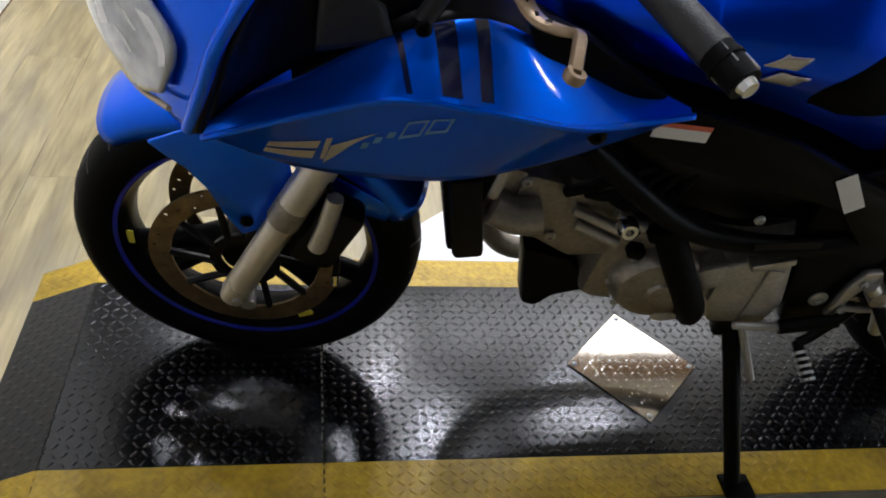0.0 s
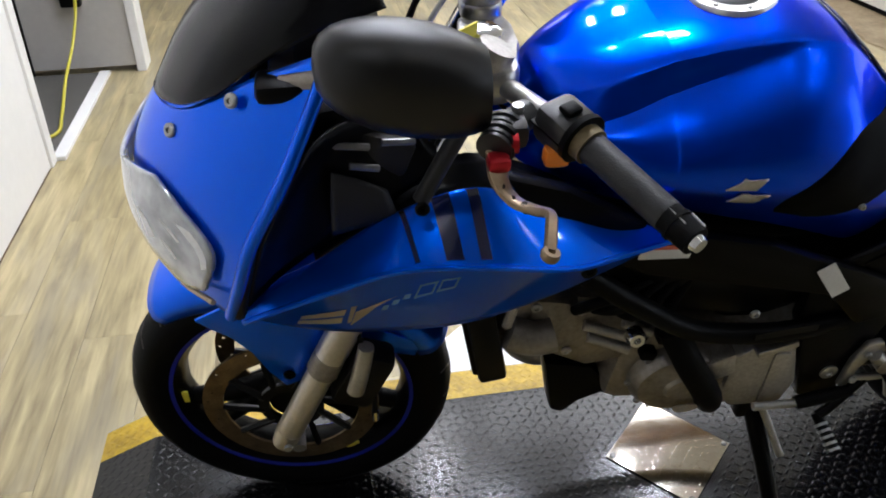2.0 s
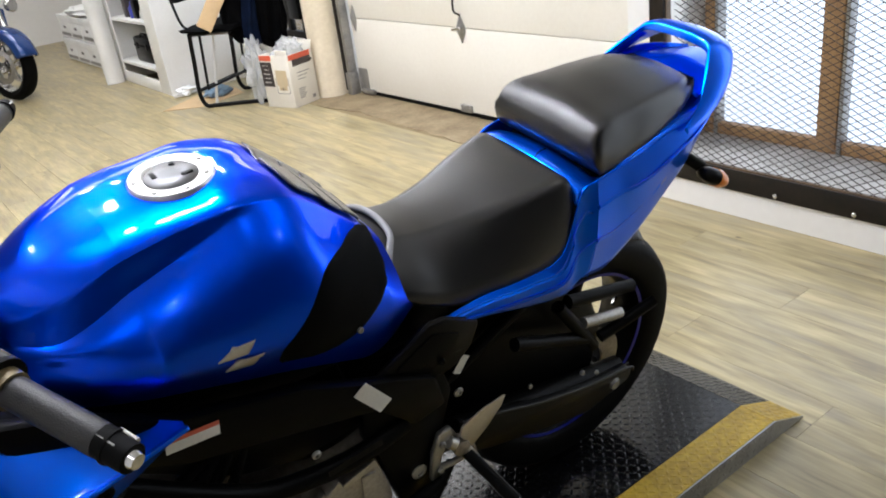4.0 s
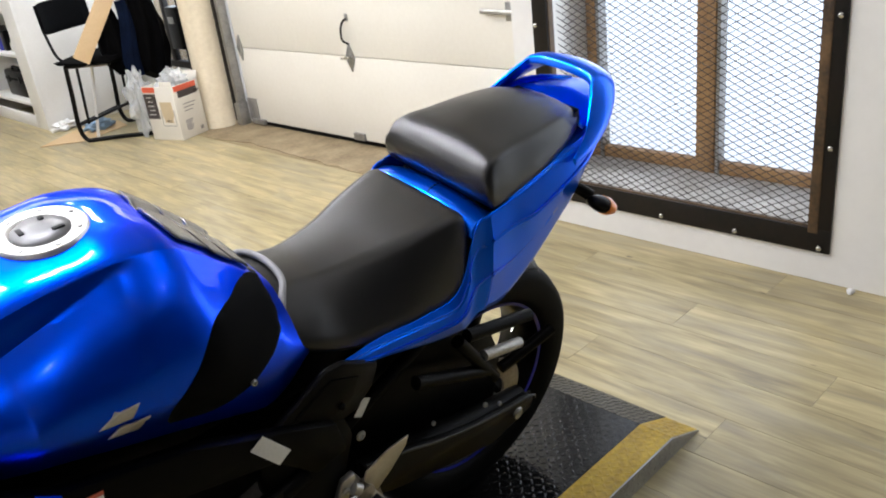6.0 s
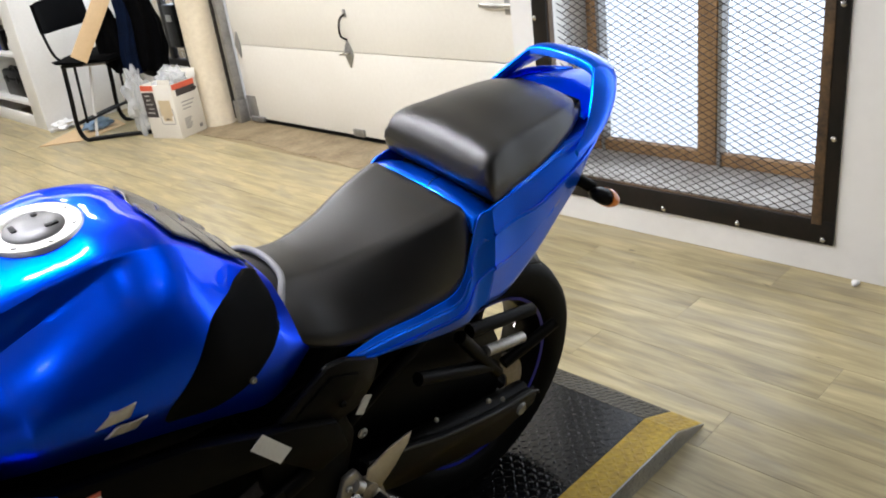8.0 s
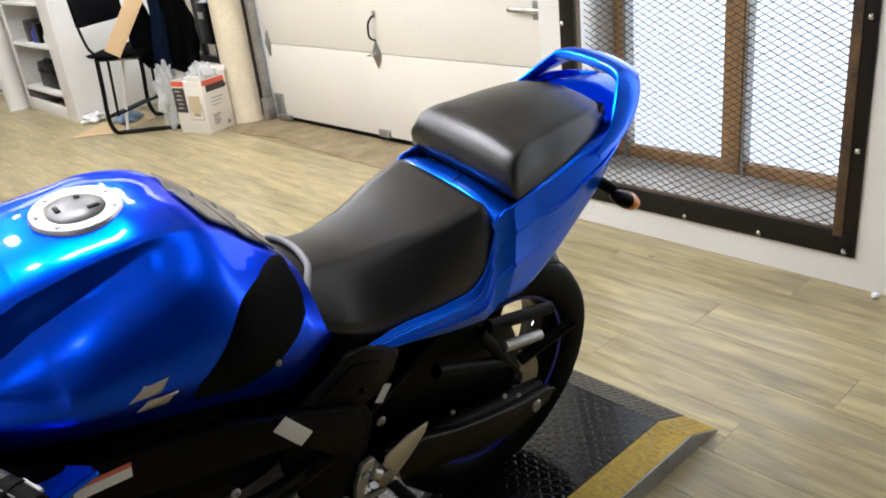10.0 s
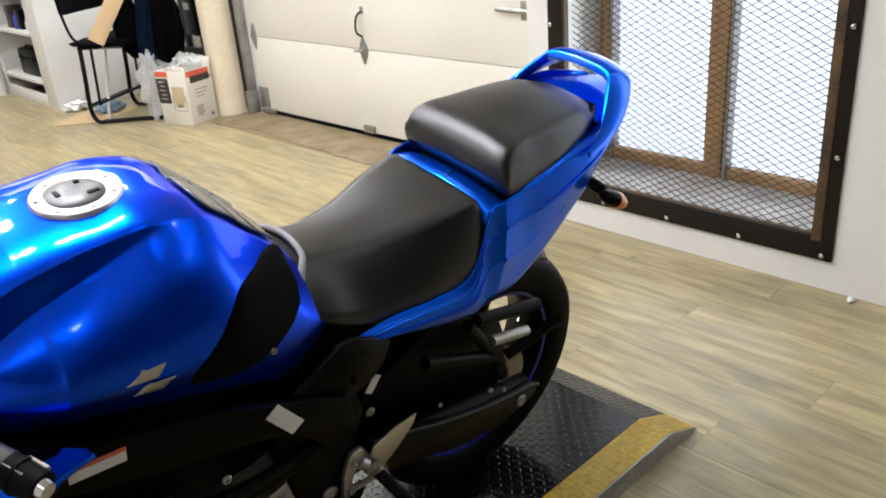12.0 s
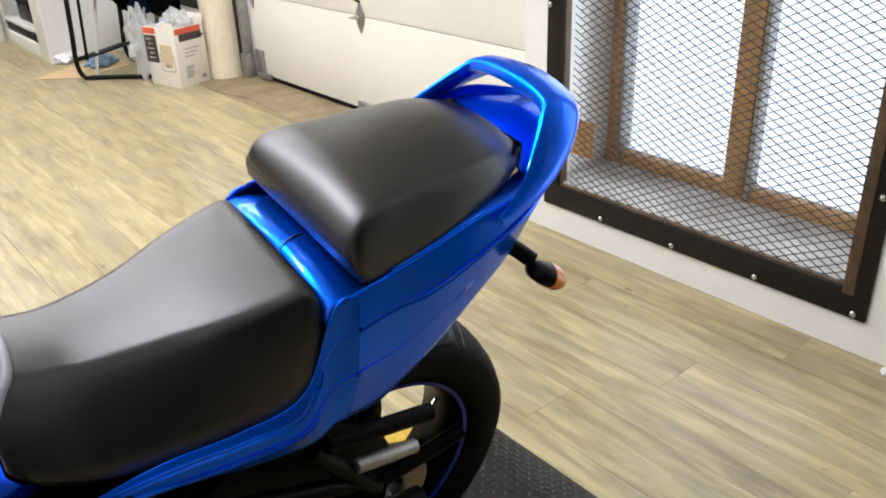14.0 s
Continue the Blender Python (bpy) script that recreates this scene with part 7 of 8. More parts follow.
def carton():
    m = Matrix.Translation((2.908, 5.398, 0.0)) @ Matrix(((0.952, -0.300, 0, 0), (0.306, 0.954, 0, 0), (0, 0, 1, 0), (0, 0, 0, 1)))
    c = empty("appliance_carton", m)
    L, W, H, t = 0.250, 0.283, 0.375, 0.005
    for lo, hi in (((0, 0, 0), (L, t, H)), ((0, W - t, 0), (L, W, H)), ((0, t, 0), (t, W - t, H)), ((L - t, t, 0), (L, W - t, H)), ((t, t, 0), (L - t, W - t, t))):
        part("panel", newbox(lo, hi, 0.0015), M_CARTON, c)
    part("flap", newbox((0, 0, 0), (t, 0.11, 0.035), 0.0015, Matrix.Translation((0.0, 0.0, H)) @ Matrix.Rotation(radians(4), 4, "Y")), M_CARTON, c, "raised carton flap")
    part("flap", newbox((0, 0, 0), (t, W, 0.06), 0.0015, Matrix.Translation((L - t, 0, H)) @ Matrix.Rotation(radians(14), 4, "Y")), M_CARTON, c, "raised carton flap")
    # printed areas, 1 mm proud
    def print_on(face, u0, u1, z0, z1, mat, name="print"):
        if face == "side":
            bm = newbox((-0.001, u0, z0), (0.0, u1, z1))
        else:
            bm = newbox((u0, -0.001, z0), (u1, 0.0, z1))
        return part(name, bm, mat, c, smooth=0)
    print_on("side", 0.165, 0.283, 0.335, 0.372, M_CARTON_RED, "red_band")
    print_on("end", 0.012, 0.225, 0.335, 0.372, M_CARTON_RED, "red_band")
    print_on("end", 0.040, 0.225, 0.288, 0.335, M_CARTON_DARK, "dark_band")
    print_on("side", 0.170, 0.283, 0.150, 0.325, M_CARTON_DARK, "dark_band")
    print_on("side", 0.035, 0.145, 0.160, 0.270, M_CARTON_TAN, "tan_picture")
    print_on("side", 0.050, 0.130, 0.125, 0.160, M_CARTON_TAN, "tan_picture")
    for y0, y1, z0, z1 in ((0.026, 0.031, 0.105, 0.215), (0.150, 0.155, 0.105, 0.215), (0.031, 0.150, 0.100, 0.105)):
        print_on("side", y0, y1, z0, z1, M_PRINT, "grey_line")
    print_on("side", 0.070, 0.110, 0.128, 0.145, M_CARTON_DARK, "dark_label")
    for k in range(5):
        print_on("side", 0.200, 0.262 - 0.012 * (k % 2), 0.296 - 0.030 * k, 0.306 - 0.030 * k, M_WHITE_STICKER, "pale_line")
    for k in range(3):
        print_on("end", 0.070, 0.190 - 0.02 * k, 0.235 - 0.024 * k, 0.241 - 0.024 * k, M_PRINT, "grey_line")
    for k in range(6):
        print_on("end", 0.060, 0.130 - 0.010 * (k % 3), 0.120 - 0.013 * k, 0.127 - 0.013 * k, M_PRINT, "grey_line")
    print_on("end", 0.185, 0.215, 0.030, 0.055, M_PRINT, "grey_block")
    print_on("end", 0.190, 0.240, 0.300, 0.312, M_FRAME, "hand_slot")
    return tagged(c, "open white appliance carton printed in red and brown", "carton")


carton()


def lumpy(name, centre, size, mat, seed, rough=0.18, n=28, fold=6.0, drop=0.0):
    """A soft crumpled form."""
    bm = bmesh.new()
    bmesh.ops.create_uvsphere(bm, u_segments=n, v_segments=n // 2 + 2, radius=1.0)
    for v in bm.verts:
        p = v.co.copy()
        k = noise.noise(p * 2.2 + Vector((seed, 0, 0))) * rough + noise.noise(Vector((p.x * fold, p.y * fold, p.z * 1.4 + seed))) * rough * 0.6
        q = p * (1.0 + k)
        v.co = Vector(centre) + Vector((q.x * size[0], q.y * size[1], q.z * size[2] - (drop * (1 - p.z) if p.z < 0 else 0)))
    return bm


film = part("plastic_film", lumpy("plastic_film", (2.86, 5.82, 0.24), (0.085, 0.085, 0.21), M_FILM, 3.1, 0.55, 36, 5.0), M_FILM, None, smooth=25)
tagged(film, "crumpled clear plastic film hanging beside the carton", "plastic film")
film2 = part("plastic_film", lumpy("plastic_film", (3.01, 5.56, 0.375), (0.10, 0.11, 0.085), M_FILM, 8.7, 0.5, 34, 5.0), M_FILM, None, smooth=25)
tagged(film2, "crumpled clear plastic film stuffed into the carton", "plastic film")


def stool():
    st = empty("tall_stool", pose(2.513, 6.16, 0))
    a, b = Vector((0, 0, 0)), Vector((0.44, 0.29, 0))
    d = Vector((0.37, -0.377, 0)).normalized()
    r = 0.016
    for base, length in ((a, 0.55), (b, 0.46)):
        bar("leg", [base + Vector((0.022, -0.007, 0.535)), base + Vector((0.010, -0.003, 0.32)), base + Vector((-0.003, 0, 0.12)), base + d * 0.03 + Vector((0, 0, 0.022)), base + d * 0.11 + Vector((0, 0, r)), base + d * length * 0.6 + Vector((0.012, 0.012, r)), base + d * length + Vector((0, 0, r))], r, M_BLACKTUBE, st)
        bar("side_rail", [base + Vector((0.022, -0.007, 0.535)), base + d * 0.05 + Vector((0, 0, 0.548)), base + d * 0.34 + Vector((0, 0, 0.540))], 0.014, M_BLACKTUBE, st)
        bar("brace", [base + Vector((0.088, -0.034, 0.535)), base + Vector((0.062, -0.030, 0.130))], 0.010, M_BLACKTUBE, st)
    bar("foot_rail", [a + Vector((-0.003, 0, 0.135)), b + Vector((-0.003, 0, 0.135))], 0.014, M_BLACKTUBE, st)
    bar("foot_rail", [a + Vector((0.062, -0.03, 0.145)), b + Vector((0.062, -0.03, 0.145))], 0.012, M_BLACKTUBE, st)
    m = Matrix.Rotation(math.atan2(b.y, b.x), 4, "Z")
    pad = bmesh.new()
    loops = []
    for k in range(11):
        q = k / 10
        x = -0.035 + 0.56 * q
        pinch = 0.020 * (2 * q - 1) ** 4
        loops.append([Vector((x, y, z)) for y, z in ((0.03, 0.570 + pinch), (0.0, 0.602 - pinch), (-0.18, 0.592 - pinch), (-0.33, 0.604 - pinch), (-0.385, 0.592 - pinch), (-0.395, 0.565), (-0.375, 0.540 + pinch), (-0.18, 0.548 + pinch), (0.0, 0.548 + pinch))])
    rings(pad, loops)
    pad.transform(m)
    part("seat", pad, M_FABRIC, st, "black padded seat", 50)
    part("seat_pan", newbox((0.02, -0.33, 0.534), (0.46, -0.04, 0.547), 0.004, m), M_ALLOY, st, "pale metal pan under the seat")
    panel = bmesh.new()
    loops = []
    for k in range(13):
        q = k / 12
        x = -0.030 + 0.55 * q
        bow = 0.045 * (1 - (2 * q - 1) ** 2)
        drop = 0.018 * (2 * q - 1) ** 6
        loops.append([Vector((x, 0.030 + bow + lean, z)) for lean, z in ((0.0, 0.772 + drop), (-0.012, 0.785), (0.004, 0.975), (0.016, 0.992 - drop), (0.030, 0.978), (0.016, 0.785))])
    rings(panel, loops)
    panel.transform(m)
    part("backrest", panel, M_FABRIC, st, "black curved backrest panel", 50)
    for x, s in ((-0.024, 1), (0.514, -1)):
        bar("back_post", [m @ Vector((x + s * 0.055, -0.01, 0.585)), m @ Vector((x + s * 0.020, 0.0, 0.615)), m @ Vector((x + s * 0.004, 0.015, 0.680)), m @ Vector((x, 0.040, 0.820))], 0.010, M_BLACKTUBE, st)
    return tagged(st, "tall black stool with a bent tube frame", "stool")


stool()
coat = bmesh.new()
loops = []
for k in range(16):
    q = k / 15
    z = 0.99 - 0.60 * q
    wide = 0.075 + 0.075 * min(1, q * 2.4) - 0.03 * max(0, q - 0.6)
    cx, cy = 3.055 + 0.02 * math.sin(q * 3), 5.95
    loops.append([Vector((cx + (wide + 0.016 * math.sin(5 * t + q * 4) + 0.02 * noise.noise(Vector((t * 2, q * 5, 4.0)))) * math.cos(t), cy + (wide * 0.6 + 0.02 * math.sin(7 * t + q * 3)) * math.sin(t), z + 0.015 * math.sin(3 * t) + (0.10 * math.cos(t) * -1 if k == 15 else 0))) for t in (2 * math.pi * j / 40 for j in range(40))])
rings(coat, loops)
tagged(part("jacket", coat, M_FABRIC, None, smooth=60), "black jacket draped over the stool's back", "jacket")
navy = bmesh.new()
loops = []
for k in range(12):
    q = k / 11
    loops.append([Vector((2.925 - 0.01 * q + 0.012 * math.sin(6 * q) + (0.034 + 0.022 * q + 0.012 * math.sin(4 * t + 5 * q)) * math.cos(t), 5.885 + (0.030 + 0.015 * q + 0.008 * math.sin(5 * t + 7 * q)) * math.sin(t), 0.94 - 0.52 * q)) for t in (2 * math.pi * j / 28 for j in range(28))])
rings(navy, loops)
tagged(part("jacket", navy, M_NAVY, None, smooth=60), "navy jacket hanging in front of the black one", "jacket")
sleeve = lumpy("jacket_sleeve", (2.825, 5.96, 0.715), (0.088, 0.06, 0.215), M_FABRIC, 4.4, 0.30, 40, 4.0, 0.03)
tagged(part("jacket_sleeve", sleeve, M_FABRIC, None, smooth=60), "black sleeve bunched over the stool seat", "jacket sleeve")
board_m = Matrix.Translation((2.56, 5.90, 0.60)) @ Matrix.Rotation(radians(37), 4, "Y") @ Matrix.Rotation(radians(-20), 4, "Z")
board = empty("cardboard_profile", board_m)
part("wide_flange", newbox((-0.055, -0.004, 0.0), (0.055, 0.004, 0.78), 0.001), M_CARD, board)
part("narrow_flange", newbox((0.047, 0.004, 0.0), (0.055, 0.055, 0.78), 0.001), M_CARD, board)
tagged(board, "long tan cardboard angle leaning on the stool", "cardboard")
pole = newtube([(2.64, 6.20, 0.004), (2.73, 6.16, 0.56)], 0.011, 12)
tagged(part("white_pole", pole, M_TRIM, None), "thin white pole leaning under the stool", "pole")
sheet_m = Matrix.Translation((2.62, 6.42, 0.002))
flat = plate([(-0.34, -0.02), (-0.10, -0.22), (0.30, -0.10), (0.34, 0.14), (0.08, 0.26)], 0.003, sheet_m)
tagged(part("cardboard_sheet", flat, M_CARD, None, smooth=0), "flat tan cardboard sheet lying on the floor", "cardboard")
tagged(part("blue_cloth", lumpy("blue_cloth", (2.74, 6.42, 0.045), (0.10, 0.06, 0.05), M_BLUECLOTH, 5.0, 0.5), M_BLUECLOTH, None, smooth=30), "crumpled pale blue cloth on the cardboard", "cloth")
tagged(part("plaster_crumb", lumpy("plaster_crumb", (2.995, 0.985, 0.009), (0.016, 0.012, 0.010), M_PAPER, 9.0, 0.4, 14), M_PAPER, None, smooth=30), "small pale crumb of plaster at the foot of the wall", "debris")
tagged(part("crumpled_paper", lumpy("crumpled_paper", (2.63, 6.78, 0.03), (0.10, 0.06, 0.035), M_PAPER, 6.0, 0.6), M_PAPER, None, smooth=20), "crumpled white paper beside the shelf foot", "paper")


def shelf_unit():
    u = empty("shelf_unit", pose(2.55, 6.88, 0))
    D, Wd = 0.82, 1.28
    part("side_panel", newbox((0, 0, 0), (D, 0.03, 1.9), 0.002), M_TRIM, u)
    part("side_panel", newbox((0, Wd - 0.03, 0), (D, Wd, 1.9), 0.002), M_TRIM, u)
    part("stile", newbox((-0.018, 0.0, 0), (0.0, 0.23, 1.9), 0.002), M_TRIM, u)
    part("stile", newbox((-0.018, Wd - 0.12, 0), (0.0, Wd, 1.9), 0.002), M_TRIM, u)
    part("plinth", newbox((-0.018, 0.23, 0), (0.0, Wd - 0.12, 0.10), 0.002), M_TRIM, u)
    part("back_panel", newbox((D - 0.02, 0.03, 0), (D, Wd - 0.03, 1.9), 0.002), M_TRIM, u)
    for z in (0.175, 0.56, 0.90, 1.25):
        part("shelf_board", newbox((-0.01, 0.03, z), (D - 0.02, Wd - 0.03, z + 0.025), 0.002), M_TRIM, u)
    return tagged(u, "white built-in shelf unit with open bays", "shelf")


shelf_unit()
case = empty("tool_case", pose(2.60, 7.32, 0.20))
part("body", newbox((0, 0, 0), (0.14, 0.46, 0.22), 0.02), M_PLASTIC, case)
part("lid_band", newbox((-0.004, 0.01, 0.14), (0.144, 0.45, 0.155), 0.003), M_RUBBER, case)
part("handle", newtube([(0.03, 0.15, 0.215), (0.03, 0.17, 0.245), (0.03, 0.29, 0.245), (0.03, 0.31, 0.215)], 0.010, 8), M_PLASTIC, case)
for y in (0.10, 0.34):
    part("latch", newbox((-0.008, y, 0.12), (0.0, y + 0.035, 0.175), 0.003), M_PLASTIC, case)
tagged(case, "black plastic tool case standing in the lower bay", "tool case")
for k, (y, w, hh, mat, lab) in enumerate(((7.16, 0.10, 0.20, M_PLASTIC, "black box standing on the middle shelf"), (7.30, 0.05, 0.12, M_PURPLE, "small blue bottle on the middle shelf"), (7.38, 0.04, 0.10, M_WHITE_STICKER, "small white bottle on the middle shelf"),
                                         (7.48, 0.09, 0.16, M_PLASTIC, "black box standing on the middle shelf"), (7.62, 0.06, 0.14, M_PURPLE, "small blue bottle on the middle shelf"), (7.74, 0.08, 0.18, M_CARTON_DARK, "dark box standing on the middle shelf"))):
    if "bottle" in lab:
        ob = part("bottle", lathe(bmesh.new(), [(w / 2, 0), (w / 2, hh * 0.65), (w * 0.2, hh * 0.8), (w * 0.2, hh)], Matrix.Translation((2.62, y, 0.585)), 14), mat, None)
        tagged(ob, lab, "bottle")
    else:
        ob = part("shelf_box", newbox((2.60, y, 0.585), (2.72, y + w, 0.585 + hh), 0.006), mat, None)
        tagged(ob, lab, "box")
roll = lathe(bmesh.new(), [(0.05, 0.0), (0.082, 0.0), (0.082, 1.55), (0.05, 1.55)], Matrix.Translation((2.44, 8.10, 0.0)) @ Matrix.Rotation(radians(-2.5), 4, "X"), 26)
tagged(part("white_roll", roll, M_TRIM, None), "tall white roll standing beside the shelf", "roll")
for k in range(3):
    for z in range(2):
        y0 = 8.98 + 0.44 * k
        cart = empty("storage_carton", pose(2.58, y0, 0.01 + 0.255 * z))
        part("body", newbox((0, 0, 0), (0.32, 0.42, 0.17), 0.004), M_PAPER, cart)
        part("lid", newbox((-0.008, -0.006, 0.17), (0.328, 0.426, 0.245), 0.004), M_PAPER, cart)
        part("grey_print", newbox((-0.0015, 0.02, 0.02), (0.0, 0.40, 0.055)), M_PRINT, cart, smooth=0)
        part("hand_hole", newbox((-0.002, 0.17, 0.10), (0.0, 0.25, 0.125)), M_CARTON_DARK, cart, smooth=0)
        tagged(cart, "white cardboard storage carton with grey print, stacked", "carton", "stacked storage cartons")
tagged(part("dust_cloth", lumpy("dust_cloth", (2.74, 9.5, 0.555), (0.19, 0.50, 0.05), M_PAPER, 2.0, 0.3), M_PAPER, None, smooth=40), "white cloth lying on the stacked cartons", "cloth")
setting("wall_stub", newbox((2.52, 8.62, 0), (3.43, 8.78, CEILING)), M_WALL, "white wall end between shelf and cartons")

# small far window behind the stool: frame, glass, lock box
far_win = empty("window_2", pose(WALL_D + 0.02, 5.92, 0.34))
for lo, hi in (((0.0, 0.0, 0.0), (0.05, 0.05, 1.76)), ((0.0, 0.75, 0.0), (0.05, 0.80, 1.76)), ((0.0, 0.05, 0.0), (0.05, 0.75, 0.05)), ((0.0, 0.05, 1.71), (0.05, 0.75, 1.76)), ((0.0, 0.36, 0.05), (0.045, 0.42, 1.71))):
    part("window_frame", newbox(lo, hi, 0.004), M_BLACKSTEEL, far_win)
gp = part("pane", newbox((0.028, 0.05, 0.05), (0.034, 0.75, 1.71)), M_PANE, far_win, smooth=0)
gp.visible_shadow = False
tagged(far_win, "small bright window with a dark steel frame", "window", kind="structure")
lock = empty("lock_box", pose(3.34, 6.02, 0.58))
part("body", newbox((0, -0.08, -0.07), (0.10, 0.09, 0.24), 0.008), M_PLASTIC, lock)
part("keyhole_plate", newbox((-0.006, -0.03, 0.12), (0.0, 0.05, 0.17), 0.003), M_STEEL, lock)
part("strap", newbox((0.06, -0.02, -0.58), (0.09, 0.01, 0.0), 0.003), M_PLASTIC, lock)
part("strap", newbox((0.06, -0.02, 0.24), (0.09, 0.01, 1.2), 0.003), M_PLASTIC, lock)
tagged(lock, "black lock box on a dark upright bar", "lock box")

# doorway at the left: socket box and hanging cable
sock = part("socket_box", newbox((-0.975, 4.245, 0.335), (-0.885, 4.30, 0.47), 0.008), M_PLASTIC, None)
tagged(sock, "black socket box with a red light on the wall", "socket box")
part("pilot_light", lathe(bmesh.new(), [(0.006, 0.0), (0.006, 0.003), (0.003, 0.005)], Matrix.Translation((-0.905, 4.245, 0.385)) @ AXLE, 10), M_RED, sock)
cable = newtube([(-0.89, 4.26, 0.75), (-0.90, 4.25, 0.40), (-0.925, 4.15, 0.22), (-0.95, 3.95, 0.09), (-0.93, 3.70, 0.02), (-0.92, 3.50, 0.012), (-1.10, 3.40, 0.012)], 0.007, 8)
tagged(part("extension_cable", cable, M_CABLE, None, smooth=60), "yellow extension cable hanging from the socket", "cable")
setting("trim_back_door", newbox((-1.60, 4.292, 0.0), (-1.18, 4.300, CEILING)), M_PLASTIC, "dark panel beside the socket on the cross wall")


# ---- other motorcycles standing in the shop ----
def far_wheel(bike_ob, name, centre, r, half, rim_mat, disc=True):
    m = Matrix.Translation(centre) @ AXLE
    w = part(name, lathe(bmesh.new(), [(r - 0.085, -half * 0.7), (r - 0.085, half * 0.7), (r - 0.10, half * 0.6), (r - 0.10, -half * 0.6)], m, 40, close=True), rim_mat, bike_ob)
    part("tyre", lathe(bmesh.new(), [(r - 0.085, -half * 0.75), (r - 0.05, -half), (r - 0.015, -half * 0.8), (r, 0), (r - 0.015, half * 0.8), (r - 0.05, half), (r - 0.085, half * 0.75)], m, 48, close=True), M_RUBBER, w)
    part("hub", lathe(bmesh.new(), [(0.04, -0.06), (0.05, 0.0), (0.04, 0.06)], m, 20), rim_mat, w)
    for k in range(5):
        a = 2 * math.pi * k / 5
        part("spoke", newtube([m @ Vector((0.035 * math.cos(a), 0.035 * math.sin(a), 0)), m @ Vector(((r - 0.095) * math.cos(a + 0.2), (r - 0.095) * math.sin(a + 0.2), 0))], (0.016, 0.010), 8), rim_mat, w)
    if disc:
        for s in (-0.065, 0.065):
            part("brake_disc", perforated_disc(0.10, 0.15, 0.005, m @ Matrix.Translation((0, 0, s)), 24), M_BRIGHT, w, "", 30)
    return w


def far_sport_bike(m):
    b = empty("parked_motorcycle", m)      # nose towards -x
    far_wheel(b, "front_wheel", (-0.70, 0, 0.295), 0.295, 0.06, M_BRIGHT)
    far_wheel(b, "rear_wheel", (0.70, 0, 0.31), 0.31, 0.085, M_FRAME, False)
    for s in (-1, 1):
        part("fork_leg", newtube([(-0.715, s * 0.10, 0.27), (-0.60, s * 0.10, 0.55), (-0.50, s * 0.10, 0.80)], 0.026, 12, 3), M_FRAME, b)
        part("lower_fairing", sheet([[(-0.62, s * 0.20, 0.72), (-0.30, s * 0.25, 0.74), (0.05, s * 0.22, 0.70)], [(-0.50, s * 0.20, 0.50), (-0.25, s * 0.24, 0.48), (0.10, s * 0.20, 0.50)], [(-0.38, s * 0.12, 0.22), (-0.15, s * 0.16, 0.20), (0.25, s * 0.14, 0.26)]], 4, 4), M_SILVER, b, "silver lower fairing", 50)
        part("fairing_intake", newbox((-0.46, s * 0.22 - 0.02, 0.42), (-0.30, s * 0.22 + 0.02, 0.62), 0.01), M_PLASTIC, b)
        part("reflector", lathe(bmesh.new(), [(0.026, 0), (0.026, 0.006), (0.01, 0.008)], Matrix.Translation((-0.60, s * 0.128, 0.50)) @ Matrix.Rotation(radians(90 if s < 0 else -90), 4, "X"), 16), M_ORANGE, b, "orange reflector")
        part("caliper", newbox((-0.64, s * 0.085 - 0.03, 0.30), (-0.57, s * 0.085 + 0.03, 0.42), 0.012), M_PLASTIC, b)
        part("upper_fairing", sheet([[(-0.80, s * 0.04, 0.80), (-0.62, s * 0.20, 0.78), (-0.35, s * 0.24, 0.76)], [(-0.78, s * 0.05, 0.90), (-0.60, s * 0.20, 0.92), (-0.35, s * 0.20, 0.90)], [(-0.62, s * 0.05, 1.02), (-0.52, s * 0.14, 1.02), (-0.38, s * 0.14, 0.98)]], 4, 4), M_SILVER, b, "silver upper fairing", 50)
        part("mirror", newbox((-0.54, s * 0.36 - 0.07, 1.06), (-0.49, s * 0.36 + 0.07, 1.14), 0.02), M_PLASTIC, b)
        part("mirror_arm", newtube([(-0.62, s * 0.15, 0.98), (-0.54, s * 0.33, 1.08)], 0.010, 8), M_PLASTIC, b)
    fen = []
    for k in range(7):
        a = radians(140 - 105 * k / 6)
        fen.append([Vector((-0.70 + rr * math.cos(a), v, 0.295 + rr * math.sin(a))) for v, rr in ((-0.085, 0.29), (-0.06, 0.32), (0, 0.33), (0.06, 0.32), (0.085, 0.29))])
    solid(part("front_fender", sheet(fen, 3, 3), M_SILVER, b, "silver front fender", 50), 0.003)
    part("engine", newbox((-0.35, -0.17, 0.22), (0.25, 0.17, 0.66), 0.04), M_PLASTIC, b)
    part("fuel_tank", lumpy("fuel_tank", (-0.15, 0, 0.86), (0.30, 0.17, 0.14), M_SILVER, 1.0, 0.02), M_SILVER, b)
    part("seat", newbox((0.12, -0.13, 0.78), (0.55, 0.13, 0.86), 0.03), M_SEAT, b)
    part("tail", newbox((0.45, -0.12, 0.80), (0.95, 0.12, 0.92), 0.04), M_SILVER, b)
    part("headlight", newbox((-0.83, -0.12, 0.80), (-0.76, 0.12, 0.88), 0.02), M_LENS, b)
    part("side_stand", newtube([(0.0, -0.15, 0.28), (0.06, -0.30, 0.0)], 0.013, 8), M_FRAME, b)
    part("swingarm", newbox((0.15, -0.13, 0.28), (0.75, 0.13, 0.34), 0.02), M_FRAME, b)
    return tagged(b, "silver and black sport motorcycle parked on its stand", "motorcycle")


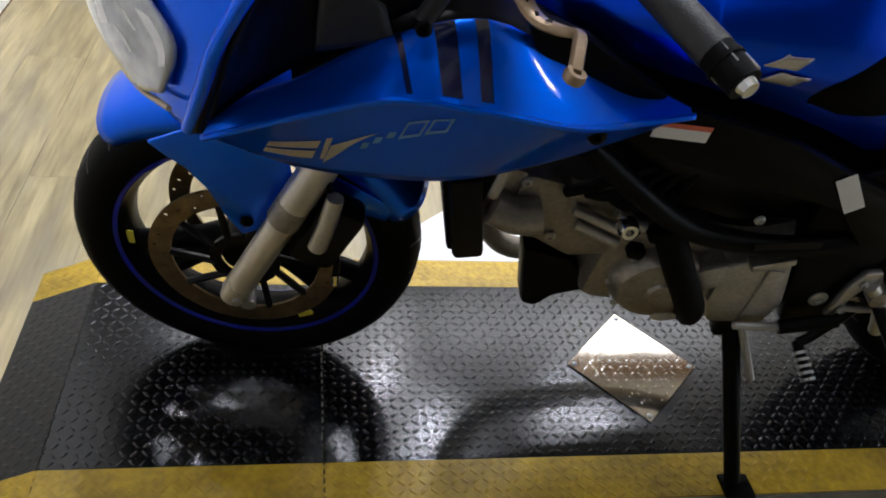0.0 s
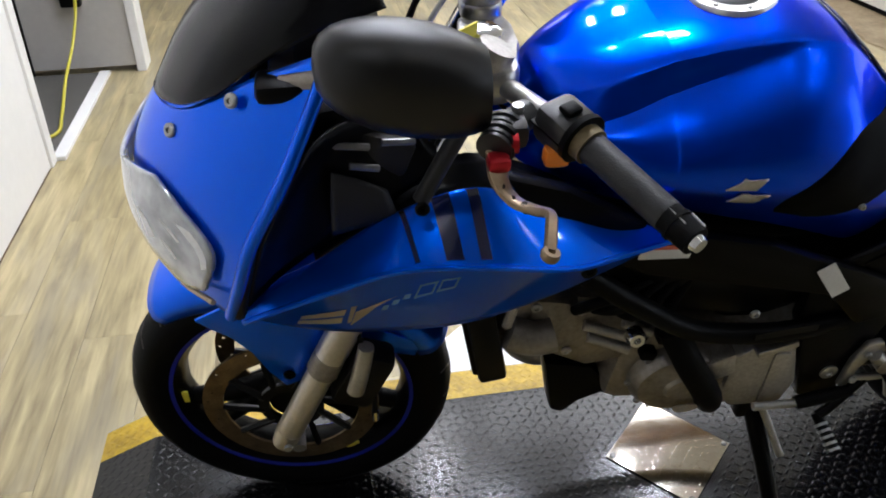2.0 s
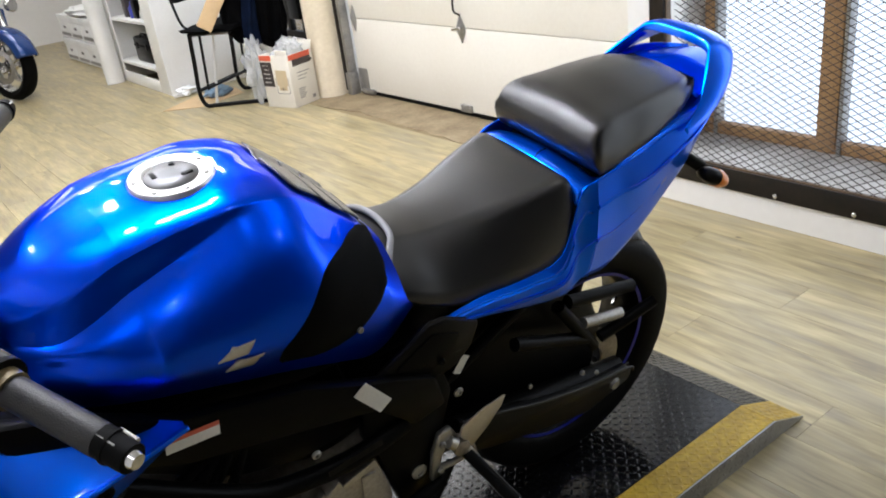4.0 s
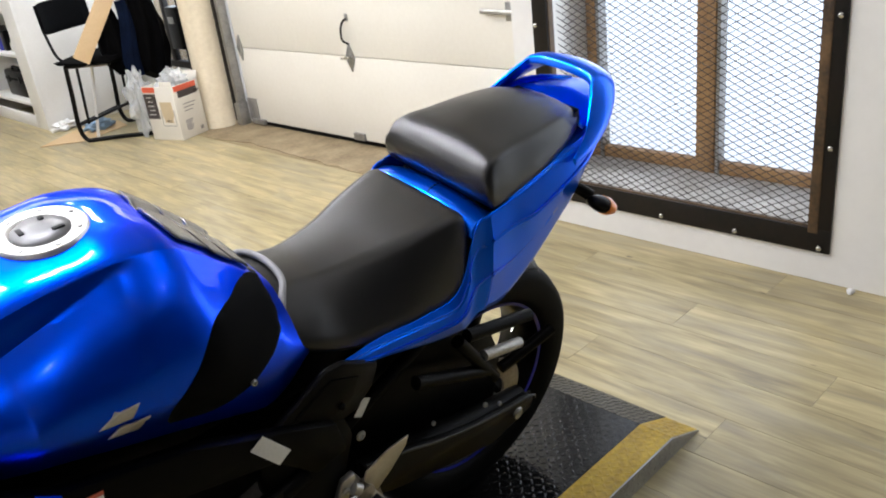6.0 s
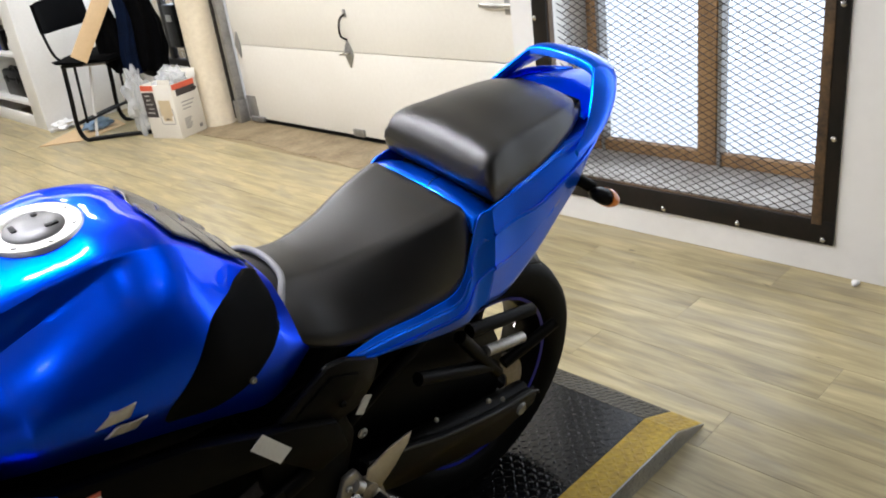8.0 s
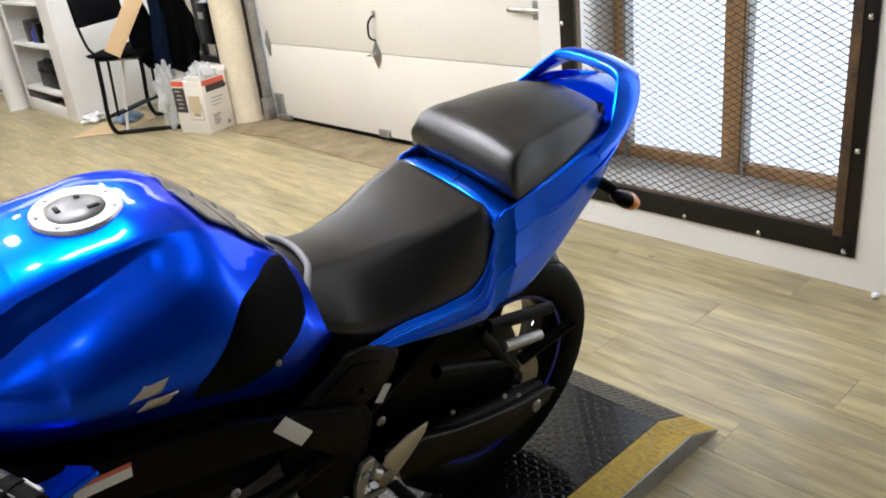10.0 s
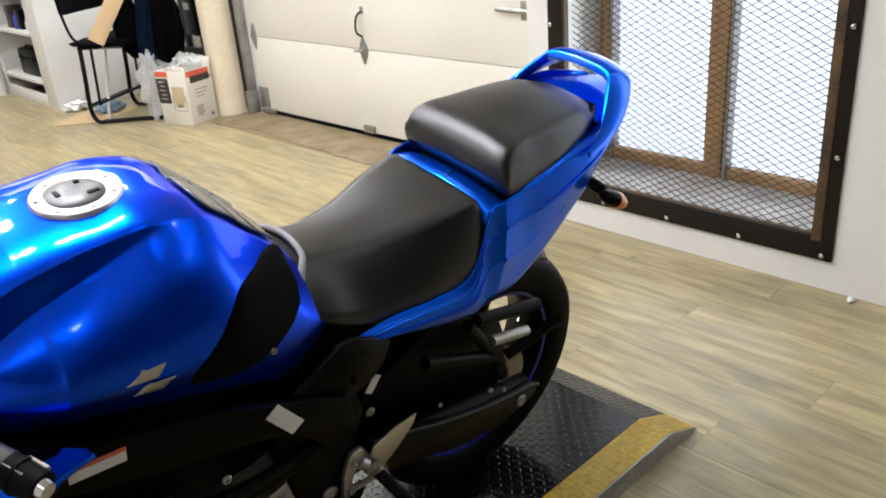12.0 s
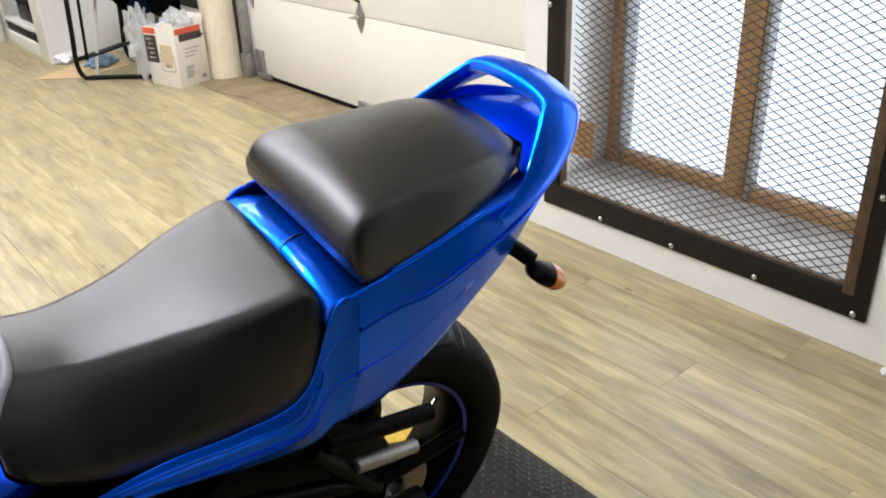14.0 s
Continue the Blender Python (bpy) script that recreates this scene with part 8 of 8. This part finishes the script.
heading = math.degrees(math.atan2(-0.82, 0.57)) + 180
far_sport_bike(Matrix.Translation((0.40, 5.72, 0)) @ Matrix.Rotation(radians(heading), 4, "Z") @ Matrix.Rotation(radians(6), 4, "X") @ Matrix.Translation((0.70, 0, 0)))


def far_cruiser(m):
    b = empty("parked_cruiser", m)      # nose towards -x
    w = far_wheel(b, "front_wheel", (-0.80, 0, 0.305), 0.305, 0.065, M_CHROME)
    far_wheel(b, "rear_wheel", (0.80, 0, 0.305), 0.305, 0.075, M_CHROME, False)
    fen = []
    for k in range(9):
        a = radians(165 - 145 * k / 8)
        fen.append([Vector((-0.80 + rr * math.cos(a), v, 0.305 + rr * math.sin(a))) for v, rr in ((-0.10, 0.25), (-0.095, 0.315), (-0.05, 0.345), (0.05, 0.345), (0.095, 0.315), (0.10, 0.25))])
    solid(part("front_fender", sheet(fen, 3, 3), M_NAVYPAINT, b, "deep blue valanced fender", 50), 0.003)
    for s in (-1, 1):
        part("fork_leg", newtube([(-0.80, s * 0.115, 0.28), (-0.70, s * 0.115, 0.62), (-0.58, s * 0.115, 1.00)], 0.027, 14, 3), M_CHROME, b, "chrome fork leg")
        part("crash_bar", newtube([(-0.42, s * 0.10, 0.62), (-0.45, s * 0.30, 0.60), (-0.45, s * 0.38, 0.50), (-0.45, s * 0.38, 0.34), (-0.43, s * 0.30, 0.24), (-0.40, s * 0.12, 0.22)], 0.017, 12, 5), M_CHROME, b, "chrome crash bar")
        part("floorboard", newbox((-0.36, s * 0.30 - 0.05, 0.26), (-0.02, s * 0.30 + 0.05, 0.29), 0.01), M_FRAME, b)
        part("saddlebag", newbox((0.60, s * 0.30 - 0.10, 0.36), (1.15, s * 0.30 + 0.10, 0.66), 0.05), M_NAVYPAINT, b)
        part("exhaust", newtube([(-0.20, s * 0.20, 0.28), (0.40, s * 0.24, 0.24), (1.10, s * 0.24, 0.26)], 0.045, 14, 3), M_CHROME, b)
        part("leg_fairing", newbox((-0.48, s * 0.26 - 0.06, 0.46), (-0.38, s * 0.26 + 0.06, 0.80), 0.03), M_NAVYPAINT, b)
        part("handlebar", newtube([(-0.52, s * 0.05, 1.02), (-0.48, s * 0.25, 1.10), (-0.35, s * 0.42, 1.06)], 0.014, 10, 3), M_CHROME, b)
    part("headlight", lathe(bmesh.new(), [(0.03, -0.10), (0.09, -0.04), (0.10, 0.02), (0.09, 0.04)], Matrix.Translation((-0.72, 0, 0.86)) @ Matrix.Rotation(radians(-90), 4, "Y"), 26), M_CHROME, b, "chrome headlight")
    for s in (-1, 1):
        part("spot_lamp", lathe(bmesh.new(), [(0.02, -0.07), (0.055, -0.02), (0.06, 0.02), (0.05, 0.03)], Matrix.Translation((-0.72, s * 0.21, 0.82)) @ Matrix.Rotation(radians(-90), 4, "Y"), 20), M_CHROME, b)
    part("engine", newbox((-0.30, -0.17, 0.24), (0.25, 0.17, 0.66), 0.05), M_ALLOY_DARK, b)
    part("fuel_tank", lumpy("fuel_tank", (-0.15, 0, 0.84), (0.33, 0.16, 0.13), M_NAVYPAINT, 1.0, 0.02), M_NAVYPAINT, b)
    part("seat", newbox((0.15, -0.16, 0.66), (0.85, 0.16, 0.76), 0.04), M_SEAT, b)
    part("rear_fender", newbox((0.62, -0.10, 0.52), (1.20, 0.10, 0.66), 0.05), M_NAVYPAINT, b)
    return tagged(b, "dark blue cruiser motorcycle with chrome crash bars", "motorcycle")


heading2 = math.degrees(math.atan2(-0.90, 0.43)) + 180
far_cruiser(Matrix.Translation((1.64, 8.42, 0)) @ Matrix.Rotation(radians(heading2), 4, "Z") @ Matrix.Rotation(radians(5), 4, "X") @ Matrix.Translation((0.80, 0, 0)))

# white sheet on the floor beyond the platform
paper = plate([(0.36, 1.700), (1.30, 1.700), (1.30, 2.12), (0.66, 2.10), (0.40, 1.86)], 0.0016, Matrix.Translation((0, 0, 0.0012)), 0.0)
tagged(part("paper_sheet", paper, M_PAPER, None, smooth=0), "large white paper sheet lying on the floor beside the platform", "paper sheet")
